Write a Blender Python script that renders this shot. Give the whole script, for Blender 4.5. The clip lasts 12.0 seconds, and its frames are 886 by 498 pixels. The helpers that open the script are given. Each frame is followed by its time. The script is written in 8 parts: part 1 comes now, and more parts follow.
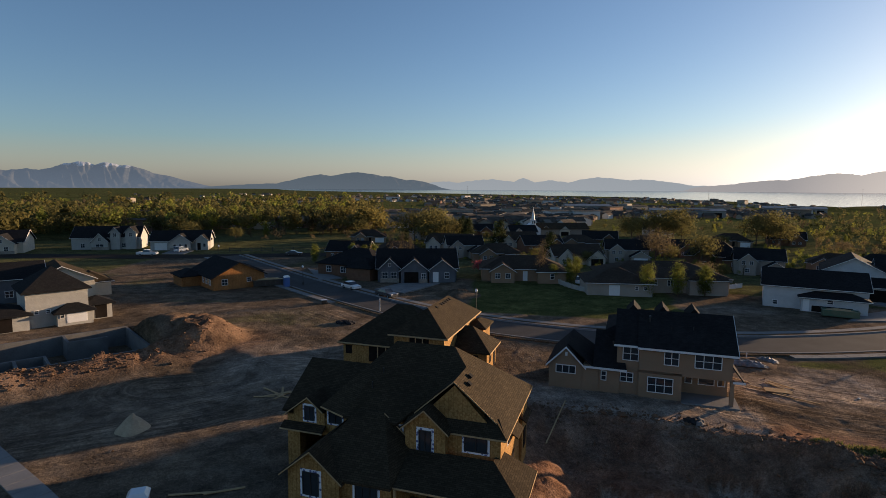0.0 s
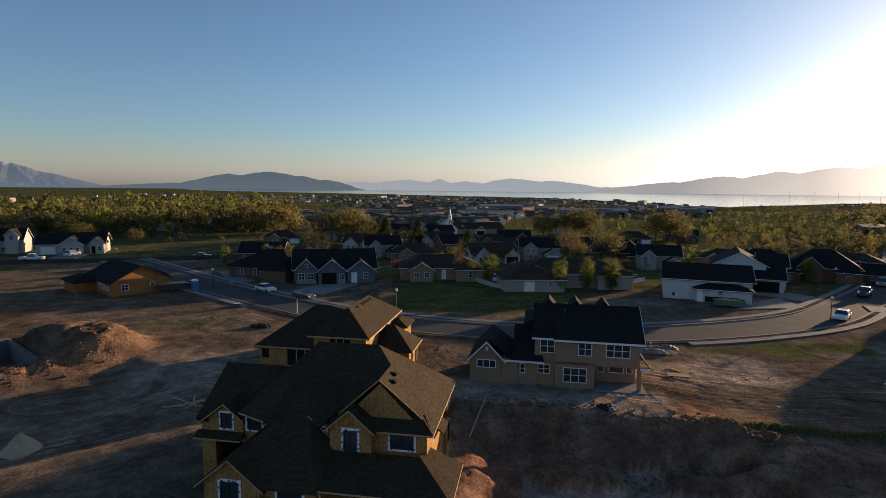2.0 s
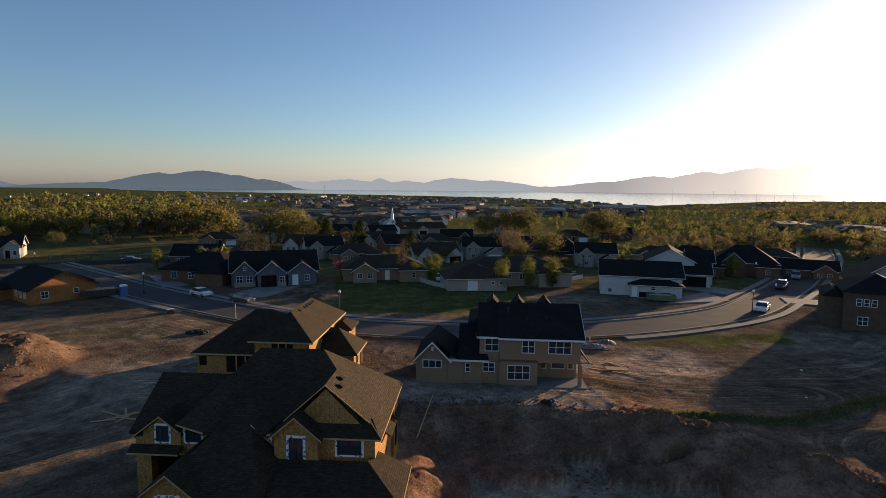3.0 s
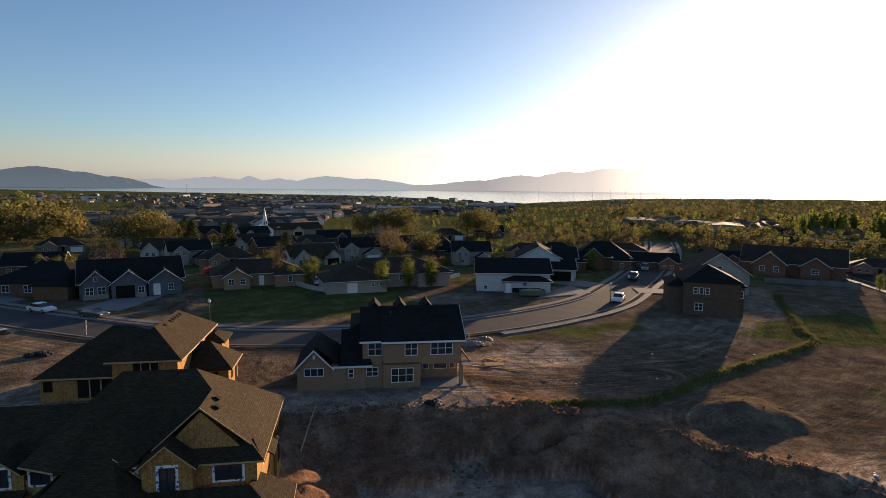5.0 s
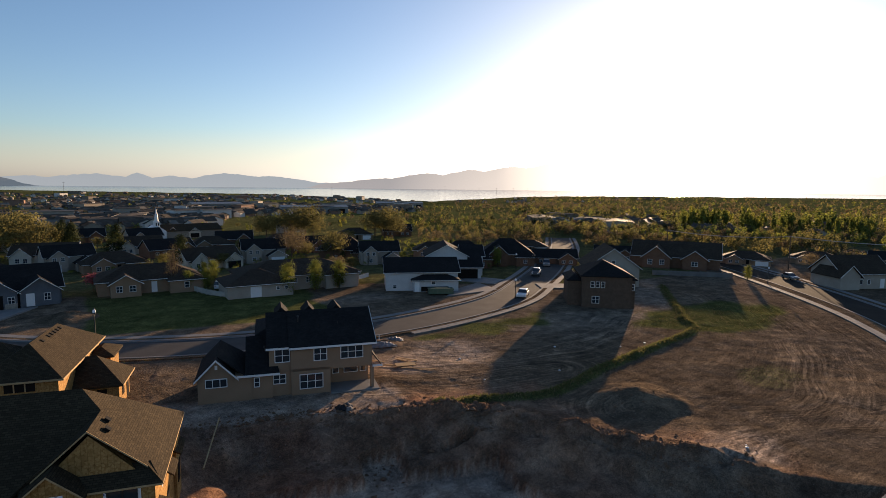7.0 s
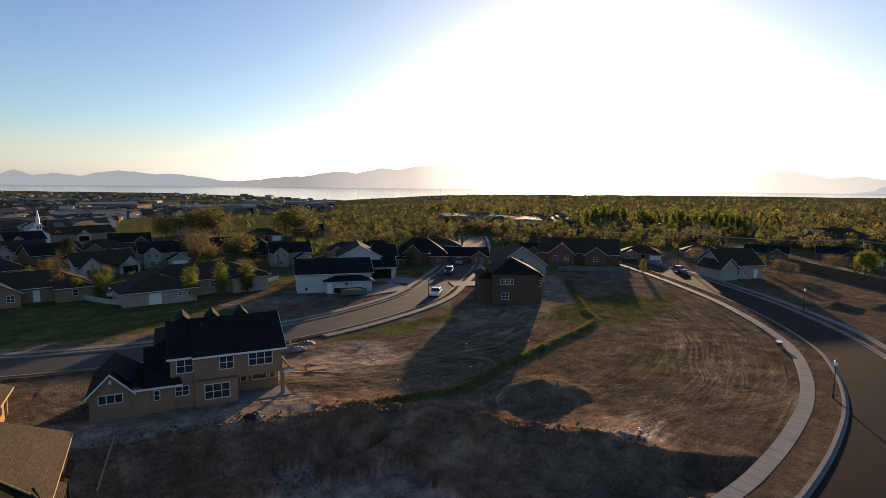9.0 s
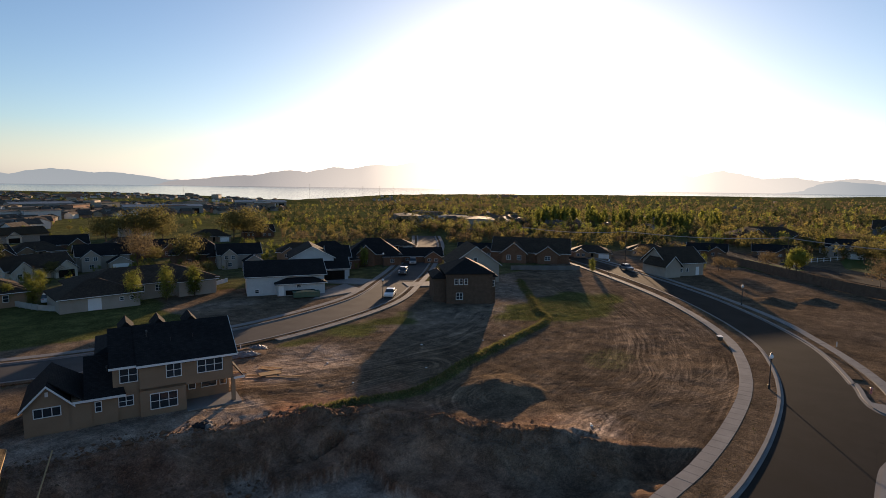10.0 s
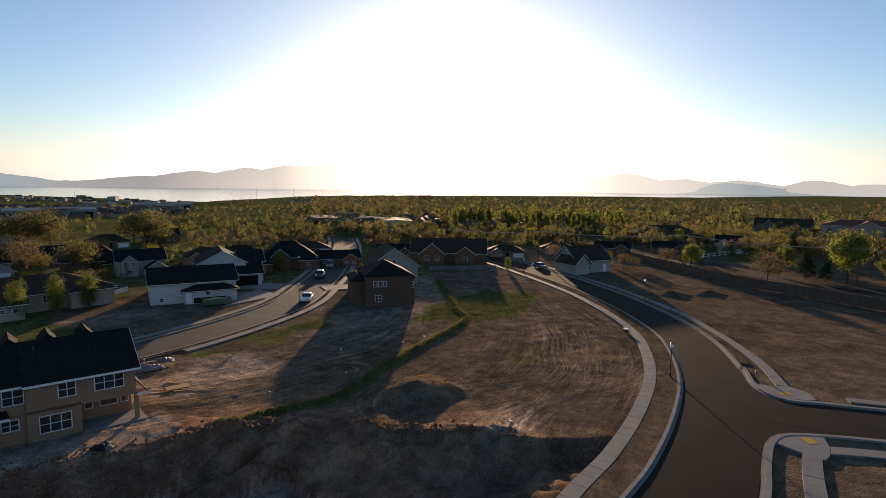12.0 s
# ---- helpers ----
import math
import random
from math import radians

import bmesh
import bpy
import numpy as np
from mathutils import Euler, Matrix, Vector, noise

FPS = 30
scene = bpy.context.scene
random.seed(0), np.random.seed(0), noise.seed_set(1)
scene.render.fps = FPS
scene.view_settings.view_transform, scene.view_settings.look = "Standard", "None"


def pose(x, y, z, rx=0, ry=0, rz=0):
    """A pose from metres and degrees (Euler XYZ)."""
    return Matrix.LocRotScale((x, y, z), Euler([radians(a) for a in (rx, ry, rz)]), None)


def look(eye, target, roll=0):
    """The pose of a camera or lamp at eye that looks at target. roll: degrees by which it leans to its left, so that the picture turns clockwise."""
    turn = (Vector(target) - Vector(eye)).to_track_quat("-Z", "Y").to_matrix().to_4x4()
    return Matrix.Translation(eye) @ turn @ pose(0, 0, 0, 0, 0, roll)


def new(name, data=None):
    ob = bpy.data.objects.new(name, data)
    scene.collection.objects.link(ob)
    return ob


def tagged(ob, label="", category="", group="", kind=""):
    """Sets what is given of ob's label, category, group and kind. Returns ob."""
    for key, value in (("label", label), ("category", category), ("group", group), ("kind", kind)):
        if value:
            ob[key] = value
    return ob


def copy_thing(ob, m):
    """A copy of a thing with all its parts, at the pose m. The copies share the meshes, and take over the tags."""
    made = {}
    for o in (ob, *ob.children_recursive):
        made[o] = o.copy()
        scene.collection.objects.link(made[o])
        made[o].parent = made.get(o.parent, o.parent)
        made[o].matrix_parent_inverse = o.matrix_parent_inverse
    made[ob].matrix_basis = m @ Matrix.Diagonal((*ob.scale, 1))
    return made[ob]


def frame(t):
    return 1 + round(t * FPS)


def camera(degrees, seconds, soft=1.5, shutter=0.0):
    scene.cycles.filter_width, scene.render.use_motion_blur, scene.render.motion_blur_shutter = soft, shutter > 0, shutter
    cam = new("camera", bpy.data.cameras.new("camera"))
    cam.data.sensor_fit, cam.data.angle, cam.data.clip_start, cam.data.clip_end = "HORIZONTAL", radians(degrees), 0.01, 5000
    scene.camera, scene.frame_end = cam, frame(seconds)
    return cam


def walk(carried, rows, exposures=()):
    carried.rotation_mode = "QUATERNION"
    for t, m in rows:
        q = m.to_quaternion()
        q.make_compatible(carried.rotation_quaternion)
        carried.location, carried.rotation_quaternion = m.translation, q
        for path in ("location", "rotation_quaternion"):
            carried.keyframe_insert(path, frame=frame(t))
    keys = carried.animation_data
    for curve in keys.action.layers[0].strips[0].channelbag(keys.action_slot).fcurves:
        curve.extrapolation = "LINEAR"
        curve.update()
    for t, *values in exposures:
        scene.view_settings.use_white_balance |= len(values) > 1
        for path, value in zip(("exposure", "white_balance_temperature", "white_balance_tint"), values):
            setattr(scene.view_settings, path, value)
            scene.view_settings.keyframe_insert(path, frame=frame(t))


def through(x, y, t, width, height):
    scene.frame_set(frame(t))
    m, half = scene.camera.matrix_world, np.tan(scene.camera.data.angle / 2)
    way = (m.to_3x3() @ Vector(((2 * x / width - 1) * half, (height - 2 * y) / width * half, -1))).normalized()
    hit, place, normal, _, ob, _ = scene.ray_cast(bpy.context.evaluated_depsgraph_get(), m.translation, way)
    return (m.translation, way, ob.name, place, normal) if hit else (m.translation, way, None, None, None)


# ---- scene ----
cam = camera(77.35, 12.0, 0.75)
# seconds, eye, heading, tilt, lean
PATH = [
    (0, (-0.000, -0.000, 20.289), 0.000, -6.363, 0.371),
    (0.5, (-0.079, -0.007, 20.128), -1.805, -6.261, 0.565),
    (1, (-0.204, -0.001, 20.158), -3.718, -6.267, 0.594),
    (1.5, (-0.318, -0.020, 20.124), -6.097, -6.240, 0.606),
    (2, (-0.433, 0.035, 20.045), -8.652, -6.237, 0.596),
    (2.5, (-0.546, 0.093, 20.113), -11.431, -6.233, 0.597),
    (3, (-0.648, 0.107, 20.198), -14.658, -6.243, 0.563),
    (5, (-0.964, 0.234, 20.805), -27.359, -6.301, 0.593),
    (5.5, (-1.032, 0.287, 20.949), -29.778, -6.323, 0.587),
    (6, (-1.061, 0.357, 21.039), -32.118, -6.353, 0.577),
    (6.5, (-1.068, 0.354, 21.122), -34.666, -6.385, 0.604),
    (7, (-1.089, 0.230, 21.153), -36.927, -6.407, 0.619),
    (9, (-1.079, -0.430, 21.517), -45.755, -6.477, 0.644),
    (9.5, (-1.137, -0.411, 21.634), -48.139, -6.496, 0.732),
    (10, (-1.210, -0.316, 21.752), -50.624, -6.488, 0.770),
    (10.5, (-1.260, -0.285, 21.825), -52.905, -6.439, 0.796),
    (11, (-1.240, -0.247, 21.871), -54.873, -6.381, 0.769),
    (11.5, (-1.224, -0.208, 21.888), -57.135, -6.349, 0.741),
    (12, (-1.208, -0.203, 21.837), -59.151, -6.264, 0.702),
]
walk(cam, [(t, pose(*eye, 90 + tilt, 0, heading) @ pose(0, 0, 0, 0, 0, lean)) for t, eye, heading, tilt, lean in PATH], [(0, 1.16, 6550, 16), (5, 1.42, 6650, 17), (9, 1.42, 6700, 17), (12, 1.33, 6700, 16)])

# ---- world and sun ----
SUN_AZ, SUN_EL = radians(59.8), radians(6.2)      # clockwise from +y, above the horizon
world = bpy.data.worlds.new("sky")
scene.world = world
world.use_nodes = True
wn = world.node_tree
sky = wn.nodes.new("ShaderNodeTexSky")
sky.sky_type, sky.sun_disc = "NISHITA", False
sky.sun_elevation, sky.sun_rotation = SUN_EL, SUN_AZ
sky.altitude, sky.air_density, sky.dust_density, sky.ozone_density = 1400, 1.0, 2.0, 2.6
wn.nodes["Background"].inputs["Strength"].default_value = 0.078
# the low yellow of the clear-air sky greys out in the valley's haze
parts_of_sky = wn.nodes.new("ShaderNodeSeparateColor")
grey = wn.nodes.new("ShaderNodeRGBToBW")
pale = wn.nodes.new("ShaderNodeMix")
pale.data_type = "RGBA"
ratio, keep, haze_tint = wn.nodes.new("ShaderNodeMath"), wn.nodes.new("ShaderNodeMath"), wn.nodes.new("ShaderNodeMix")
haze_tint.data_type, haze_tint.blend_type = "RGBA", "MULTIPLY"
ratio.operation, keep.operation, keep.use_clamp = "DIVIDE", "MULTIPLY_ADD", True
keep.inputs[1].default_value, keep.inputs[2].default_value = -1.5, 1.6
haze_tint.inputs[0].default_value, haze_tint.inputs[7].default_value = 1.0, (1.03, 1.0, 0.93, 1)
wn.links.new(sky.outputs[0], parts_of_sky.inputs[0]), wn.links.new(sky.outputs[0], grey.inputs[0])
wn.links.new(parts_of_sky.outputs[2], ratio.inputs[0]), wn.links.new(parts_of_sky.outputs[1], ratio.inputs[1])
wn.links.new(ratio.outputs[0], keep.inputs[0]), wn.links.new(grey.outputs[0], haze_tint.inputs[6])
wn.links.new(keep.outputs[0], pale.inputs[0]), wn.links.new(sky.outputs[0], pale.inputs[6]), wn.links.new(haze_tint.outputs[2], pale.inputs[7])
wn.links.new(pale.outputs[2], wn.nodes["Background"].inputs["Color"])
sun = new("sun", bpy.data.lights.new("sun", "SUN"))
sun.data.energy, sun.data.angle, sun.data.color = 4.0, radians(0.8), (1.0, 0.72, 0.44)
SUN_DIR = Vector((math.sin(SUN_AZ) * math.cos(SUN_EL), math.cos(SUN_AZ) * math.cos(SUN_EL), math.sin(SUN_EL)))
sun.matrix_world = look((60, 40, 80), Vector((60, 40, 80)) - SUN_DIR)


# ---- materials ----
class Nodes:
    """A small helper that strings shader nodes together."""

    def __init__(self, name):
        self.mat = bpy.data.materials.new(name)
        self.mat.use_nodes = True
        self.tree = self.mat.node_tree
        self.bsdf = self.tree.nodes["Principled BSDF"]
        self.out = self.tree.nodes["Material Output"]

    def node(self, kind, **inputs):
        n = self.tree.nodes.new("ShaderNode" + kind)
        for key, value in inputs.items():
            sock = n.inputs[key.replace("_", " ")] if not key.startswith("i") or not key[1:].isdigit() else n.inputs[int(key[1:])]
            if hasattr(value, "is_linked"):
                self.tree.links.new(value, sock)
            else:
                sock.default_value = value
        return n

    def coords(self, kind="Object"):
        return self.tree.nodes.new("ShaderNodeTexCoord").outputs[kind]

    def noise(self, scale, detail=4.0, rough=0.55, vector=None):
        n = self.node("TexNoise", Scale=scale, Detail=detail, Roughness=rough)
        self.tree.links.new(vector or self.coords(), n.inputs["Vector"])
        return n.outputs["Fac"]

    def ramp(self, fac, *stops):
        n = self.tree.nodes.new("ShaderNodeValToRGB")
        self.tree.links.new(fac, n.inputs[0])
        e = n.color_ramp.elements
        while len(e) < len(stops):
            e.new(0.5)
        for el, (pos, col) in zip(e, stops):
            el.position = pos
            el.color = (*col, 1) if len(col) == 3 else col
        return n.outputs["Color"]

    def mix(self, fac, a, b, mode="MIX"):
        n = self.tree.nodes.new("ShaderNodeMix")
        n.data_type, n.blend_type = "RGBA", mode
        for sock, v in ((n.inputs[0], fac), (n.inputs[6], a), (n.inputs[7], b)):
            if hasattr(v, "is_linked"):
                self.tree.links.new(v, sock)
            else:
                sock.default_value = (*v, 1) if isinstance(v, tuple) and len(v) == 3 else v
        return n.outputs[2]

    def math(self, op, a, b=0.0, clamp=False):
        n = self.tree.nodes.new("ShaderNodeMath")
        n.operation, n.use_clamp = op, clamp
        for sock, v in ((n.inputs[0], a), (n.inputs[1], b)):
            if hasattr(v, "is_linked"):
                self.tree.links.new(v, sock)
            else:
                sock.default_value = v
        return n.outputs[0]

    def bump(self, height, strength=0.5, distance=0.02):
        n = self.node("Bump", Strength=strength, Distance=distance, Height=height)
        self.tree.links.new(n.outputs[0], self.bsdf.inputs["Normal"])

    def set(self, colour, rough=0.8, metal=0.0):
        if rough != 0.12 and (not isinstance(rough, float) or rough > 0.7):
            self.bsdf.inputs["Specular IOR Level"].default_value = 0.05
        for key, v in (("Base Color", colour), ("Roughness", rough), ("Metallic", metal)):
            if hasattr(v, "is_linked"):
                self.tree.links.new(v, self.bsdf.inputs[key])
            else:
                self.bsdf.inputs[key].default_value = (*v, 1) if isinstance(v, tuple) else v
        return self.mat


def mottled(name, dark, light, scale=1.0, rough=0.85, bump=0.3, distance=0.01, fine=18.0):
    """Plain matter with stains at a broad and a fine scale."""
    n = Nodes(name)
    broad = n.ramp(n.noise(scale), (0.3, dark), (0.7, light))
    grain = n.noise(fine, 6)
    col = n.mix(0.35, broad, n.ramp(grain, (0.25, tuple(c * 0.6 for c in dark)), (0.75, tuple(min(1, c * 1.25) for c in light))))
    n.bump(grain, bump, distance)
    return n.set(col, rough)


def shingles(name, dark, light, course=0.14, tab=0.3):
    """Asphalt shingles: offset tabs in courses, each of its own tone, with granules. Laid out by the mesh's own UVs in metres."""
    n = Nodes(name)
    uv = n.coords("UV")
    b = n.node("TexBrick", Vector=uv, Scale=1.0)
    b.inputs["Mortar Size"].default_value = 0.012
    b.inputs["Brick Width"].default_value, b.inputs["Row Height"].default_value = tab, course
    b.inputs["Color1"].default_value, b.inputs["Color2"].default_value = (*dark, 1), (*light, 1)
    b.inputs["Mortar"].default_value = (*[c * 0.45 for c in dark], 1)
    broad = n.ramp(n.noise(0.35, 3), (0.35, (0.78, 0.78, 0.78)), (0.7, (1.12, 1.1, 1.06)))
    col = n.mix(1.0, b.outputs["Color"], broad, "MULTIPLY")
    grain = n.noise(60, 3)
    col = n.mix(0.25, col, n.ramp(grain, (0.3, tuple(c * 0.5 for c in dark)), (0.7, tuple(c * 1.5 for c in light))))
    h = n.math("ADD", b.outputs["Fac"], grain)
    n.bump(h, 0.5, -0.012)
    return n.set(col, 0.9)


def lapped(name, dark, light, gap=0.16, rough=0.6):
    """Horizontal lap siding: a shadow line painted under every board."""
    n = Nodes(name)
    sep = n.node("SeparateXYZ", Vector=n.coords())
    saw = n.math("FRACT", n.math("DIVIDE", sep.outputs["Z"], gap))
    col = n.ramp(n.noise(0.8, 4), (0.3, dark), (0.7, light))
    line = n.ramp(saw, (0.0, (0.55, 0.55, 0.55)), (0.1, (1, 1, 1)))
    n.bump(saw, 0.7, 0.02)
    return n.set(n.mix(1.0, col, line, "MULTIPLY"), rough)


def osb_board(name, dark, light):
    """Oriented strand board: flakes in all tones, seams between the sheets."""
    n = Nodes(name)
    v = n.node("TexVoronoi", Vector=n.coords(), Scale=9.0)
    flakes = n.ramp(v.outputs["Color"], (0.1, dark), (0.9, light))
    sep = n.node("SeparateXYZ", Vector=n.coords())
    seam_z = n.math("FRACT", n.math("DIVIDE", sep.outputs["Z"], 1.22))
    seam_x = n.math("FRACT", n.math("DIVIDE", n.math("ADD", sep.outputs["X"], sep.outputs["Y"]), 0.305))
    stud = n.ramp(seam_x, (0.0, (0.6, 0.56, 0.5)), (0.16, (1, 1, 1)))
    seam = n.ramp(seam_z, (0.0, (0.6, 0.55, 0.5)), (0.025, (1, 1, 1)))
    col = n.mix(1.0, n.mix(1.0, flakes, stud, "MULTIPLY"), seam, "MULTIPLY")
    col = n.mix(1.0, col, n.ramp(n.noise(0.7, 3), (0.3, (0.75, 0.75, 0.72)), (0.7, (1.1, 1.08, 1.05))), "MULTIPLY")
    n.bump(v.outputs["Distance"], 0.25, 0.01)
    return n.set(col, 0.75)


def leafage(name, dark, light, through=0.45):
    """Leaves that let light through; each tree of a wood has a tone of its own."""
    n = Nodes(name)
    rnd = n.node("NewGeometry").outputs["Random Per Island"]
    spot = n.tree.nodes.new("ShaderNodeObjectInfo").outputs["Random"]
    tone = n.tree.nodes.new("ShaderNodeAttribute")
    tone.attribute_name = "tone"
    col = n.ramp(n.math("ADD", n.math("MULTIPLY", rnd, 0.6), n.math("MULTIPLY", spot, 0.4)), (0.0, dark), (1.0, light))
    col = n.mix(1.0, col, n.ramp(n.math("ADD", tone.outputs["Fac"], 0.5), (0.0, (0.5, 0.58, 0.7)), (0.5, (1, 1, 1)), (1.0, (1.45, 1.3, 1.05))), "MULTIPLY")
    n.set(col, 0.75)
    t = n.node("BsdfTranslucent", Color=col)
    m = n.node("MixShader", i0=through, i1=n.bsdf.outputs[0], i2=t.outputs[0])
    n.tree.links.new(m.outputs[0], n.out.inputs[0])
    return n.mat


def clear(name, colour=(0.02, 0.025, 0.03), rough=0.05):
    n = Nodes(name)
    n.bsdf.inputs["Specular IOR Level"].default_value = 0.8
    wave = n.noise(1.2, 2)
    n.bump(wave, 0.05, 0.01)
    return n.set(n.ramp(n.noise(0.5, 2), (0.3, colour), (0.7, tuple(c * 1.8 for c in colour))), rough)


def painted_haze(name, ground, air, snow=False, share=0.75):
    """Far hills with haze painted on: emission stands in for the air's glow, thicker towards their foot and towards the
    sun.
    """
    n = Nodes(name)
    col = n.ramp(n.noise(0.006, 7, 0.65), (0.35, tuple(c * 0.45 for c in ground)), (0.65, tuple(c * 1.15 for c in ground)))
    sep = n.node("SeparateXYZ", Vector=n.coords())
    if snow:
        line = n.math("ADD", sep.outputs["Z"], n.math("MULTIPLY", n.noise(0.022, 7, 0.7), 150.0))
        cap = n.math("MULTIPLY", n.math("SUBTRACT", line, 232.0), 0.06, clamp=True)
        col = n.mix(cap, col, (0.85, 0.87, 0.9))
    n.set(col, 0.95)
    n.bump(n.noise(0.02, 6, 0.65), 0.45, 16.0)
    # sun glare put in as emission, stronger at bearings near the sun
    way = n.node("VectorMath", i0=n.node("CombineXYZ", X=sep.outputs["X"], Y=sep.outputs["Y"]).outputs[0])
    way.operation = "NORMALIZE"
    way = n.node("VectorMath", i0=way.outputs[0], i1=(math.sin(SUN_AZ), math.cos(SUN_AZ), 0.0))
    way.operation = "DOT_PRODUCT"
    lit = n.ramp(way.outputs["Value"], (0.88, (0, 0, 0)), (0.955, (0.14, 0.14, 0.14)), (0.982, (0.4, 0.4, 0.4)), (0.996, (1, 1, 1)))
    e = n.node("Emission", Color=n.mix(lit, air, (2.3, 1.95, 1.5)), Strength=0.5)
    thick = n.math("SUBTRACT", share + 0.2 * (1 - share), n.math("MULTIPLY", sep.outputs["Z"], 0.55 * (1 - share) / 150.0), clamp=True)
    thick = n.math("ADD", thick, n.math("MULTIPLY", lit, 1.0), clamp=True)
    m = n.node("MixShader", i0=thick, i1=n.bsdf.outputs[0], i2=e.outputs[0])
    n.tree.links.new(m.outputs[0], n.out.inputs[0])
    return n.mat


def soil():
    """The ground sheet: bare earth, with young grass, straw, pale clay, red banks and wheel tracks where the plan has them."""
    n = Nodes("soil")
    masks = {}
    for key in ("grass", "pale", "field", "track", "drive", "red"):
        a = n.tree.nodes.new("ShaderNodeAttribute")
        a.attribute_name = key
        masks[key] = a.outputs["Fac"]
    grey = lambda fac, a, b, lo, hi: n.ramp(fac, (a, (lo, lo, lo)), (b, (hi, hi, hi)))
    broad, mid, fine, grit = n.noise(0.05, 5), n.noise(0.6, 6, 0.65), n.noise(4.0, 7, 0.72), n.noise(13.0, 5, 0.7)
    earth = n.ramp(broad, (0.3, (0.086, 0.064, 0.044)), (0.7, (0.138, 0.103, 0.071)))
    earth = n.mix(0.5, earth, n.ramp(mid, (0.3, (0.05, 0.037, 0.024)), (0.7, (0.18, 0.135, 0.093))))
    red = n.ramp(mid, (0.3, (0.115, 0.06, 0.037)), (0.7, (0.25, 0.138, 0.088)))
    earth = n.mix(masks["red"], earth, red)
    clay = n.ramp(mid, (0.3, (0.21, 0.16, 0.125)), (0.7, (0.4, 0.32, 0.25)))
    earth = n.mix(n.math("MULTIPLY", masks["pale"], grey(mid, 0.3, 0.65, 0.55, 1.0)), earth, clay)
    turf = n.ramp(mid, (0.3, (0.05, 0.054, 0.02)), (0.7, (0.118, 0.116, 0.044)))
    turf = n.mix(0.4, turf, n.ramp(fine, (0.3, (0.02, 0.032, 0.01)), (0.7, (0.15, 0.155, 0.055))))
    patch = n.math("MULTIPLY", n.math("SUBTRACT", n.math("ADD", masks["grass"], n.math("MULTIPLY", n.math("SUBTRACT", fine, 0.5), 1.4)), 0.35), 3.0, clamp=True)
    col = n.mix(patch, earth, turf)
    far = n.ramp(n.noise(0.006, 6, 0.65), (0.35, (0.05, 0.062, 0.022)), (0.47, (0.1, 0.1, 0.04)), (0.55, (0.085, 0.1, 0.034)), (0.66, (0.12, 0.1, 0.055)))
    col = n.mix(masks["field"], col, far)
    # wheel tracks: fine lanes that run along the drives, broken by patches
    pos = n.node("SeparateXYZ", Vector=n.coords())
    def lanes(d, pitch, reach, cut):
        run = n.node("CombineXYZ", X=n.math("MULTIPLY", d, pitch), Y=n.math("MULTIPLY", pos.outputs["X"], 0.05), Z=n.math("MULTIPLY", pos.outputs["Y"], 0.05))
        lane = n.math("SUBTRACT", n.noise(1.0, 3, 0.6, run.outputs[0]), 0.5)
        inside = n.math("MULTIPLY", grey(d, 0.0, 0.01, 0.0, 1.0), n.math("SUBTRACT", 1.0, n.math("DIVIDE", d, reach), clamp=True))
        return n.math("MULTIPLY", n.math("MULTIPLY", lane, inside), grey(n.noise(0.09, 4, 0.6), cut, cut + 0.14, 0.15, 1.0))
    wheels = n.math("ADD", n.math("MULTIPLY", lanes(masks["track"], 2.6, 50.0, 0.4), 0.55), n.math("MULTIPLY", lanes(masks["drive"], 3.2, 10.0, 0.38), 0.6))
    rim = n.math("MULTIPLY", wheels, n.math("SUBTRACT", 1.0, masks["field"]))
    col = n.mix(1.0, col, n.ramp(n.math("ADD", rim, 0.5), (0.38, (0.5, 0.5, 0.5)), (0.5, (1, 1, 1)), (0.6, (1.9, 1.86, 1.8))), "MULTIPLY")
    blot = n.noise(0.22, 7, 0.72)
    col = n.mix(1.0, col, n.ramp(blot, (0.32, (0.55, 0.56, 0.58)), (0.5, (1, 1, 1)), (0.66, (1.5, 1.46, 1.4))), "MULTIPLY")
    # grit, small stones and clods
    col = n.mix(0.85, col, n.mix(1.0, col, n.ramp(grit, (0.33, (0.42, 0.42, 0.42)), (0.5, (1, 1, 1)), (0.68, (1.75, 1.72, 1.68))), "MULTIPLY"))
    col = n.mix(0.6, col, n.mix(1.0, col, n.ramp(fine, (0.32, (0.45, 0.45, 0.45)), (0.5, (1, 1, 1)), (0.68, (1.6, 1.58, 1.55))), "MULTIPLY"))
    stones = n.node("TexVoronoi", Vector=n.coords(), Scale=1.4)
    col = n.mix(n.math("MULTIPLY", grey(stones.outputs["Distance"], 0.05, 0.08, 1.0, 0.0), 0.5), col, (0.3, 0.26, 0.21))
    lumps = n.node("TexVoronoi", Vector=n.coords(), Scale=3.1)
    h = n.math("ADD", n.math("MULTIPLY", mid, 0.7), n.math("ADD", n.math("MULTIPLY", fine, 0.75), n.math("MULTIPLY", grit, 0.22)))
    h = n.math("ADD", h, n.math("MULTIPLY", lumps.outputs["Distance"], 0.25))
    n.bump(n.math("ADD", h, n.math("MULTIPLY", rim, 0.8)), 0.75, 0.17)
    n.set(col, 0.95)
    n.bsdf.inputs["Specular IOR Level"].default_value = 0.0
    return n.mat


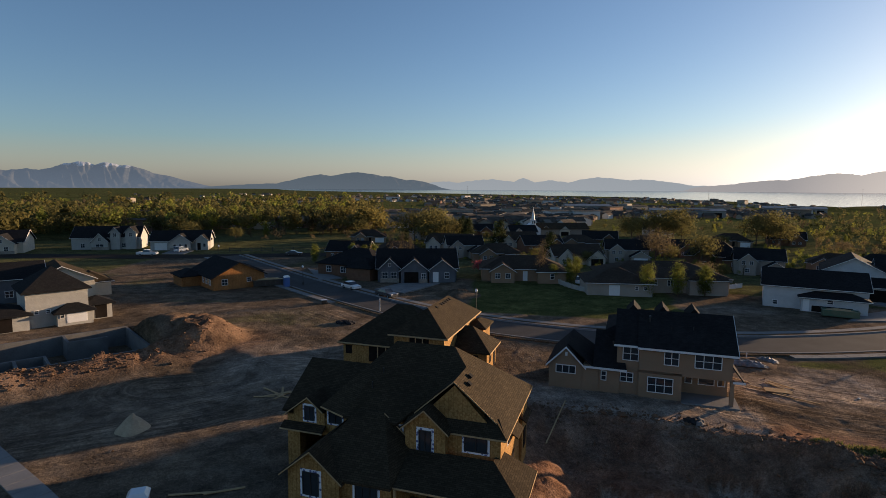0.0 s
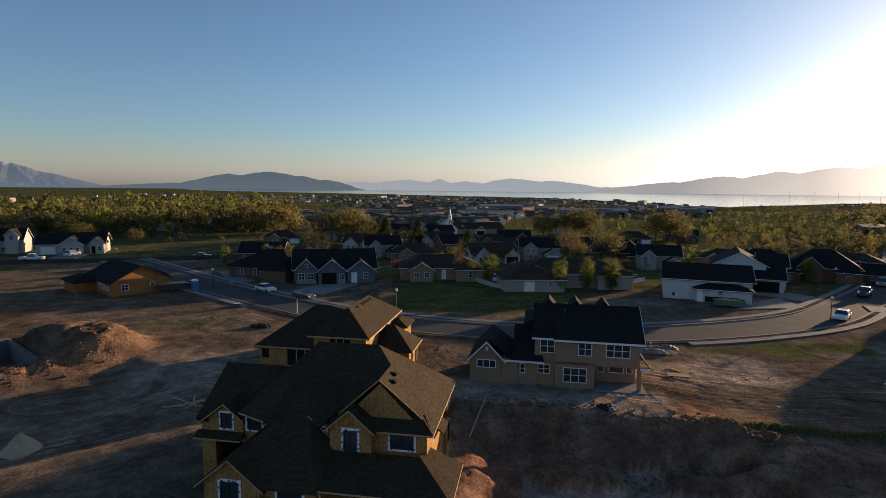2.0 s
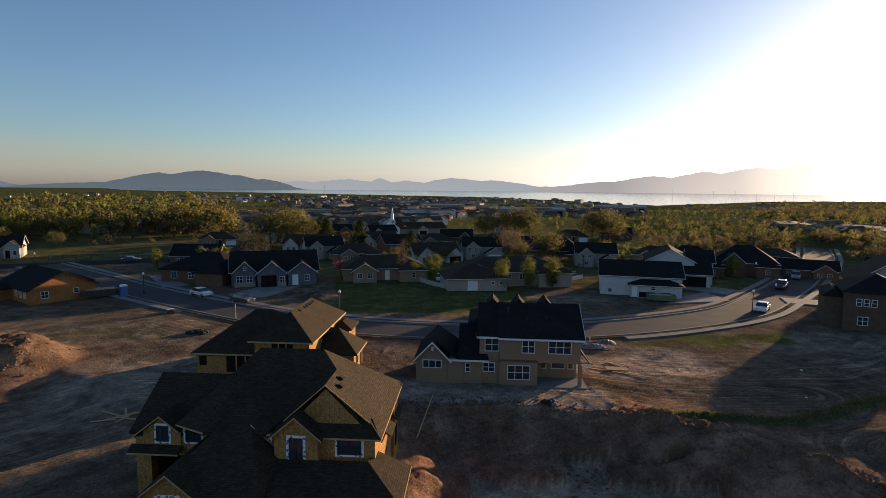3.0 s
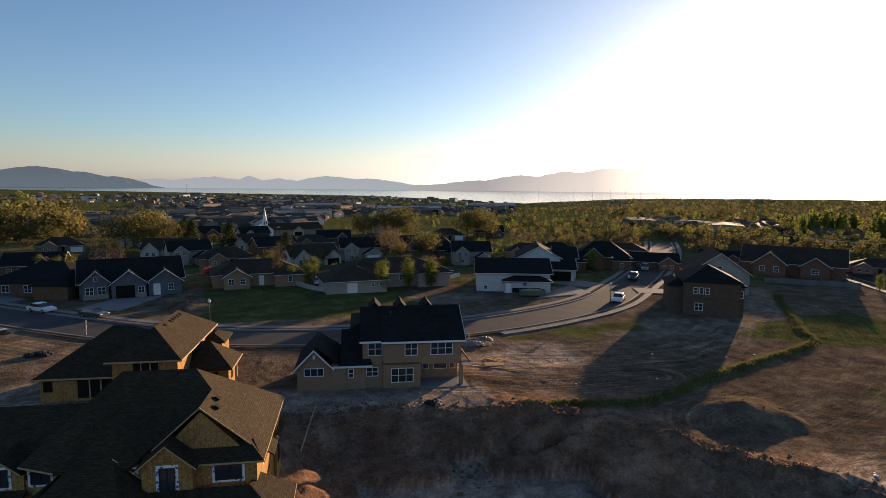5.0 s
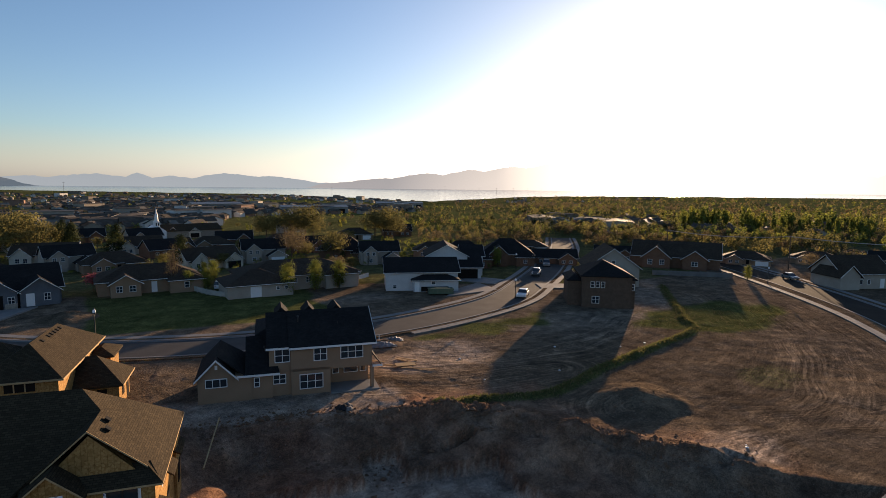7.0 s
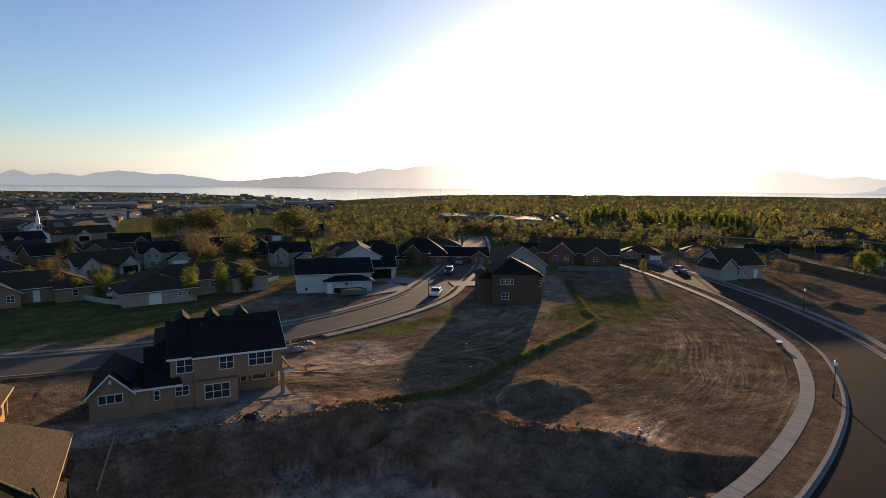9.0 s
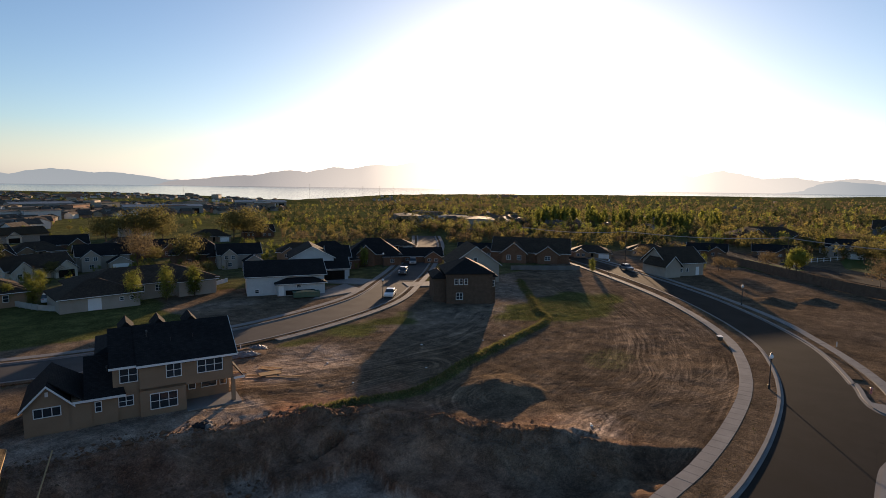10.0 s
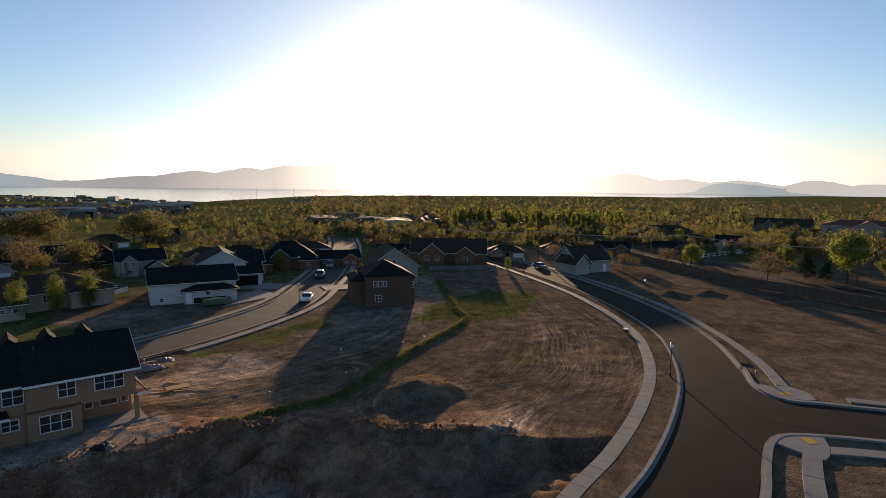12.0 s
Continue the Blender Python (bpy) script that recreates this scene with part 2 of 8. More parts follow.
M = {}
M["soil"] = soil()
M["asphalt"] = mottled("asphalt", (0.023, 0.019, 0.0165), (0.04, 0.033, 0.0285), 0.25, 0.95, 0.25, 0.01, 30)
M["asphalt"].node_tree.nodes["Principled BSDF"].inputs["Diffuse Roughness"].default_value = 1.0
M["asphalt_old"] = mottled("asphalt_old", (0.06, 0.056, 0.053), (0.095, 0.09, 0.085), 0.3, 0.9, 0.25, 0.01, 24)
M["concrete"] = mottled("concrete", (0.18, 0.175, 0.168), (0.26, 0.252, 0.24), 0.5, 0.85, 0.2, 0.01, 20)
M["old_concrete"] = mottled("old_concrete", (0.12, 0.115, 0.11), (0.2, 0.195, 0.185), 0.6, 0.85, 0.3, 0.01, 12)
M["osb"] = osb_board("osb", (0.27, 0.14, 0.047), (0.46, 0.27, 0.105))
M["osb_orange"] = osb_board("osb_orange", (0.28, 0.12, 0.045), (0.42, 0.2, 0.075))
M["shingle_brown"] = shingles("shingle_brown", (0.035, 0.0265, 0.017), (0.07, 0.053, 0.033))
M["shingle_black"] = shingles("shingle_black", (0.016, 0.016, 0.017), (0.03, 0.029, 0.029))
M["shingle_grey"] = shingles("shingle_grey", (0.04, 0.03, 0.022), (0.08, 0.061, 0.046))
M["stucco_tan"] = mottled("stucco_tan", (0.26, 0.17, 0.108), (0.33, 0.22, 0.143), 0.5, 0.9, 0.25, 0.006, 40)
M["siding_white"] = lapped("siding_white", (0.47, 0.47, 0.47), (0.56, 0.56, 0.55))
# white siding dimmed in its base colour to stand in for shade
M["siding_dimmed"] = lapped("siding_dimmed", (0.36, 0.345, 0.31), (0.44, 0.425, 0.385))
M["siding_grey"] = lapped("siding_grey", (0.085, 0.095, 0.112), (0.125, 0.14, 0.16))
M["siding_cream"] = lapped("siding_cream", (0.5, 0.44, 0.34), (0.58, 0.52, 0.42))
M["stucco_grey"] = mottled("stucco_grey", (0.31, 0.265, 0.215), (0.41, 0.355, 0.295), 0.5, 0.9)
M["brick_dark"] = mottled("brick_dark", (0.085, 0.056, 0.04), (0.14, 0.095, 0.068), 1.5, 0.9, 0.4, 0.02, 9)
M["brick_brown"] = mottled("brick_brown", (0.13, 0.07, 0.045), (0.2, 0.115, 0.075), 1.5, 0.9, 0.4, 0.02, 9)
M["stone"] = mottled("stone", (0.2, 0.17, 0.14), (0.36, 0.32, 0.27), 2.5, 0.9, 0.6, 0.03, 7)
M["trim"] = mottled("trim", (0.72, 0.71, 0.69), (0.8, 0.79, 0.77), 1.0, 0.6, 0.05, 0.003, 30)
M["raw_wood"] = mottled("raw_wood", (0.34, 0.22, 0.11), (0.5, 0.35, 0.19), 2.0, 0.8, 0.2, 0.005, 24)
M["glass"] = clear("glass")
# near-black colour for the shade inside openings, also on dark garages and louvres
M["opening_shade"] = mottled("opening_shade", (0.012, 0.01, 0.009), (0.025, 0.02, 0.017), 1.0, 0.95)
M["black_metal"] = mottled("black_metal", (0.015, 0.015, 0.016), (0.03, 0.03, 0.03), 3.0, 0.45, 0.1, 0.002, 40)
M["rubber"] = mottled("rubber", (0.012, 0.012, 0.012), (0.025, 0.025, 0.025), 4.0, 0.9)
M["globe"] = mottled("globe", (0.75, 0.76, 0.78), (0.85, 0.86, 0.88), 2.0, 0.25, 0.02, 0.001, 30)
M["bark"] = mottled("bark", (0.07, 0.05, 0.035), (0.14, 0.105, 0.08), 2.0, 0.95, 0.6, 0.03, 14)
M["leaf_spring"] = leafage("leaf_spring", (0.12, 0.135, 0.03), (0.26, 0.27, 0.06), 0.5)
M["leaf_green"] = leafage("leaf_green", (0.092, 0.084, 0.034), (0.19, 0.168, 0.06), 0.6)
M["leaf_dark"] = leafage("leaf_dark", (0.025, 0.035, 0.014), (0.06, 0.07, 0.025), 0.3)
M["leaf_rust"] = leafage("leaf_rust", (0.1, 0.078, 0.045), (0.18, 0.14, 0.078), 0.45)
M["leaf_pink"] = leafage("leaf_pink", (0.28, 0.06, 0.08), (0.45, 0.14, 0.15), 0.35)
M["blade"] = leafage("blade", (0.06, 0.07, 0.022), (0.14, 0.14, 0.05), 0.4)
M["straw"] = leafage("straw", (0.16, 0.12, 0.06), (0.3, 0.23, 0.12), 0.3)


def flashing_tape():
    """White window tape printed with rows of blue marks."""
    n = Nodes("tape")
    b = n.node("TexVoronoi", Vector=n.coords(), Scale=4.6)
    mark = n.ramp(b.outputs["Distance"], (0.36, (0.05, 0.07, 0.22)), (0.42, (0.78, 0.79, 0.82)))
    return n.set(n.mix(0.9, n.ramp(n.noise(3.0), (0.3, (0.6, 0.6, 0.62)), (0.7, (0.75, 0.75, 0.78))), mark), 0.5)


M["tape"] = flashing_tape()


def lake_water():
    n = Nodes("lake_water")
    n.bsdf.inputs["IOR"].default_value = 1.33
    n.bump(n.noise(0.08, 5, 0.6), 0.25, 0.6)
    return n.set(n.ramp(n.noise(0.002), (0.3, (0.05, 0.07, 0.085)), (0.7, (0.08, 0.10, 0.11))), 0.12)


M["water"] = lake_water()
# second colour of each: the haze that the hill itself emits
M["hill_blue"] = painted_haze("hill_blue", (0.17, 0.17, 0.15), (0.13, 0.17, 0.22), True, 0.7)
M["hill_mid"] = painted_haze("hill_mid", (0.13, 0.12, 0.1), (0.115, 0.15, 0.18), False, 0.75)
M["hill_far"] = painted_haze("hill_far", (0.14, 0.14, 0.14), (0.31, 0.35, 0.37), False, 0.9)
M["hill_sun"] = painted_haze("hill_sun", (0.14, 0.13, 0.12), (0.34, 0.335, 0.33), False, 0.87)
M["hill_dusk"] = painted_haze("hill_dusk", (0.14, 0.14, 0.13), (0.5, 0.49, 0.46), False, 0.9)


# ---- mesh helpers ----
SPLIT = {"roof", "wall", "trim", "eave_board", "porch_roof", "bay_roof", "dormer"}


def islands(bm):
    """The separate pieces of a bmesh, each as a bmesh of its own."""
    left = set(bm.verts)
    while left:
        todo = [min(left, key=lambda v: v.index)]
        found = set(todo)
        while todo:
            for e in todo.pop().link_edges:
                for v in e.verts:
                    if v not in found:
                        found.add(v)
                        todo.append(v)
        left -= found
        one = bmesh.new()
        twin = {v: one.verts.new(v.co) for v in bm.verts if v in found}
        for f in bm.faces:
            if f.verts[0] in found:
                one.faces.new([twin[v] for v in f.verts])
        yield one


def part(name, bm, material, parent=None, label="", uv=False):
    """Links a bmesh as one mesh object, under a thing or a part."""
    if name in SPLIT:
        first = None
        for piece in islands(bm):
            ob = part(name + " ", piece, material, parent, label, uv)
            ob.name = ob.data.name = name
            first = first or ob
        bm.free()
        return first
    me = bpy.data.meshes.new(name)
    if uv:
        roof_uv(bm)
    bm.normal_update()
    bm.to_mesh(me)
    bm.free()
    me.materials.append(M[material] if isinstance(material, str) else material)
    ob = new(name, me)
    if parent:
        ob.parent = parent
    if label:
        tagged(ob, label)
    return ob


def roof_uv(bm):
    """UVs in metres: along the slope's level line, and up the slope."""
    layer = bm.loops.layers.uv.verify()
    bm.normal_update()
    for f in bm.faces:
        nrm = f.normal
        along = Vector((0, 0, 1)).cross(nrm)
        along = along.normalized() if along.length > 1e-4 else Vector((1, 0, 0))
        up = nrm.cross(along)
        for lp in f.loops:
            lp[layer].uv = (lp.vert.co.dot(along), lp.vert.co.dot(up))


def thing(name, m, label, category, group="", kind=""):
    ob = new(name)
    ob.matrix_world = m
    return tagged(ob, label, category, group, kind)


def quad(bm, *pts):
    return bm.faces.new([bm.verts.new(p) for p in pts])


def box(bm, x0, x1, y0, y1, z0, z1, m=None):
    vs = [bm.verts.new((m @ Vector(p)) if m else p) for p in
          ((x0, y0, z0), (x1, y0, z0), (x1, y1, z0), (x0, y1, z0), (x0, y0, z1), (x1, y0, z1), (x1, y1, z1), (x0, y1, z1))]
    for f in ((3, 2, 1, 0), (4, 5, 6, 7), (0, 1, 5, 4), (1, 2, 6, 5), (2, 3, 7, 6), (3, 0, 4, 7)):
        bm.faces.new([vs[i] for i in f])
    return vs


def solid(bm, bottom, top):
    """A closed body between two rings of as many points."""
    a, b = [bm.verts.new(p) for p in bottom], [bm.verts.new(p) for p in top]
    n = len(a)
    bm.faces.new(a[::-1]), bm.faces.new(b)
    for i in range(n):
        bm.faces.new((a[i], a[(i + 1) % n], b[(i + 1) % n], b[i]))


def slab(bm, pts, thick=0.16):
    """A roof plane with its thickness below it."""
    solid(bm, [Vector(p) - Vector((0, 0, thick)) for p in pts], [Vector(p) for p in pts])


def tube(bm, pts, radii, sides=8):
    """A tapered round bar along points."""
    rings = []
    for i, p in enumerate(pts):
        p = Vector(p)
        d = (Vector(pts[min(i + 1, len(pts) - 1)]) - Vector(pts[max(i - 1, 0)])).normalized()
        a = d.cross(Vector((0.3, 0.9, 0.2))).normalized() if abs(d.z) > 0.2 else d.cross(Vector((0, 0, 1))).normalized()
        b = d.cross(a)
        rings.append([bm.verts.new(p + radii[i] * (math.cos(k * math.tau / sides) * a + math.sin(k * math.tau / sides) * b)) for k in range(sides)])
    for r, s in zip(rings, rings[1:]):
        for k in range(sides):
            bm.faces.new((r[k], r[(k + 1) % sides], s[(k + 1) % sides], s[k]))
    bm.faces.new(rings[0][::-1]), bm.faces.new(rings[-1])


def raw_mesh(name, verts, faces, material, parent=None):
    me = bpy.data.meshes.new(name)
    me.from_pydata([tuple(v) for v in verts], [], faces)
    me.update()
    me.materials.append(M[material])
    ob = new(name, me)
    if parent:
        ob.parent = parent
    return ob


# roofs: x0..x1, y0..y1 are the walls; over is the overhang; ridge along "x" or "y"
def gable_roof(bm, x0, x1, y0, y1, ze, pitch, axis="x", over=0.45, thick=0.18):
    if axis == "x":
        mid, run = (y0 + y1) / 2, (y1 - y0) / 2
        zr, zl = ze + pitch * run, ze - pitch * over
        a, b = x0 - over, x1 + over
        slab(bm, [(a, y0 - over, zl), (b, y0 - over, zl), (b, mid, zr), (a, mid, zr)], thick)
        slab(bm, [(b, y1 + over, zl), (a, y1 + over, zl), (a, mid, zr), (b, mid, zr)], thick)
    else:
        mid, run = (x0 + x1) / 2, (x1 - x0) / 2
        zr, zl = ze + pitch * run, ze - pitch * over
        a, b = y0 - over, y1 + over
        slab(bm, [(x1 + over, a, zl), (x1 + over, b, zl), (mid, b, zr), (mid, a, zr)], thick)
        slab(bm, [(x0 - over, b, zl), (x0 - over, a, zl), (mid, a, zr), (mid, b, zr)], thick)
    return zr


def hip_roof(bm, x0, x1, y0, y1, ze, pitch, over=0.45, thick=0.18):
    w, d = x1 - x0, y1 - y0
    run = min(w, d) / 2
    zr, zl = ze + pitch * run, ze - pitch * over
    a, b, c, e = x0 - over, x1 + over, y0 - over, y1 + over
    if w >= d:
        r0, r1 = (x0 + run, (y0 + y1) / 2, zr), (x1 - run, (y0 + y1) / 2, zr)
        planes = ([(a, c, zl), (b, c, zl), r1, r0], [(b, e, zl), (a, e, zl), r0, r1], [(b, c, zl), (b, e, zl), r1], [(a, e, zl), (a, c, zl), r0])
    else:
        r0, r1 = ((x0 + x1) / 2, y0 + run, zr), ((x0 + x1) / 2, y1 - run, zr)
        planes = ([(b, c, zl), (b, e, zl), r1, r0], [(a, e, zl), (a, c, zl), r0, r1], [(a, c, zl), (b, c, zl), r0], [(b, e, zl), (a, e, zl), r1])
    for p in planes:
        slab(bm, p, thick)
    return zr


def gable_wall(bm, x0, x1, y0, y1, z0, ze, pitch, axis="x"):
    """Walls up to the eaves, with gables under a ridge along axis, all kept inside the roof's thickness."""
    ze -= 0.1
    if axis == "x":
        zr, mid = ze + pitch * (y1 - y0) / 2, (y0 + y1) / 2
        ring = [(y0, z0), (y1, z0), (y1, ze), (mid, zr), (y0, ze)]
        solid(bm, [(x0, y, z) for y, z in ring][::-1], [(x1, y, z) for y, z in ring][::-1])
    else:
        zr, mid = ze + pitch * (x1 - x0) / 2, (x0 + x1) / 2
        ring = [(x0, z0), (x1, z0), (x1, ze), (mid, zr), (x0, ze)]
        solid(bm, [(x, y0, z) for x, z in ring], [(x, y1, z) for x, z in ring])
    bmesh.ops.recalc_face_normals(bm, faces=bm.faces)


def facing(side, at, along, z):
    """The pose on a wall: x along it, -y out of it. side: front (-y), back (+y), left (-x), right (+x)."""
    turn = {"front": 0, "right": 90, "back": 180, "left": -90}[side]
    x, y = {"front": (along, at), "back": (along, at), "left": (at, along), "right": (at, along)}[side]
    return pose(x, y, z, 0, 0, turn)


def window(parent, side, at, along, z, w, h, cols=2, rows=1, frame_mat="trim", trim=0.07, glass="glass", tape=0.0):
    """A window: a frame that stands proud of the wall with bars, and panes set back in it."""
    m = facing(side, at, along, z)
    t = trim
    bm = bmesh.new()
    rings = []
    for y in (-0.07, 0.0):
        for q in (0.0, t):
            rings.append([bm.verts.new(m @ Vector(c)) for c in ((-w / 2 + q, y, q), (w / 2 - q, y, q), (w / 2 - q, y, h - q), (-w / 2 + q, y, h - q))])
    for k in range(4):
        j = (k + 1) % 4
        fo, fi, bo, bi = rings
        for f in ((fo[k], fo[j], fi[j], fi[k]), (bo[j], bo[k], bi[k], bi[j]), (fo[j], fo[k], bo[k], bo[j]), (fi[k], fi[j], bi[j], bi[k])):
            bm.faces.new(f)
    fr = part("window", bm, frame_mat, parent)
    for k in range(1, cols):
        x = -w / 2 + k * w / cols
        bm = bmesh.new()
        box(bm, x - 0.03, x + 0.03, -0.06, 0.0, t, h - t, m)
        part("mullion", bm, frame_mat, fr)
    for k in range(1, rows):
        zz = k * h / rows
        bm = bmesh.new()
        box(bm, -w / 2 + t, w / 2 - t, -0.052, 0.0, zz - 0.025, zz + 0.025, m)
        part("glazing_bar", bm, frame_mat, fr)
    bm = bmesh.new()
    box(bm, -w / 2 + t, w / 2 - t, -0.022, 0.0, t, h - t, m)
    part("pane", bm, glass, fr)
    if tape:
        bm = bmesh.new()
        k = tape
        for x0, x1, z0, z1 in ((-w / 2 - k, w / 2 + k, -k, 0), (-w / 2 - k, w / 2 + k, h, h + k), (-w / 2 - k, -w / 2, 0, h), (w / 2, w / 2 + k, 0, h)):
            box(bm, x0, x1, -0.012, 0.0, z0, z1, m)
        part("flashing_tape", bm, "tape", fr)
    return fr


def door(parent, side, at, along, z, w, h, material, name="door", panels=0):
    m = facing(side, at, along, z)
    bm = bmesh.new()
    box(bm, -w / 2, w / 2, -0.04, 0.0, 0, h, m)
    for k in range(panels):
        z0 = h * (k + 0.08) / panels
        box(bm, -w / 2 + 0.08, w / 2 - 0.08, -0.055, -0.04, z0, z0 + h * 0.84 / panels, m)
    return part(name, bm, material, parent)


# ---- plan: road lines ----
def smooth_line(pts, step=2.0):
    """A curve through the points (Catmull-Rom), resampled evenly."""
    p = [np.array(q, float) for q in pts]
    p = [2 * p[0] - p[1], *p, 2 * p[-1] - p[-2]]
    out = []
    for a, b, c, d in zip(p, p[1:], p[2:], p[3:]):
        n = max(2, int(np.linalg.norm(c - b) / step))
        for k in range(n):
            t = k / n
            out.append(0.5 * (2 * b + (c - a) * t + (2 * a - 5 * b + 4 * c - d) * t * t + (3 * b - a - 3 * c + d) * t ** 3))
    out.append(p[-2])
    return np.array(out)


def offset(line, d):
    """The line moved d metres to its left."""
    t = np.gradient(line, axis=0)
    t /= np.linalg.norm(t, axis=1, keepdims=True)
    return line + d * np.stack([-t[:, 1], t[:, 0]], 1)


def ribbon(name, line, a, b, z0, z1, material, label="", category="", start=0, stop=None):
    """A strip between two offsets of a line, with its sides going down to z0."""
    line = line[start:stop]
    l, r = offset(line, a), offset(line, b)
    if a < b:
        l, r = r, l
    n = len(line)
    verts = [(*p, z1) for p in l] + [(*p, z1) for p in r] + [(*p, z0) for p in l] + [(*p, z0) for p in r]
    faces = []
    for i in range(n - 1):
        faces += [(n + i, n + i + 1, i + 1, i), (i, i + 1, 2 * n + i + 1, 2 * n + i), (3 * n + i, 3 * n + i + 1, n + i + 1, n + i)]
    faces += [(0, 2 * n, 3 * n, n), (n - 1, 2 * n - 1, 4 * n - 1, 3 * n - 1)]
    return tagged(raw_mesh(name, verts, faces, material), label, category, kind="structure")


ROAD_A = smooth_line([(-63, 159.4), (-37.2, 125.1), (-25.3, 110.4), (-13.8, 97.4), (-3.1, 86.8), (9.5, 78.5), (23, 73.2), (40, 70.8), (55.8, 72.1), (71.7, 76.5), (87.6, 86), (103.6, 96.5), (124.5, 111.7), (150, 131), (180, 158)])
ROAD_B = smooth_line([(163, 84), (142, 57.5), (120.2, 34.1), (104.6, 20.9), (90, 11.5), (78, 6.8), (66, 4), (54, 3), (43, 3.1), (32, 4), (15, 2), (-4, -6)])
ROAD_C = smooth_line([(63, 1.5), (63, -5), (63.5, -11), (65.5, -25), (70, -45)])
ROAD_D = smooth_line([(-190, 158), (-120, 157), (-75, 158), (-30, 166), (30, 178)])
ROAD_E = smooth_line([(236, 74), (200, 36), (181, 16.5), (167, 3), (158, -10.5), (152, -23), (142, -42), (130, -70)])
NEAR = np.concatenate([ROAD_A, ROAD_B, ROAD_C])


def dist_to(line, x, y):
    return float(np.sqrt(((line - np.array([x, y])) ** 2).sum(1).min()))


def smooth(a, b, x):
    t = min(1.0, max(0.0, (x - a) / (b - a)))
    return t * t * (3 - 2 * t)


BERM = smooth_line([(30.5, 42.0), (32.8, 41.1), (39.9, 38.0), (46, 38.2), (52.5, 39.5), (65.5, 41.2), (75, 42), (80.5, 44), (84, 47.5), (91.1, 52.8), (100, 60), (108.4, 66.4)], 1.0)
DRIVES = [smooth_line(q, 1.0) for q in ([(25, 66), (30, 58.5), (38, 53.5), (50, 48.5), (64, 48), (76, 52)], [(28, 51), (36, 46), (48, 43)], [(-34, 40), (-22, 46), (-12, 54), (-6, 64), (-9, 76), (-20, 88)], [(34, 15), (46, 20), (57, 18), (68, 20), (84, 28)], [(44, 30), (52, 22), (64, 14), (80, 14)], [(-30, 56), (-16, 60), (-4, 54)])]
DRIVE = np.concatenate(DRIVES)
BANK = smooth_line([(29.5, 41.0), (32.0, 37.0), (35.0, 33.0), (38.0, 25.5), (39.8, 22.5), (40.6, 18.2), (39.3, 14.0)], 1.0)
TAN_O, TAN_ROT = (11.0, 55.3), -19.0
FRONT_O, FRONT_ROT = (6.7, 38.0), -18.0
SECOND_O = (6.5, 62.0)


def local(o, rot, x, y):
    a = radians(rot)
    dx, dy = x - o[0], y - o[1]
    return dx * math.cos(a) + dy * math.sin(a), -dx * math.sin(a) + dy * math.cos(a)


def nz(x, y, s, seed=0.0):
    return noise.noise((x * s, y * s, seed))


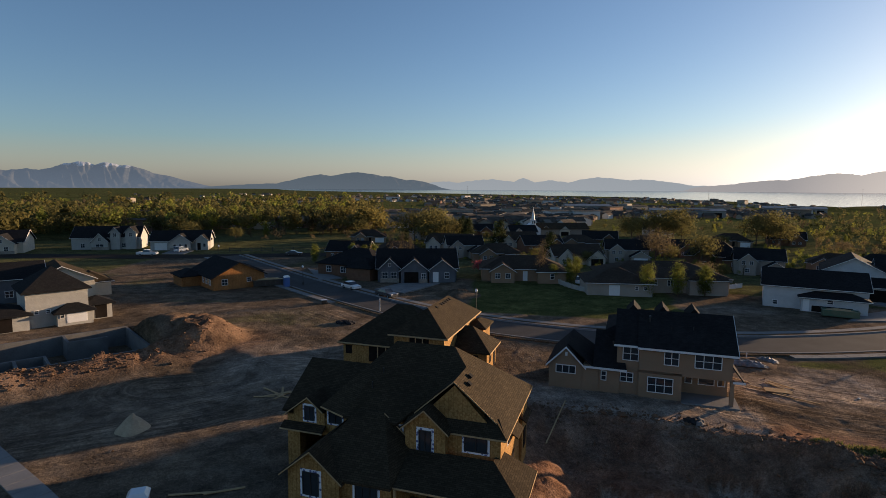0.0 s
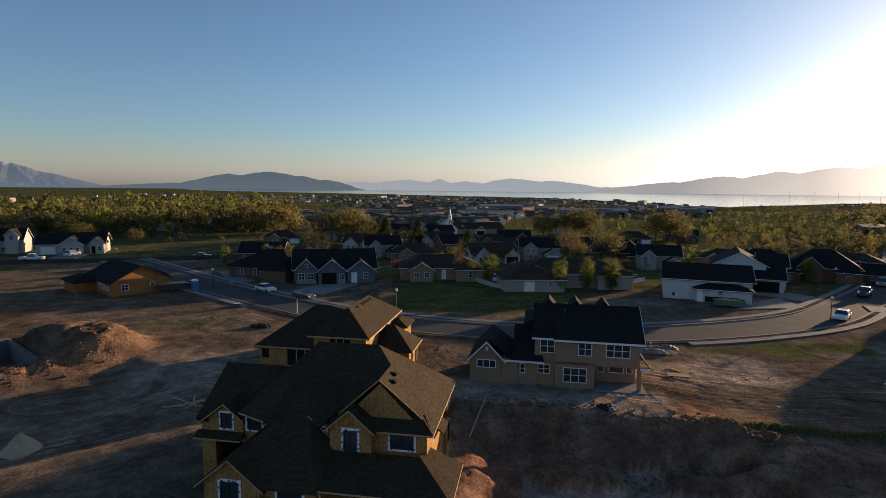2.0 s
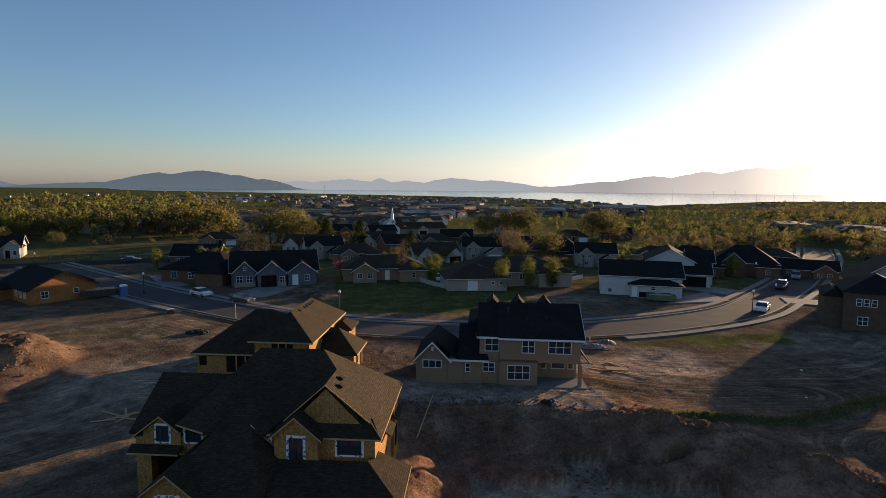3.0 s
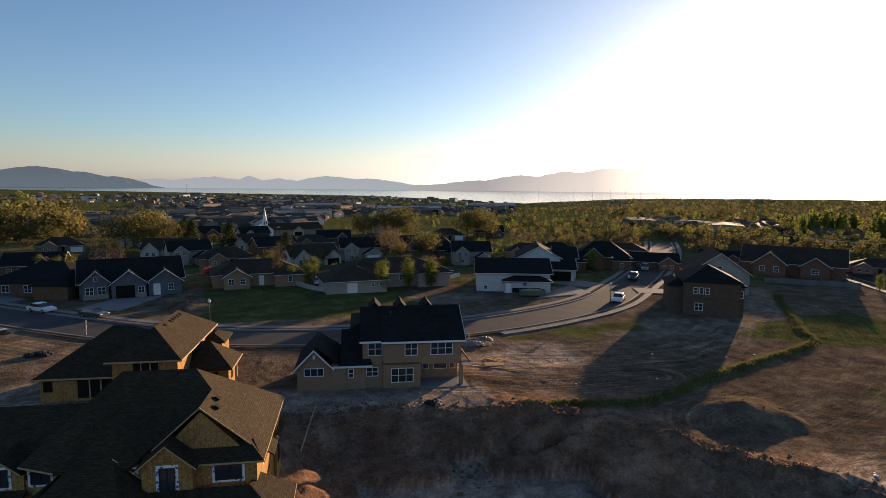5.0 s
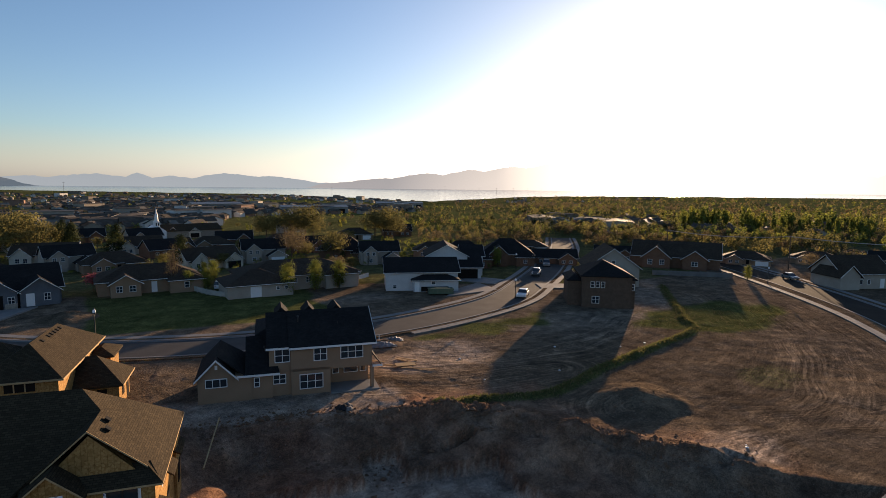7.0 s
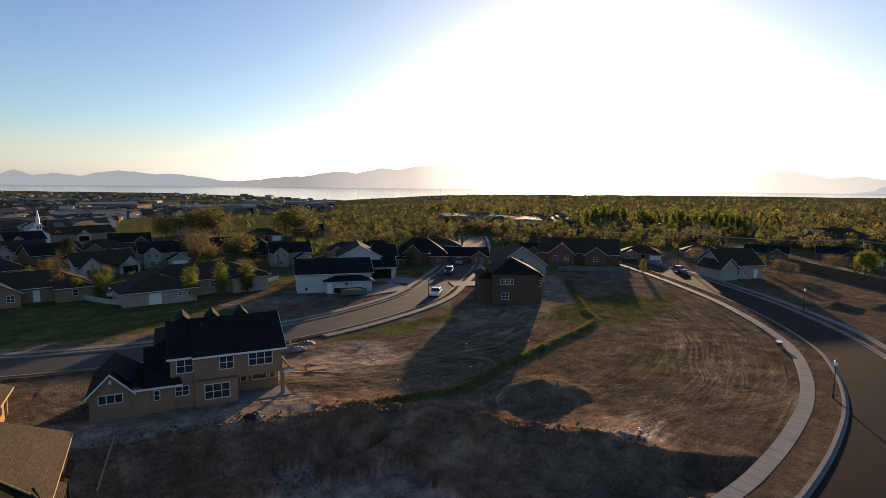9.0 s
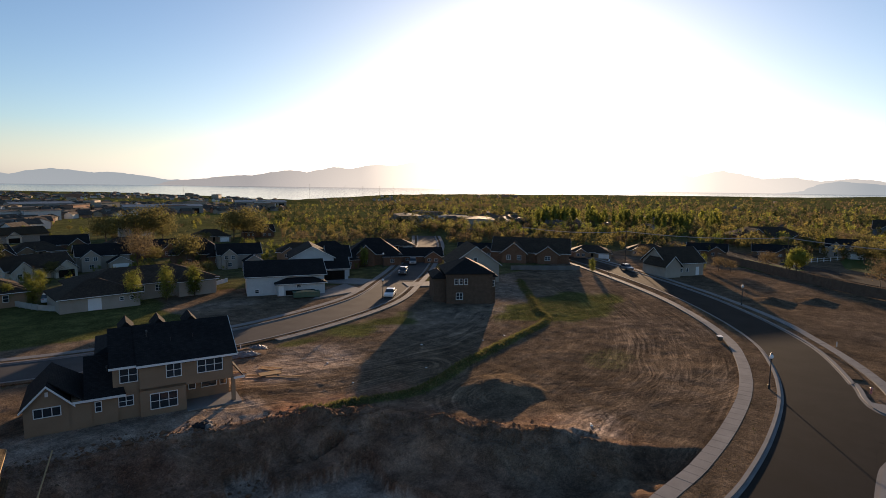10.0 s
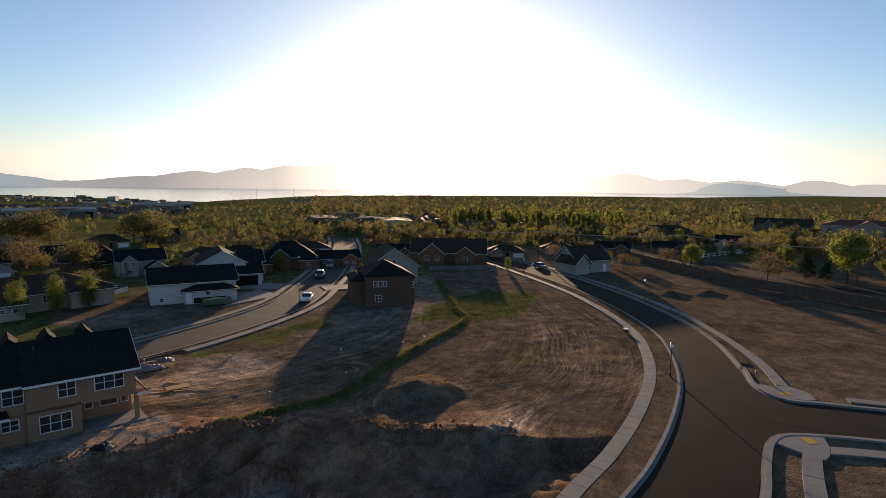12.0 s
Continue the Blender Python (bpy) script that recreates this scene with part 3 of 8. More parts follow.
def ground_z(x, y):
    """The height of the ground: flat lots, the dug pits, heaps and banks."""
    if abs(x) > 220 or y > 230 or y < -60:
        return 0.0
    d = dist_to(NEAR, x, y)
    calm = smooth(6.5, 11, d)
    rough = calm * smooth(230, 150, math.hypot(x, y))
    z = rough * (0.16 * nz(x, y, 0.11) + 0.07 * nz(x, y, 0.45, 3) + 0.045 * nz(x, y, 1.3, 7))
    # the open pit before the tan house
    u, v = local(TAN_O, TAN_ROT, x, y)
    wob = 0.7 * nz(x, y, 0.22, 11) + 0.5 * nz(x, y, 0.7, 5) + 0.25 * nz(x, y, 1.7, 6)
    crest = -5.7 - 0.22 * max(0.0, u - 12)
    inside = min(crest - v, u - 0.2, (27.0 + 1.1 * max(0.0, -11.8 - v) - u) * 0.7, v + 33) + wob
    if inside > -1:
        gully = 0.9 * abs(nz(x, y, 0.3, 51)) + 0.35 * abs(nz(x, y, 0.8, 52))
        rill = abs(nz(u, v * 0.25, 0.9, 53))
        z_pit = -0.55 * smooth(0.0, 0.7, inside - 0.5 * rill) - 1.4 * smooth(0.6, 4.2, inside - 1.3 * gully - 0.8 * rill)
        dug = max(min(u - 13.6, 17.5 - u, v + 15.5, -10.3 - v), min(u - 6.0, 25.5 + 0.5 * max(0.0, -18 - v) - u, -14.0 - v), min(u - 21.0, 24.3 - u, v + 12.0, -11.1 - v))
        grain = (z + 0.28 * nz(x, y, 0.35, 2) + 0.08 * nz(x, y, 1.1, 4)) * smooth(-1, 0.5, inside)
        cut = smooth(-0.1, 0.45, dug + 0.3 * nz(x, y, 0.5, 55))
        z = (z_pit + grain) * (1 - cut) + (-3.1 + 0.1 * grain) * cut
    # the bank of spoil beside the pit
    b = dist_to(BANK, x, y)
    if b < 5:
        z += math.exp(-(b / 2.1) ** 2) * (0.5 + 0.9 * nz(x, y, 0.25, 61) + 0.5 * nz(x, y, 0.7, 62) + 0.2 * nz(x, y, 1.6, 63))
    # spoil heaps between the pit and the field
    for hx, hy, r, h in ((46.8, 31.4, 5.0, 1.4), (43.5, 20.5, 3.5, 0.4), (28, 42.6, 3.5, 0.4), (33.2, 37.0, 2.6, 0.5)):
        q = math.hypot(x - hx, y - hy) / r
        if q < 1.4:
            z += h * max(0.0, 1 - q * (1 + 0.25 * nz(x, y, 0.35, 9))) ** 0.9 + 0.10 * nz(x, y, 1.1, 4) * smooth(1.4, 0.6, q)
    # the great heap and the dug-out cellar on the far side
    hx, hy = (x + 31.5), (y - 70.5)
    ha, hb = hx * 0.985 - hy * 0.17, hx * 0.17 + hy * 0.985
    q = math.hypot(ha / (6.0 if ha > 0 else 19.0), hb / (6.5 if hb < 0 else 9.0)) * (1 + 0.16 * nz(x, y, 0.25, 30))
    if q < 1.3:
        ridge = abs(nz(x, y, 0.28, 31)) + 0.6 * abs(nz(x, y, 0.7, 32))
        z += 3.7 * smooth(1.0, 0.15, q) * (1 - (0.55 if ha > -3 else 0.15) * ridge) + 0.25 * nz(x, y, 0.5, 8) * smooth(1.3, 0.7, q)
    p, w = local((-46.5, 66.5), 42, x, y)
    if -9.0 < p < 8.6 and -7.0 < w < 7.5:
        z = -2.3
    bank = math.exp(-((w + 9.3) / 1.6) ** 2) * smooth(-24, -20, p) * smooth(15, 10, p)
    z += bank * (0.9 + 0.9 * nz(x, y, 0.45, 14) + 0.5 * nz(x, y, 1.2, 15))
    drop = smooth(-10.0, -14.5, w) * smooth(-34, -26, p) * smooth(17, 11, p) * smooth(-30, -22, w)
    z -= 0.8 * drop
    # the grassy ridge along the field
    b = dist_to(BERM, x, y)
    if b < 3:
        z += 0.5 * math.exp(-(b / 0.7) ** 2) * (0.7 + 0.6 * nz(x, y, 0.5, 17))
    # no relief under the houses
    for o, rot, x0, x1, y0, y1 in ((TAN_O, TAN_ROT, -1, 18, -1, 11), (FRONT_O, FRONT_ROT, -18, 1, -11, 5), (SECOND_O, FRONT_ROT, -19, 1, -9, 8)):
        a, c = local(o, rot, x, y)
        if x0 < a < x1 and y0 < c < y1:
            z = max(z, -0.15) if z > -0.3 else z
            z = min(z, 0.0)
    return z


def mask_grass(x, y):
    g = 0.0
    u, v = local((22.0, 100.0), -8, x, y)                      # the green lot across the road
    edge = min(u + 17, 20 - u, v + 13.5, 17 - v)
    g = max(g, smooth(-2, 2, edge + 2 * nz(x, y, 0.1)))
    u, v = local((78, 43), 8, x, y)
    b = dist_to(BERM, x, y)
    g = max(g, 0.8 * smooth(1.7, 0.5, b))
    e = math.hypot((x - 91) / 19, (y - 46) / 10)                 # rough grass beside the ridge
    g = max(g, 0.95 * smooth(1.1, 0.5, e + 0.35 * nz(x, y, 0.15, 2)))
    g = max(g, 0.75 * smooth(1.0, 0.3, math.hypot((x - 57) / 17, (y - 62) / 5) + 0.5 * nz(x, y, 0.2, 6)))
    g = max(g, 0.45 * smooth(1.0, 0.3, math.hypot((x + 27) / 12, (y - 84) / 7) + 0.5 * nz(x, y, 0.2, 8)))
    g = max(g, 0.45 * smooth(1.0, 0.4, math.hypot((x - 66) / 8, (y - 27) / 5) + 0.5 * nz(x, y, 0.2, 9)))
    g = max(g, 0.5 * smooth(1.0, 0.4, math.hypot((x + 36) / 18, (y - 143) / 7) + 0.4 * nz(x, y, 0.2, 10)))
    if x > 110 and y < 20:
        g = max(g, 0.35 * smooth(0.1, 0.5, nz(x, y, 0.07, 12)))
    if math.hypot(x, y) > 120 and not (x > 95 and y < 75) and not (-80 < x < -22 and y < 158):
        g = max(g, 0.6)
    if -80 < x < -22 and 95 < y < 158:
        g = max(g, 0.5 * smooth(0.05, 0.4, nz(x, y, 0.07, 33)))
    g = max(g, 0.36 * smooth(1.0, 0.3, math.hypot((x + 22) / 16, (y - 86) / 11) + 0.6 * nz(x, y, 0.12, 34)))
    return g


def in_pit(x, y):
    u, v = local(TAN_O, TAN_ROT, x, y)
    return 0 < u < 33 + 0.6 * max(0.0, -12 - v) and -36 < v < -5.2


def mask_track(x, y):
    if not (30 < x < 150 and -60 < y < 60) or in_pit(x, y):
        return 0.0
    gap = ROAD_B - np.array([x, y])
    k = min(len(ROAD_B) - 2, int((gap ** 2).sum(1).argmin()))
    ahead = ROAD_B[k + 1] - ROAD_B[k]
    return float(np.hypot(*gap[k])) if ahead[0] * gap[k][1] - ahead[1] * gap[k][0] > 0 else 0.0      # the field's side alone


def mask_drive(x, y):
    d = dist_to(DRIVE, x, y)
    return 0.05 + d + 0.8 * nz(x, y, 0.15, 77) if d < 9 and not in_pit(x, y) else 0.0


def mask_red(x, y):
    """Red subsoil laid bare in the banks of the pit and round the cellar."""
    u, v = local(TAN_O, TAN_ROT, x, y)
    r = smooth(-2.5, 0.5, min(u + 2.5, -4.6 - v, v + 34, 33 - u)) * (0.75 + 0.25 * smooth(15, 5, u)) * (0.9 + 0.5 * nz(x, y, 0.2, 71))
    p, w = local((-46.5, 66.5), 42, x, y)
    r = max(r, 0.75 * math.exp(-((w + 9.3) / 2.6) ** 2) * smooth(-26, -20, p) * smooth(17, 10, p))
    r = max(r, 0.45 * smooth(9, 4, math.hypot(x + 29, y - 70)))
    r = max(r, 0.5 * smooth(8, 4, dist_to(BANK, x, y)) * (0.6 + 0.8 * nz(x, y, 0.25, 72)))
    return min(1.0, max(0.0, r))


def mask_pale(x, y):
    c = 0.15 + 0.25 * nz(x, y, 0.05, 40) if x < 40 or y > 46 else 0.04 + 0.15 * nz(x, y, 0.05, 40)
    c *= smooth(8, 20, math.hypot(x + 36, y - 70))
    c = max(c, 0.9 * smooth(1.0, 0.3, math.hypot((x - 38) / 13, (y - 55) / 8) + 0.3 * nz(x, y, 0.15, 41)))
    c = max(c, 0.8 * smooth(1.0, 0.4, math.hypot((x - 45) / 7, (y - 20) / 3.5) + 0.5 * nz(x, y, 0.25, 42)))
    c = max(c, 0.7 * smooth(1.0, 0.4, math.hypot((x + 20) / 9, (y - 62) / 8) + 0.3 * nz(x, y, 0.2, 43)))
    c = max(c, 0.6 * smooth(1.0, 0.4, math.hypot((x - 50) / 9, (y - 92) / 5) + 0.3 * nz(x, y, 0.2, 44)))
    u, v = local(TAN_O, TAN_ROT, x, y)
    if 0 < u < 31 and -34 < v < -6.2:                             # trodden floor of the pit, browner banks
        c = 1.0 if ground_z(x, y) < -2.7 else 0.1 + 0.3 * nz(x, y, 0.3, 45)
    a, b = local((98, 64.5), 42, x, y)                            # trodden yard beside the brown house
    c = max(c, 0.7 * smooth(-1.5, 2.0, min(27 - abs(a), 5.5 - abs(b)) + nz(x, y, 0.3, 49)))
    apron = min(u + 4, 19 - u, v + 5.6, 0.5 - v)                # grey strip along the tan house
    c = max(c, 0.95 * smooth(-1.0, 0.6, apron + 0.6 * nz(x, y, 0.4, 46)))
    c = max(c, 0.62 * smooth(1.0, 0.4, math.hypot((x + 14) / 16, (y - 62) / 15) + 0.5 * nz(x, y, 0.12, 47)))
    c = max(c, 0.5 * smooth(1.0, 0.4, math.hypot((x - 70) / 24, (y - 56) / 9) + 0.5 * nz(x, y, 0.12, 48)))
    return min(1.0, max(0.0, c))


def graded(lo, hi, step, far, growth=1.16):
    """Grid lines: even between lo and hi, wider and wider out to +-far."""
    mid = list(np.arange(lo, hi + 1e-6, step))
    up, s = [], step
    x = hi
    while x < far:
        s = min(s * growth, 260)
        x += s
        up.append(min(x, far))
    down, s, x = [], step, lo
    while x > -far:
        s = min(s * growth, 260)
        x -= s
        down.append(max(x, -far))
    return np.array(down[::-1] + mid + up)


def make_ground():
    xs, ys = graded(-60, 92, 0.5, 4950), graded(14, 98, 0.5, 4950)
    finer = lambda c, lo, hi: np.sort(np.r_[c, [q + 0.25 for q in c if lo < q < hi]])        # closer lines across the pit
    xs, ys = finer(xs, 6, 43), finer(ys, 20, 52)
    nx, ny = len(xs), len(ys)
    verts = [(x, y, ground_z(x, y)) for y in ys for x in xs]
    faces = [(j * nx + i, j * nx + i + 1, (j + 1) * nx + i + 1, (j + 1) * nx + i) for j in range(ny - 1) for i in range(nx - 1)]
    ob = raw_mesh("ground", verts, faces, "soil")
    me = ob.data
    for f in me.polygons:
        f.use_smooth = f.normal.z > 0.6
    for key, fn in (("grass", mask_grass), ("pale", mask_pale), ("track", mask_track), ("drive", mask_drive), ("red", mask_red), ("field", lambda x, y: smooth(180, 320, math.hypot(x, y)))):
        a = me.attributes.new(key, "FLOAT", "POINT")
        vals = [fn(x, y) if (abs(x) < 400 and -200 < y < 400 or key == "field") else 0.0 for x, y, _ in verts]
        a.data.foreach_set("value", vals)
    return tagged(ob, "bare building lots with dug pits, heaps and patches of grass", "ground", kind="structure")


make_ground()


# ---- lake and hills ----
def polar(az, r, z=0.0):
    return (r * math.sin(radians(az)), r * math.cos(radians(az)), z)


SHORE = [(-17, 4300), (-13.5, 2600), (4, 1690), (18, 1350), (26, 1050), (34, 800), (41, 1000), (47, 1350), (60, 1700), (75, 2000), (85, 2300), (93, 4200)]


def shore_r(az):
    """How far off the lake's near shore lies at a bearing."""
    return float(np.interp(az, [a for a, _ in SHORE], [r for _, r in SHORE], left=4600, right=4600))


def make_lake():
    shore = smooth_line(SHORE, 1.0)
    verts, faces = [], []
    rings = 24
    for az, r in shore:
        r = r * (1 + 0.05 * noise.noise((az * 0.6, 0, 1)))
        for k in range(rings + 1):
            verts.append(polar(az, r + (4650 - r) * k / rings, 0.35))
    n = rings + 1
    for i in range(len(shore) - 1):
        for k in range(rings):
            faces.append((i * n + k, i * n + k + 1, (i + 1) * n + k + 1, (i + 1) * n + k))
    faces = [f[::-1] for f in faces]
    return tagged(raw_mesh("water", verts, faces, "water"), "broad calm lake on the plain", "lake", kind="structure")


make_lake()


def hills(name, az0, az1, peaks, dist, material, label, seed, jag=0.12, foot=2.0):
    """A range of hills: a ridge built of overlapping peaks (bearing, height in degrees, half width left and right), with spurs and gullies down to the plain."""
    steps, rows = int((az1 - az0) * 11), 18
    verts, faces = [], []
    for i in range(steps + 1):
        az = az0 + (az1 - az0) * i / steps
        h = 0.0
        for c, top, wl, wr in peaks:
            q = abs(az - c) / (wl if az < c else wr)
            h = max(h, top * (0.55 * (0.5 + 0.5 * math.cos(math.pi * q)) + 0.45 * (1 - q)) if q < 1 else 0.0)
        h += jag * h ** 0.5 * (noise.noise((az * 0.9, seed, 0)) + 0.6 * noise.noise((az * 2.3, seed, 3)) + 0.35 * noise.noise((az * 5.1, seed, 6)))
        h = max(0.0, h) * smooth(az0, az0 + foot, az) * smooth(az1, az1 - foot, az)
        top = dist * math.tan(radians(h + 0.02))
        for k in range(rows):
            f = k / (rows - 1)
            r = dist - 260 + 260 * f
            fold = abs(noise.noise((az * 1.1 + 0.8 * f, f * 1.2, seed + 5))) + 0.5 * abs(noise.noise((az * 2.9 - f, f * 2.5, seed + 9)))
            verts.append(polar(az, r, max(-1.0, top * (f ** 1.1 - 0.5 * min(1.0, h) * (fold - 0.2) * (f * (1 - f)) * 2.4))))
    for i in range(steps):
        for k in range(rows - 1):
            faces.append((i * rows + k, i * rows + k + 1, (i + 1) * rows + k + 1, (i + 1) * rows + k)[::-1])
    ob = raw_mesh(name, verts, faces, material)
    for f in ob.data.polygons:
        f.use_smooth = True
    return tagged(ob, label, "mountain", kind="structure")


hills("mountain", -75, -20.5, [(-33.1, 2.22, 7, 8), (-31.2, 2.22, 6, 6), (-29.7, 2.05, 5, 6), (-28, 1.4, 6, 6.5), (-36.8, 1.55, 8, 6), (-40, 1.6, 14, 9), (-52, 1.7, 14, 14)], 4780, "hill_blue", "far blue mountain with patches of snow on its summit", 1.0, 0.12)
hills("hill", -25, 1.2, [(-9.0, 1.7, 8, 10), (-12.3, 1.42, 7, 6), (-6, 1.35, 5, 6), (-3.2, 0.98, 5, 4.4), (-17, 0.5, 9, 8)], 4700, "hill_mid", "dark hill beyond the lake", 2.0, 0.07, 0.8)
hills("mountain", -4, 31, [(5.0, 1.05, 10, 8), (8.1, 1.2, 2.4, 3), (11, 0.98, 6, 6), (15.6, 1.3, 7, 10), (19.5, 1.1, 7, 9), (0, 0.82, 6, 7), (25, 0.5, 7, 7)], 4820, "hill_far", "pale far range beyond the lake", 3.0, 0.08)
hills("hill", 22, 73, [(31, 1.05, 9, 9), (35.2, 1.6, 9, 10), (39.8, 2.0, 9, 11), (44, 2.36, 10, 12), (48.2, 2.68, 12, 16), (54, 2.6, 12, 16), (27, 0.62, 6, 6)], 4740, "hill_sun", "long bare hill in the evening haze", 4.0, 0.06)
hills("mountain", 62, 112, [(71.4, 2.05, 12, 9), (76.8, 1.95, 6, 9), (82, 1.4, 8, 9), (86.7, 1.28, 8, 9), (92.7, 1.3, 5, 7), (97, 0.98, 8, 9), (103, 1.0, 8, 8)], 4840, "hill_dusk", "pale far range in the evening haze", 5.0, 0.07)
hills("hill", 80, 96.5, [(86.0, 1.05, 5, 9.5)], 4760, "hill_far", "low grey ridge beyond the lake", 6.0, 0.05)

# ---- roads, kerbs and walks ----
KERB = "pale concrete kerb along the road"
WALK = "pale concrete pavement beside the road"
ribbon("road", ROAD_A, 3.8, -3.8, -0.3, 0.05, "asphalt_old", "dark asphalt road through the building lots", "road")
ribbon("road", ROAD_B, 3.6, -3.8, -0.3, 0.05, "asphalt", "dark asphalt road that curves past the bare lots", "road")
ribbon("road", ROAD_C, 4.3, -4.3, -0.3, 0.054, "asphalt", "short asphalt side road", "road", 1)
ribbon("road", ROAD_D, 4.5, -4.5, -0.3, 0.046, "asphalt", "asphalt cross road", "road")
ribbon("road", ROAD_E, 4.5, -4.5, -0.3, 0.05, "asphalt", "asphalt road behind a wooden fence", "road")
bm = bmesh.new()
apron = [(70.5, 2.4), (68, 0.5), (66.3, -1.2), (65.8, -4), (66.5, -9), (58.9, -9), (57.4, -4.6), (55.9, -2.4), (53.4, -1.2), (50, -0.8), (52, 3), (66, 4.4)][::-1]
solid(bm, [(*q, -0.2) for q in apron], [(*q, 0.046) for q in apron])
CORNER_N = smooth_line([(84.6, 4.9), (74.6, 1.9), (70, 0.9), (67.0, -0.5), (65.6, -2.8), (66.4, -5.5), (67.0, -8), (68.2, -13), (69.6, -24), (74, -44)], 1.0)
CORNER_S = smooth_line([(66, -44), (61.6, -24), (59.9, -13), (58.6, -8), (57.0, -4), (55.6, -2.0), (53.0, -1.1), (48, -0.9), (42.9, -0.9), (31, -0.2), (12, -4)], 1.0)


tagged(part("road", bm, "asphalt"), "asphalt apron where the side road joins", "road", kind="structure")


def kerb(line, a, b, start=0, stop=None):
    """A kerb stone with its gutter pan."""
    s = 1 if b > a else -1
    ribbon("kerb", line, a, b, -0.3, 0.2, "concrete", KERB, "kerb", start, stop)
    ribbon("gutter", line, a - s * 0.28, a, -0.3, 0.062, "concrete", "concrete gutter at the foot of the kerb", "gutter", start, stop)


def walkway(line, a, b, start=0, stop=None, slab_len=1.6, z=0.17):
    """A pavement of separate concrete slabs with open joints between them."""
    base = ribbon("pavement", line, a, b, -0.3, z - 0.03, "old_concrete", WALK, "pavement", start, stop)
    line = line[start:stop]
    seg = np.r_[0, np.cumsum(np.linalg.norm(np.diff(line, axis=0), axis=1))]
    l, r = offset(line, a), offset(line, b)
    at = lambda c, s: (float(np.interp(s, seg, c[:, 0])), float(np.interp(s, seg, c[:, 1])))
    n = int(seg[-1] / slab_len)
    made, joined = 0, bmesh.new()
    for k in range(n):
        s0, s1 = k * slab_len + 0.02, (k + 1) * slab_len - 0.02
        ring = [at(r, s0), at(r, s1), at(l, s1), at(l, s0)]
        if a < b:
            ring = ring[::-1]
        dz = random.uniform(-0.006, 0.006)
        near = min(math.hypot(*p) for p in ring) < 82 and made < 140
        bm = bmesh.new() if near else joined
        solid(bm, [(*p, z - 0.05) for p in ring], [(*p, z + dz) for p in ring])
        if near:
            made += 1
            part("slab", bm, "concrete", base)
    if joined.faces:
        tagged(part("far_slabs", joined, "concrete", base), kind="stuff")
    else:
        joined.free()
    return base


def verge(line, a, b, start=0, stop=None):
    ribbon("verge", line, a, b, -0.3, 0.15, "soil", "strip of bare earth between kerb and pavement", "verge", start, stop)


kerb(ROAD_A, 3.8, 4.1), kerb(ROAD_A, -3.8, -4.1)
kerb(ROAD_B, -3.8, -4.12)
kerb(ROAD_B, 3.55, 3.95, 0, 58)
kerb(CORNER_N, 0.0, 0.45, 9), kerb(CORNER_S, 0.0, 0.45)
walkway(ROAD_B, -6.4, -7.75)
walkway(smooth_line([tuple(p) for p in offset(ROAD_B, 5.75)[4:38:6]] + [(105, 13.6), (95.4, 8.0), (86.8, 3.5), (78, -0.2), (70.2, -2.3)]), 0.62, -0.62)
walkway(CORNER_N, 1.5, 2.7, 24), walkway(CORNER_S, 2.5, 3.9)
verge(ROAD_B, -4.12, -6.4), verge(ROAD_B, 3.95, 5.2, 0, 57)
walkway(ROAD_A, 5.0, 6.2), verge(ROAD_A, 4.1, 5.0)
walkway(ROAD_A, -4.9, -6.1, 0, 38), verge(ROAD_A, -4.1, -4.9)
walkway(ROAD_A, -4.9, -6.1, 68)
walkway(smooth_line([(-36.5, 41.5), (-32, 38.1), (-27, 34.4), (-22, 30.5)]), 0.9, -0.9)


def ramp_pad(name, pts, z, material, label):
    bm = bmesh.new()
    solid(bm, [(*q, -0.2) for q in pts], [(*q, z) for q in pts])
    return tagged(part(name, bm, material), label, "pavement", kind="structure")


M["tactile"] = mottled("tactile", (0.42, 0.24, 0.05), (0.52, 0.31, 0.07), 2.0, 0.85, 0.3, 0.01, 14)
ramp_pad("corner_slab", [(57.3, -5.2), (56.2, -3.0), (54.9, -2.0), (53.4, -1.5), (52.4, -3.4), (51.9, -5.1), (53.1, -5.5), (54.9, -5.6)], 0.176, "concrete", "concrete corner slab with a dropped kerb")
ramp_pad("corner_slab", [(69.5, 0.3), (69.6, -1.4), (70.5, -2.9), (69.3, -4.7), (67.3, -5.3), (66.7, -4.6), (66.2, -2.8), (67.1, -0.9), (68.3, 0.1)][::-1], 0.176, "concrete", "concrete corner slab with a dropped kerb")
ramp_pad("tactile_pad", [(56.2, -4.1), (55.2, -4.9), (54.6, -4.1), (55.6, -3.3)][::-1], 0.19, "tactile", "yellow tactile pad at the crossing")
ramp_pad("tactile_pad", [(67.1, -2.2), (67.5, -3.2), (68.3, -2.9), (67.9, -1.9)], 0.19, "tactile", "yellow tactile pad at the crossing")


# ---- houses ----
def chimney_pipe(parent, x, y, z, h=0.5, r=0.06, cap=True):
    bm = bmesh.new()
    tube(bm, [(x, y, z - 0.2), (x, y, z + h)], [r, r], 8)
    if cap:
        tube(bm, [(x, y, z + h - 0.05), (x, y, z + h + 0.1)], [r * 1.9, r * 1.3], 8)
    return part("roof_pipe", bm, "black_metal", parent)


def roof_vent(parent, p, pitch_dir):
    """A low box vent on a roof slope."""
    bm = bmesh.new()
    m = Matrix.Translation(p) @ pitch_dir
    box(bm, -0.14, 0.14, -0.14, 0.14, -0.1, 0.09, m)
    box(bm, -0.17, 0.17, -0.17, 0.17, 0.09, 0.13, m)
    return part("roof_vent", bm, "rubber", parent)


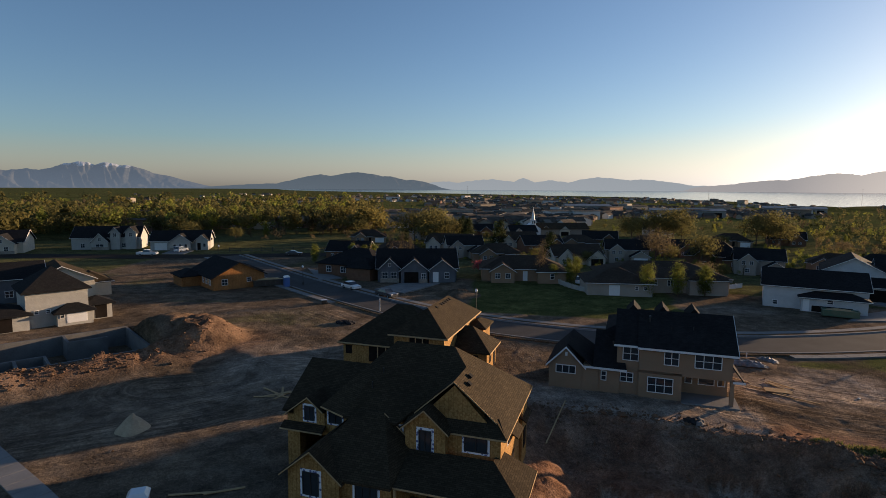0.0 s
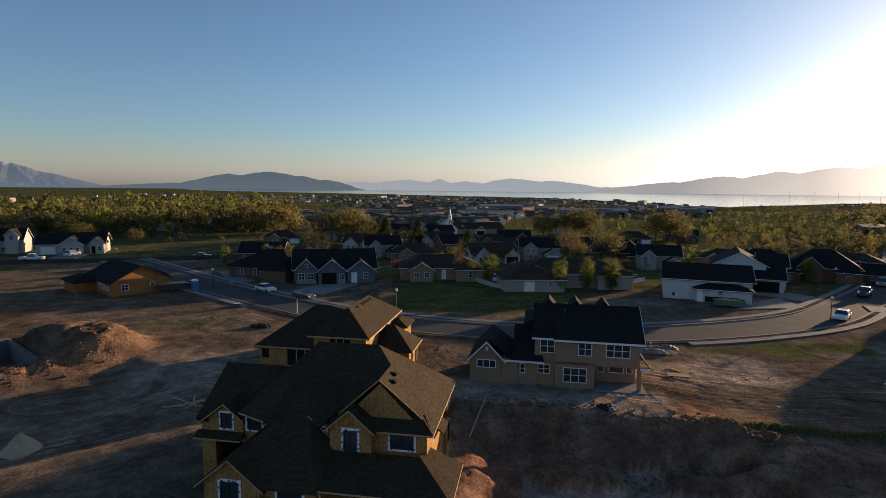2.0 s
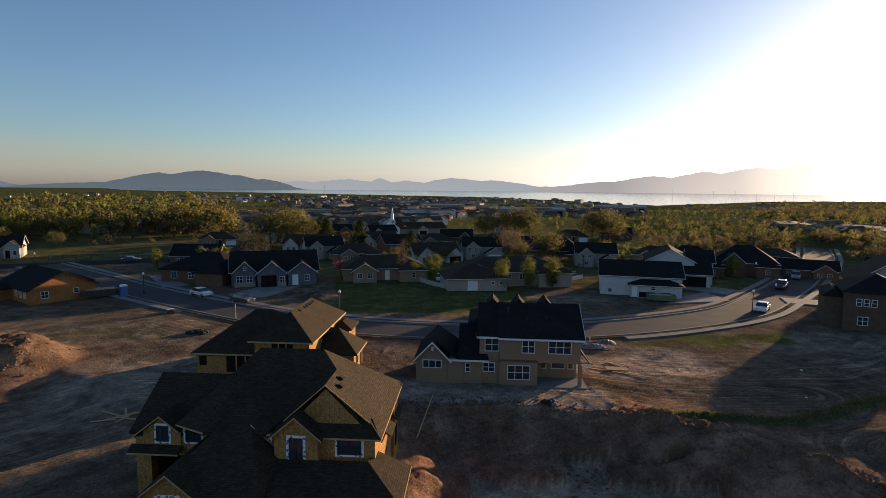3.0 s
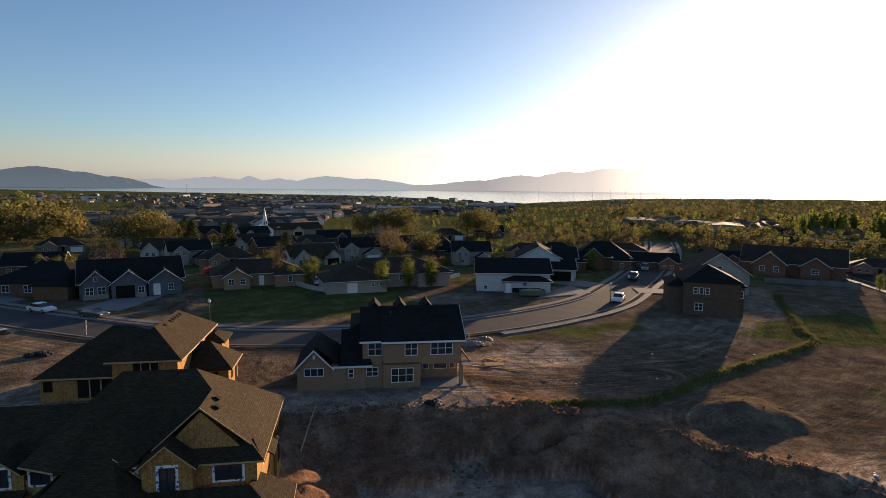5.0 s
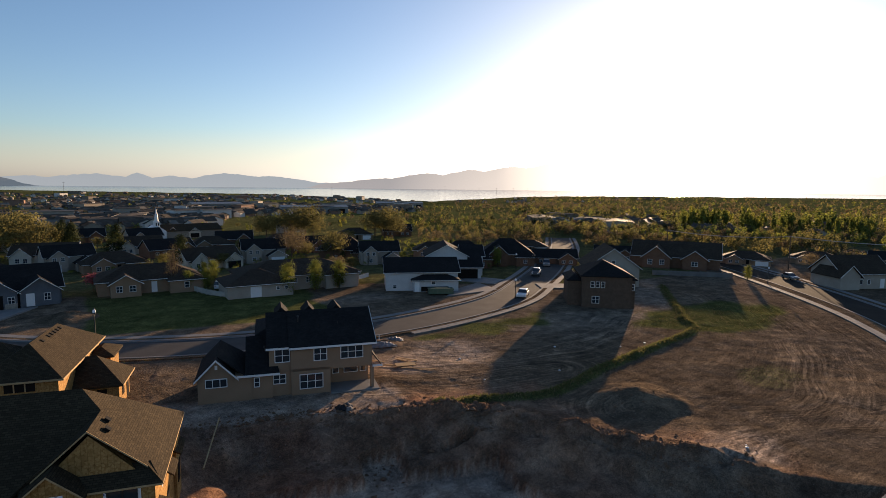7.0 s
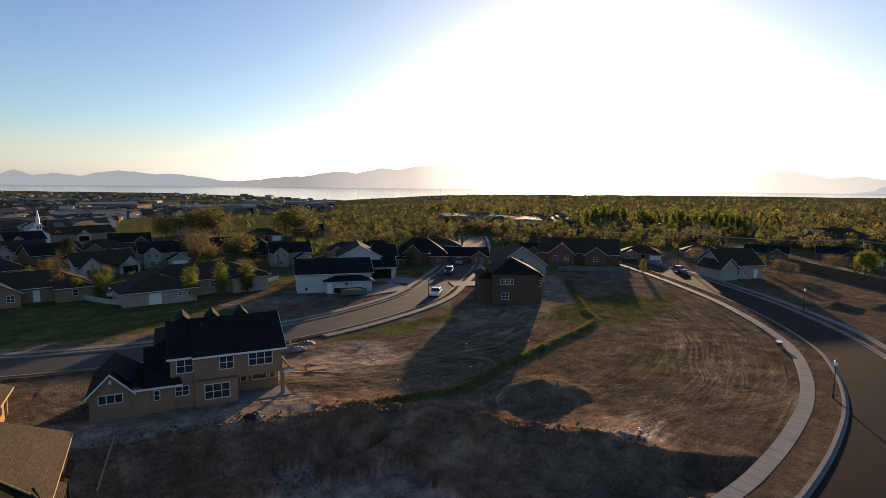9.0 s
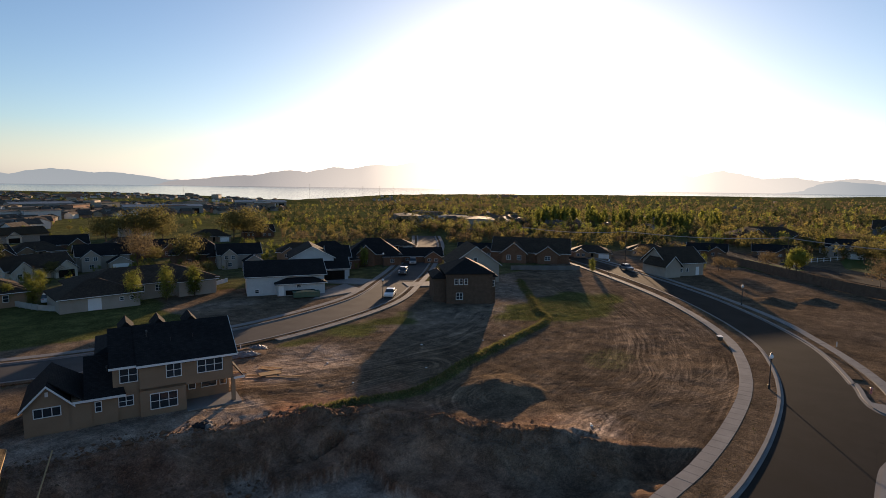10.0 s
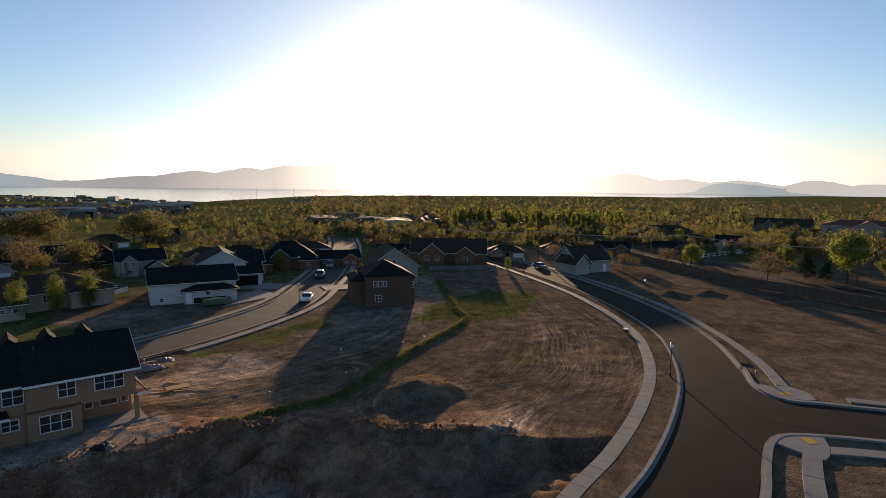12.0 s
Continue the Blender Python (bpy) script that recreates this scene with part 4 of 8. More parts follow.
def fascia(bm, a, b, h=0.2, t=0.04, drop=0.0):
    """A board along an eave or a rake from a to b, hanging below the line."""
    a, b = Vector(a), Vector(b)
    side = (b - a).cross(Vector((0, 0, 1))).normalized() * t
    ring = [a, b, b - Vector((0, 0, h)), a - Vector((0, 0, h))]
    solid(bm, [p - Vector((0, 0, drop)) for p in ring], [p + side - Vector((0, 0, drop)) for p in ring])


def make_tan_house():
    h = thing("house", pose(*TAN_O, 0, 0, 0, TAN_ROT), "new two-storey tan house with black roof and white windows", "house")
    # walls
    bm = bmesh.new()
    box(bm, 8.7, 12.6, 0, 8.5, -0.3, 2.7)                        # bay below
    box(bm, 12.6, 16.9, 2.4, 8.5, -0.3, 2.45)                    # behind the patio
    box(bm, 8.7, 16.9, 0, 8.5, 2.45, 5.2)
    box(bm, 6.6, 8.8, 0.35, 8.3, -0.3, 5.2)
    gable_wall(bm, 8.7, 16.9, 0, 8.5, 5.1, 5.2, 0.62, "x")
    part("wall", bm, "stucco_tan", h)
    bm = bmesh.new()
    box(bm, 4.7, 6.9, 0.1, 7, -0.3, 2.7)
    part("wall", bm, "stucco_tan", h)
    bm = bmesh.new()
    gable_wall(bm, 0, 3.4, 0, 7, -0.3, 2.65, 1.02, "y")
    box(bm, 3.2, 4.9, 0.0, 7, -0.3, 2.65)
    part("wall", bm, "stucco_tan", h)
    # roofs
    bm = bmesh.new()
    gable_roof(bm, 8.9, 16.9, 0, 8.5, 5.2, 0.62, "x", 0.4)
    part("roof", bm, "shingle_black", h, "black asphalt shingle roof", True)
    bm = bmesh.new()
    gable_roof(bm, 6.7, 9.2, 0.35, 8.3, 5.28, 0.62, "x", 0.35)
    part("roof", bm, "shingle_black", h, "", True)
    bm = bmesh.new()
    slab(bm, [(4.35, -0.35, 2.6), (7.6, -0.35, 2.6), (6.6, 3.6, 5.5), (4.35, 3.6, 5.5)])
    slab(bm, [(6.6, 7.4, 2.6), (4.35, 7.4, 2.6), (4.35, 3.6, 5.5), (6.6, 3.6, 5.5)])
    part("roof", bm, "shingle_black", h, "", True)
    bm = bmesh.new()
    gable_roof(bm, 0, 3.4, 0, 7.0, 2.65, 1.02, "y", 0.3)
    slab(bm, [(1.7, 7.0, 4.4), (1.7, 0.9, 4.4), (4.5, -0.35, 2.62), (4.5, 7.0, 2.62)][::-1])
    part("roof", bm, "shingle_black", h, "", True)
    bm = bmesh.new()                                             # unseen rear wing, added to keep the sun off the garage roof
    box(bm, 5.5, 14, 8.3, 13, -0.3, 5.0)
    part("wall", bm, "stucco_tan", h)
    bm = bmesh.new()
    hip_roof(bm, 5.5, 14, 6.0, 13, 5.1, 0.35, 0.3)
    part("roof", bm, "shingle_black", h, "", True)
    # three small gables on the far slope
    for x in (8.0, 10.9, 13.9):
        bm = bmesh.new()
        gable_roof(bm, x - 0.62, x + 0.62, 5.3, 8.2, 7.35, 1.15, "y", 0.12, 0.1)
        solid(bm, [(x - 0.7, 5.22, 7.25), (x + 0.7, 5.22, 7.25), (x, 5.22, 8.05)], [(x - 0.7, 5.3, 7.25), (x + 0.7, 5.3, 7.25), (x, 5.3, 8.05)])
        part("dormer", bm, "shingle_black", h, "small peaked dormer roof", True)
    # white trim
    bm = bmesh.new()
    for a, b in (((8.5, -0.41, 5.03), (17.3, -0.41, 5.03)), ((6.3, -0.06, 5.05), (8.5, -0.06, 5.05)), ((4.35, -0.36, 2.62), (7.6, -0.36, 2.62)), ((3.5, -0.31, 2.6), (4.4, -0.31, 2.62)),
                 ((17.31, -0.4, 5.0), (17.31, 4.25, 7.85)), ((-0.3, -0.31, 2.36), (1.7, -0.31, 4.4)), ((1.7, -0.31, 4.4), (3.72, -0.31, 2.36))):
        fascia(bm, a, b, 0.2)
    part("trim", bm, "trim", h, "white eave boards")
    for x, z, w, hh, c, r in ((1.68, 1.54, 2.0, 0.88, 3, 1), (5.41, 1.2, 0.55, 1.0, 1, 2), (7.58, 1.22, 1.25, 1.0, 2, 2), (10.68, 0.58, 2.35, 1.55, 3, 2)):
        window(h, "front", 0.1 if x == 5.41 else (0.35 if x == 7.58 else 0), x, z, w, hh, c, r)
    for x, w, c in ((7.88, 1.5, 2), (11.6, 1.35, 2), (14.8, 2.35, 3)):
        window(h, "front", 0.35 if x < 8 else 0, x, 3.42, w, 1.42, c, 2)
    window(h, "front", 2.4, 13.4, 1.1, 0.7, 0.95, 1, 1), window(h, "front", 2.4, 15.0, 1.1, 1.5, 0.95, 1, 1), window(h, "front", 2.4, 16.35, 1.1, 0.7, 0.95, 1, 1)
    window(h, "right", 16.9, 5.5, 3.4, 1.2, 1.3, 2, 2)
    bm = bmesh.new()
    box(bm, 12.6, 17.6, -0.6, 2.4, -0.3, 0.12)
    part("patio", bm, "concrete", h, "concrete patio slab")
    bm = bmesh.new()
    box(bm, 16.75, 17.1, -0.1, 0.25, 0.1, 2.5)
    part("post", bm, "stucco_tan", h)
    bm = bmesh.new()                                             # side porch roof on the right
    slab(bm, [(17.9, -0.3, 2.55), (17.9, 4.0, 2.55), (16.9, 4.0, 3.9), (16.9, -0.3, 3.9)])
    part("porch_roof", bm, "shingle_black", h, "", True)
    bm = bmesh.new()
    fascia(bm, (16.9, -0.32, 2.6), (17.95, -0.32, 2.6), 0.22)
    part("trim", bm, "trim", h)
    bm = bmesh.new()
    box(bm, 1.58, 1.82, -0.03, 0, 3.35, 3.75)
    part("gable_vent", bm, "trim", h, "small white gable vent")
    chimney_pipe(h, 9.6, 2.8, 7.0, 0.45), chimney_pipe(h, 6.2, 2.0, 4.4, 0.3), chimney_pipe(h, 11.6, 2.0, 6.5, 0.25, 0.04, False), chimney_pipe(h, 13.6, 2.2, 6.6, 0.25, 0.04, False)
    return h


make_tan_house()


def make_front_house():
    h = thing("house", pose(*FRONT_O, 0, 0, 0, FRONT_ROT), "unfinished two-storey timber house in bare strand board with brown roof", "house")
    ze = 5.05
    # walls of the two-storey body
    bm = bmesh.new()
    box(bm, -11.5, -1.25, -6.0, 3.2, -0.4, 5.0)
    part("wall", bm, "osb", h, "bare strand board wall")
    bm = bmesh.new()                                              # gable above the skirt roof
    solid(bm, [(-7.1, -5.58, 5.0), (-1.7, -5.58, 5.0), (-4.4, -5.58, 7.75)], [(-7.1, -4.9, 5.0), (-1.7, -4.9, 5.0), (-4.4, -4.9, 7.6)])
    part("gable", bm, "osb", h, "bare strand board gable")
    bm = bmesh.new()                                              # window bay
    gable_wall(bm, -7.35, -4.65, -6.65, -4.2, 2.6, 5.3, 0.85, "y")
    part("bay", bm, "osb", h, "projecting bay with a tall window")
    bm = bmesh.new()                                              # low front wing and porch
    gable_wall(bm, -14.1, -10.5, -9.7, -5.0, -0.4, 2.75, 0.82, "y")
    box(bm, -10.6, -7.2, -9.3, -5.9, -0.4, 2.6)
    part("wall", bm, "osb", h)
    bm = bmesh.new()                                              # garage wing, its front laid open
    box(bm, -17.2, -14.0, -5.0, -4.2, 2.75, 4.0), box(bm, -14.0, -11.4, -5.0, -4.2, 2.75, 4.95), box(bm, -17.2, -16.2, -5.0, -4.2, -0.4, 2.75), box(bm, -13.6, -11.4, -5.0, -4.2, -0.4, 2.75)
    box(bm, -17.2, -16.95, -4.2, 3.0, -0.4, 4.45), box(bm, -16.95, -11.4, 2.75, 3.0, -0.4, 4.45)
    part("wall", bm, "osb", h)
    bm = bmesh.new()
    box(bm, -16.95, -11.5, -4.2, 2.75, -0.35, -0.02)
    part("garage_floor", bm, "concrete", h)
    bm = bmesh.new()                                              # right-hand bay and porch posts
    box(bm, -1.3, -1.05, 0.6, 2.6, -0.4, 4.2)
    part("bay", bm, "osb", h)
    bm = bmesh.new()
    box(bm, -0.9, 0.35, -9.0, -6.1, -0.4, 0.1)
    part("porch_floor", bm, "concrete", h)
    # main roof: hip at the sunny end, with the front gable running into the same plane
    u_e, v_f, v_b, v_r, u_g = -0.8, -6.45, 3.45, -1.5, -4.42
    zr, zg = 9.05, 8.06
    p = (zg - ze) / (u_e - u_g)
    u_r = u_e - (zr - ze) / p
    q = (zr - ze) / (v_r - v_f)                                   # front pitch
    v_g = v_f + (zg - ze) / q                                     # where the gable's ridge meets the front slope
    u_v = u_g - (zg - ze - q * 0.8) / p
    bm = bmesh.new()
    slab(bm, [(u_e, v_f, ze), (u_e, v_b, ze), (u_r, v_r, zr), (u_g, v_g, zg), (u_g, -5.65, zg), (u_e - 0.8, -5.65, ze + p * 0.8)])
    part("roof", bm, "shingle_brown", h, "brown asphalt shingle roof slope in the sun", True)
    bm = bmesh.new()
    slab(bm, [(-11.9, v_f, ze), (u_g - (zg - ze) / p, v_f, ze), (u_g, v_g, zg), (u_r, v_r, zr), (-10.05, v_r, zr)])
    slab(bm, [(u_e, v_b, ze), (-14.2, v_b, ze), (-10.05, v_r, zr), (u_r, v_r, zr)])
    slab(bm, [(-14.2, v_b, ze), (-14.2, -5.4, ze), (-10.05, v_r, zr)])
    slab(bm, [(-14.2, -5.4, ze), (-11.9, v_f, ze), (-10.05, v_r, zr)])
    part("roof", bm, "shingle_brown", h, "brown asphalt shingle roof", True)
    bm = bmesh.new()                                              # left slope of the front gable
    slab(bm, [(u_v, -5.65, ze + q * 0.8), (u_g, -5.65, zg), (u_g, v_g, zg)])
    part("roof", bm, "shingle_brown", h, "", True)
    bm = bmesh.new()                                              # skirt below the gable
    slab(bm, [(-7.5, v_f - 0.02, ze - 0.02), (u_e - 0.02, v_f - 0.02, ze - 0.02), (u_e - 0.75, -5.2, ze + 0.72), (-7.5, -5.2, ze + 0.72)])
    part("roof", bm, "shingle_brown", h, "", True)
    bm = bmesh.new()
    gable_roof(bm, -7.35, -4.65, -6.65, -4.4, 5.3, 0.85, "y", 0.3, 0.12)
    part("bay_roof", bm, "shingle_brown", h, "", True)
    bm = bmesh.new()                                              # porch roof, hipped at the sunny end
    slab(bm, [(-7.3, -9.6, 2.6), (0.85, -9.6, 2.6), (-1.55, -6.6, 3.65), (-7.3, -6.6, 3.65)])
    slab(bm, [(0.85, -9.6, 2.6), (0.85, -4.9, 2.6), (-1.55, -4.9, 3.65), (-1.55, -6.6, 3.65)])
    part("porch_roof", bm, "shingle_brown", h, "", True)
    bm = bmesh.new()                                              # low wing roof
    slab(bm, [(-10.4, -9.9, 2.62), (-7.0, -9.9, 2.62), (-9.0, -6.1, 5.5), (-10.9, -6.1, 5.5), (-12.2, -7.9, 4.13), (-11.0, -9.3, 3.07)])
    slab(bm, [(-7.0, -9.9, 2.62), (-7.05, -6.1, 3.78), (-9.0, -6.1, 5.5)])
    slab(bm, [(-9.0, -4.0, 4.2), (-10.9, -4.0, 4.2), (-10.9, -6.1, 5.5), (-9.0, -6.1, 5.5)])
    slab(bm, [(-12.2, -7.9, 4.13), (-10.9, -6.1, 5.5), (-10.9, -4.3, 4.9), (-12.4, -4.3, 4.1)])
    part("roof", bm, "shingle_brown", h, "", True)
    bm = bmesh.new()
    gable_roof(bm, -14.1, -10.5, -9.7, -4.2, 2.75, 0.82, "y", 0.4, 0.15)
    part("roof", bm, "shingle_brown", h, "", True)
    bm = bmesh.new()                                              # garage wing roof
    gable_roof(bm, -17.2, -11.0, -4.5, 3.0, 4.5, 0.62, "x", 0.45)
    part("roof", bm, "shingle_brown", h, "", True)
    bm = bmesh.new()
    solid(bm, [(-17.2, -4.5, 4.3), (-17.2, 3.0, 4.3), (-17.2, -0.75, 6.7)], [(-16.95, -4.5, 4.3), (-16.95, 3.0, 4.3), (-16.95, -0.75, 6.7)])
    part("gable", bm, "osb", h)
    bm = bmesh.new()
    slab(bm, [(-15.35, -5.35, 5.5), (-15.35, -2.2, 5.5), (-17.35, -2.2, 3.97), (-17.35, -5.35, 3.97)], 0.1)
    slab(bm, [(-15.35, -2.2, 5.5), (-15.35, -5.35, 5.5), (-14.1, -5.35, 4.53), (-14.1, -2.2, 4.53)], 0.1)
    part("bay_roof", bm, "shingle_brown", h, "", True)
    bm = bmesh.new()
    gable_wall(bm, -16.6, -14.1, -5.1, -3.4, 3.4, 4.5, 0.74, "y")
    box(bm, -17.1, -16.6, -5.1, -3.4, 3.4, 4.02)
    part("dormer", bm, "osb", h)
    bm = bmesh.new()
    slab(bm, [(-17.4, -5.7, 3.15), (-14.0, -5.7, 3.15), (-14.0, -5.11, 3.5), (-17.4, -5.11, 3.5)], 0.12)
    part("skirt_roof", bm, "shingle_brown", h, "", True)
    bm = bmesh.new()
    slab(bm, [(-0.7, 0.4, 3.35), (-0.7, 2.8, 3.35), (-1.25, 2.8, 3.7), (-1.25, 0.4, 3.7)], 0.12)
    slab(bm, [(-0.75, -2.6, 3.45), (-0.75, -0.6, 3.45), (-1.25, -0.6, 3.8), (-1.25, -2.6, 3.8)], 0.12)
    part("bay_roof", bm, "shingle_brown", h, "", True)
    # pale eave boards
    bm = bmesh.new()
    for a, b in (((-7.65, -6.96, 5.0), (-6.0, -6.96, 6.42)), ((-6.0, -6.96, 6.42), (-4.35, -6.96, 5.0)), ((-14.5, -10.11, 2.4), (-12.3, -10.11, 4.2)), ((-12.3, -10.11, 4.2), (-10.1, -10.11, 2.4)),
                 ((-7.1, -5.67, 5.65), (-4.42, -5.67, 8.06)), ((-4.42, -5.67, 8.06), (-1.6, -5.67, 5.7)), ((-7.5, v_f - 0.03, 5.0), (u_e, v_f - 0.03, 5.0)), ((u_e + 0.01, v_f, 5.02), (u_e + 0.01, v_b, 5.02)),
                 ((-7.3, -9.62, 2.6), (0.85, -9.62, 2.6)), ((0.87, -9.6, 2.6), (0.87, -4.9, 2.6)), ((-17.35, -5.37, 3.97), (-15.35, -5.37, 5.5)), ((-15.35, -5.37, 5.5), (-14.1, -5.37, 4.53)), ((-14.2, -5.42, 5.04), (-11.9, -6.47, 5.04)), ((-17.4, -5.71, 3.15), (-14.0, -5.71, 3.15)),
                 ((-9.0, -6.16, 5.56), (-7.05, -6.16, 3.84))):
        fascia(bm, a, b, 0.1, 0.03)
    part("eave_board", bm, "raw_wood", h, "raw timber eave boards")
    # windows in printed tape
    window(h, "front", -6.65, -6.0, 3.55, 0.85, 1.45, 2, 1, "black_metal", 0.05, tape=0.17)
    window(h, "front", -6.0, -2.85, 3.75, 1.5, 1.0, 2, 1, "black_metal", 0.05, tape=0.15)
    window(h, "front", -9.7, -12.45, 1.15, 1.15, 1.5, 2, 1, "black_metal", 0.05, tape=0.17)
    window(h, "front", -9.3, -8.85, 1.15, 1.5, 1.35, 3, 1, "black_metal", 0.05, tape=0.17)
    window(h, "front", -5.1, -15.3, 3.72, 0.8, 1.05, 2, 1, "black_metal", 0.05, tape=0.15)
    window(h, "front", -5.0, -13.3, 3.72, 1.0, 1.0, 2, 1, "black_metal", 0.05, tape=0.15)
    window(h, "front", -6.0, -8.1, 4.0, 0.5, 0.75, 1, 1, "black_metal", 0.05, tape=0.12)
    # dark panels on the closed wall stand for the shade in its openings
    door(h, "right", -1.25, -1.9, 0.1, 0.9, 2.1, "opening_shade", "door_opening")
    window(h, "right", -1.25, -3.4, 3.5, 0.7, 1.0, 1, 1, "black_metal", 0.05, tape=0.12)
    door(h, "right", -1.05, 1.6, 1.0, 0.9, 1.4, "opening_shade", "window_opening")
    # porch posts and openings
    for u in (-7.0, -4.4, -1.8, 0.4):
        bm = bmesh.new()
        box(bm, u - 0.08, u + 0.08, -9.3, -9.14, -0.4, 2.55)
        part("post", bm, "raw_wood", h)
    door(h, "front", -6.02, -5.6, 0.0, 1.0, 2.1, "opening_shade", "door_opening")
    window(h, "front", -6.02, -3.2, 0.8, 1.8, 1.3, 2, 1, "black_metal", 0.05, tape=0.15)
    # roof vents on the sunny slope
    tilt = Matrix.Rotation(math.atan(p), 4, "Y")
    for u, v in ((-3.95, -3.5), (-3.75, -4.5)):
        roof_vent(h, (u, v, ze + p * (u_e - u) + 0.05), tilt)
    chimney_pipe(h, -10.2, -3.6, 7.3, 0.35, 0.05, False), chimney_pipe(h, -10.6, -4.6, 6.6, 0.35, 0.05, False)
    return h


make_front_house()


def make_second_house():
    h = thing("house", pose(*SECOND_O, 0, 0, 0, FRONT_ROT), "unfinished timber house in strand board with dark new roof", "house")
    bm = bmesh.new()
    box(bm, -17.5, -9.8, -4.6, 5, -0.4, 2.75)
    part("wall", bm, "osb", h, "bare strand board wall")
    bm = bmesh.new()
    box(bm, -10.0, -4.3, -7.2, 6.0, -0.4, 5.0)
    part("wall", bm, "osb", h)
    bm = bmesh.new()
    box(bm, -4.4, -0.6, -3.4, 1.0, -0.4, 2.75)
    box(bm, -4.4, -2.6, 3.0, 6.5, -0.4, 3.6)
    part("wall", bm, "osb", h)
    bm = bmesh.new()
    hip_roof(bm, -10.0, -4.3, -7.2, 6.0, 5.0, 0.72, 0.5)
    part("roof", bm, "shingle_brown", h, "dark shingle roof", True)
    bm = bmesh.new()
    hip_roof(bm, -17.5, -6.0, -4.6, 5.0, 2.75, 0.72, 0.5)
    part("roof", bm, "shingle_brown", h, "", True)
    bm = bmesh.new()
    hip_roof(bm, -6.4, -0.6, -3.4, 1.0, 2.75, 0.85, 0.45)
    part("roof", bm, "shingle_brown", h, "", True)
    bm = bmesh.new()
    hip_roof(bm, -4.6, -2.6, 3.0, 6.5, 3.6, 0.5, 0.4)
    part("roof", bm, "shingle_brown", h, "", True)
    bm = bmesh.new()
    e = 5.0 - 0.72 * 0.5
    for a, b in (((-3.79, -7.7, e), (-3.79, 6.5, e)), ((-10.5, -7.71, e), (-3.8, -7.71, e)), ((-0.14, -3.85, 2.36), (-0.14, 1.45, 2.36)), ((-18, -5.11, 2.44), (-9.6, -5.11, 2.44))):
        fascia(bm, a, b, 0.16)
    part("eave_board", bm, "raw_wood", h, "raw timber eave boards")
    for x, w in ((-7.1, 2.2),):
        # openings here are near-black panels laid on whole walls, painted as inner shade
        door(h, "front", -7.2, x, 3.6, w, 0.95, "opening_shade", "window_opening")
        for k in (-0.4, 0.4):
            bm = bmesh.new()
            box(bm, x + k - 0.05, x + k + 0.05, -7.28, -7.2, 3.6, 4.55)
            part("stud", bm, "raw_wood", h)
    door(h, "front", -4.6, -12.6, 0.3, 3.2, 1.9, "opening_shade", "window_opening"), door(h, "front", -4.6, -16.8, 1.0, 0.8, 1.0, "opening_shade", "window_opening")
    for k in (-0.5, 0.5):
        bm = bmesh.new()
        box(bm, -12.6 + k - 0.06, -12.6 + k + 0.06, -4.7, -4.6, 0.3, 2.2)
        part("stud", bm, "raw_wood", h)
    door(h, "right", -4.3, 1.2, 3.4, 0.8, 1.2, "opening_shade", "window_opening"), door(h, "right", -4.3, -2.0, 3.3, 0.9, 1.0, "opening_shade", "window_opening")
    door(h, "right", -0.6, 0.1, 0.0, 0.9, 2.1, "opening_shade", "door_opening"), door(h, "right", -0.6, -1.8, 0.8, 0.8, 1.1, "opening_shade", "window_opening")
    door(h, "front", -3.4, -2.0, 0.8, 0.8, 1.1, "opening_shade", "window_opening")
    tilt = Matrix.Rotation(math.atan(0.72), 4, "Y")
    for v in (-2.5, -0.8, 0.0, 0.8, 1.6, 2.4):
        roof_vent(h, (-6.75, v, 6.7), tilt)
    return h


make_second_house()


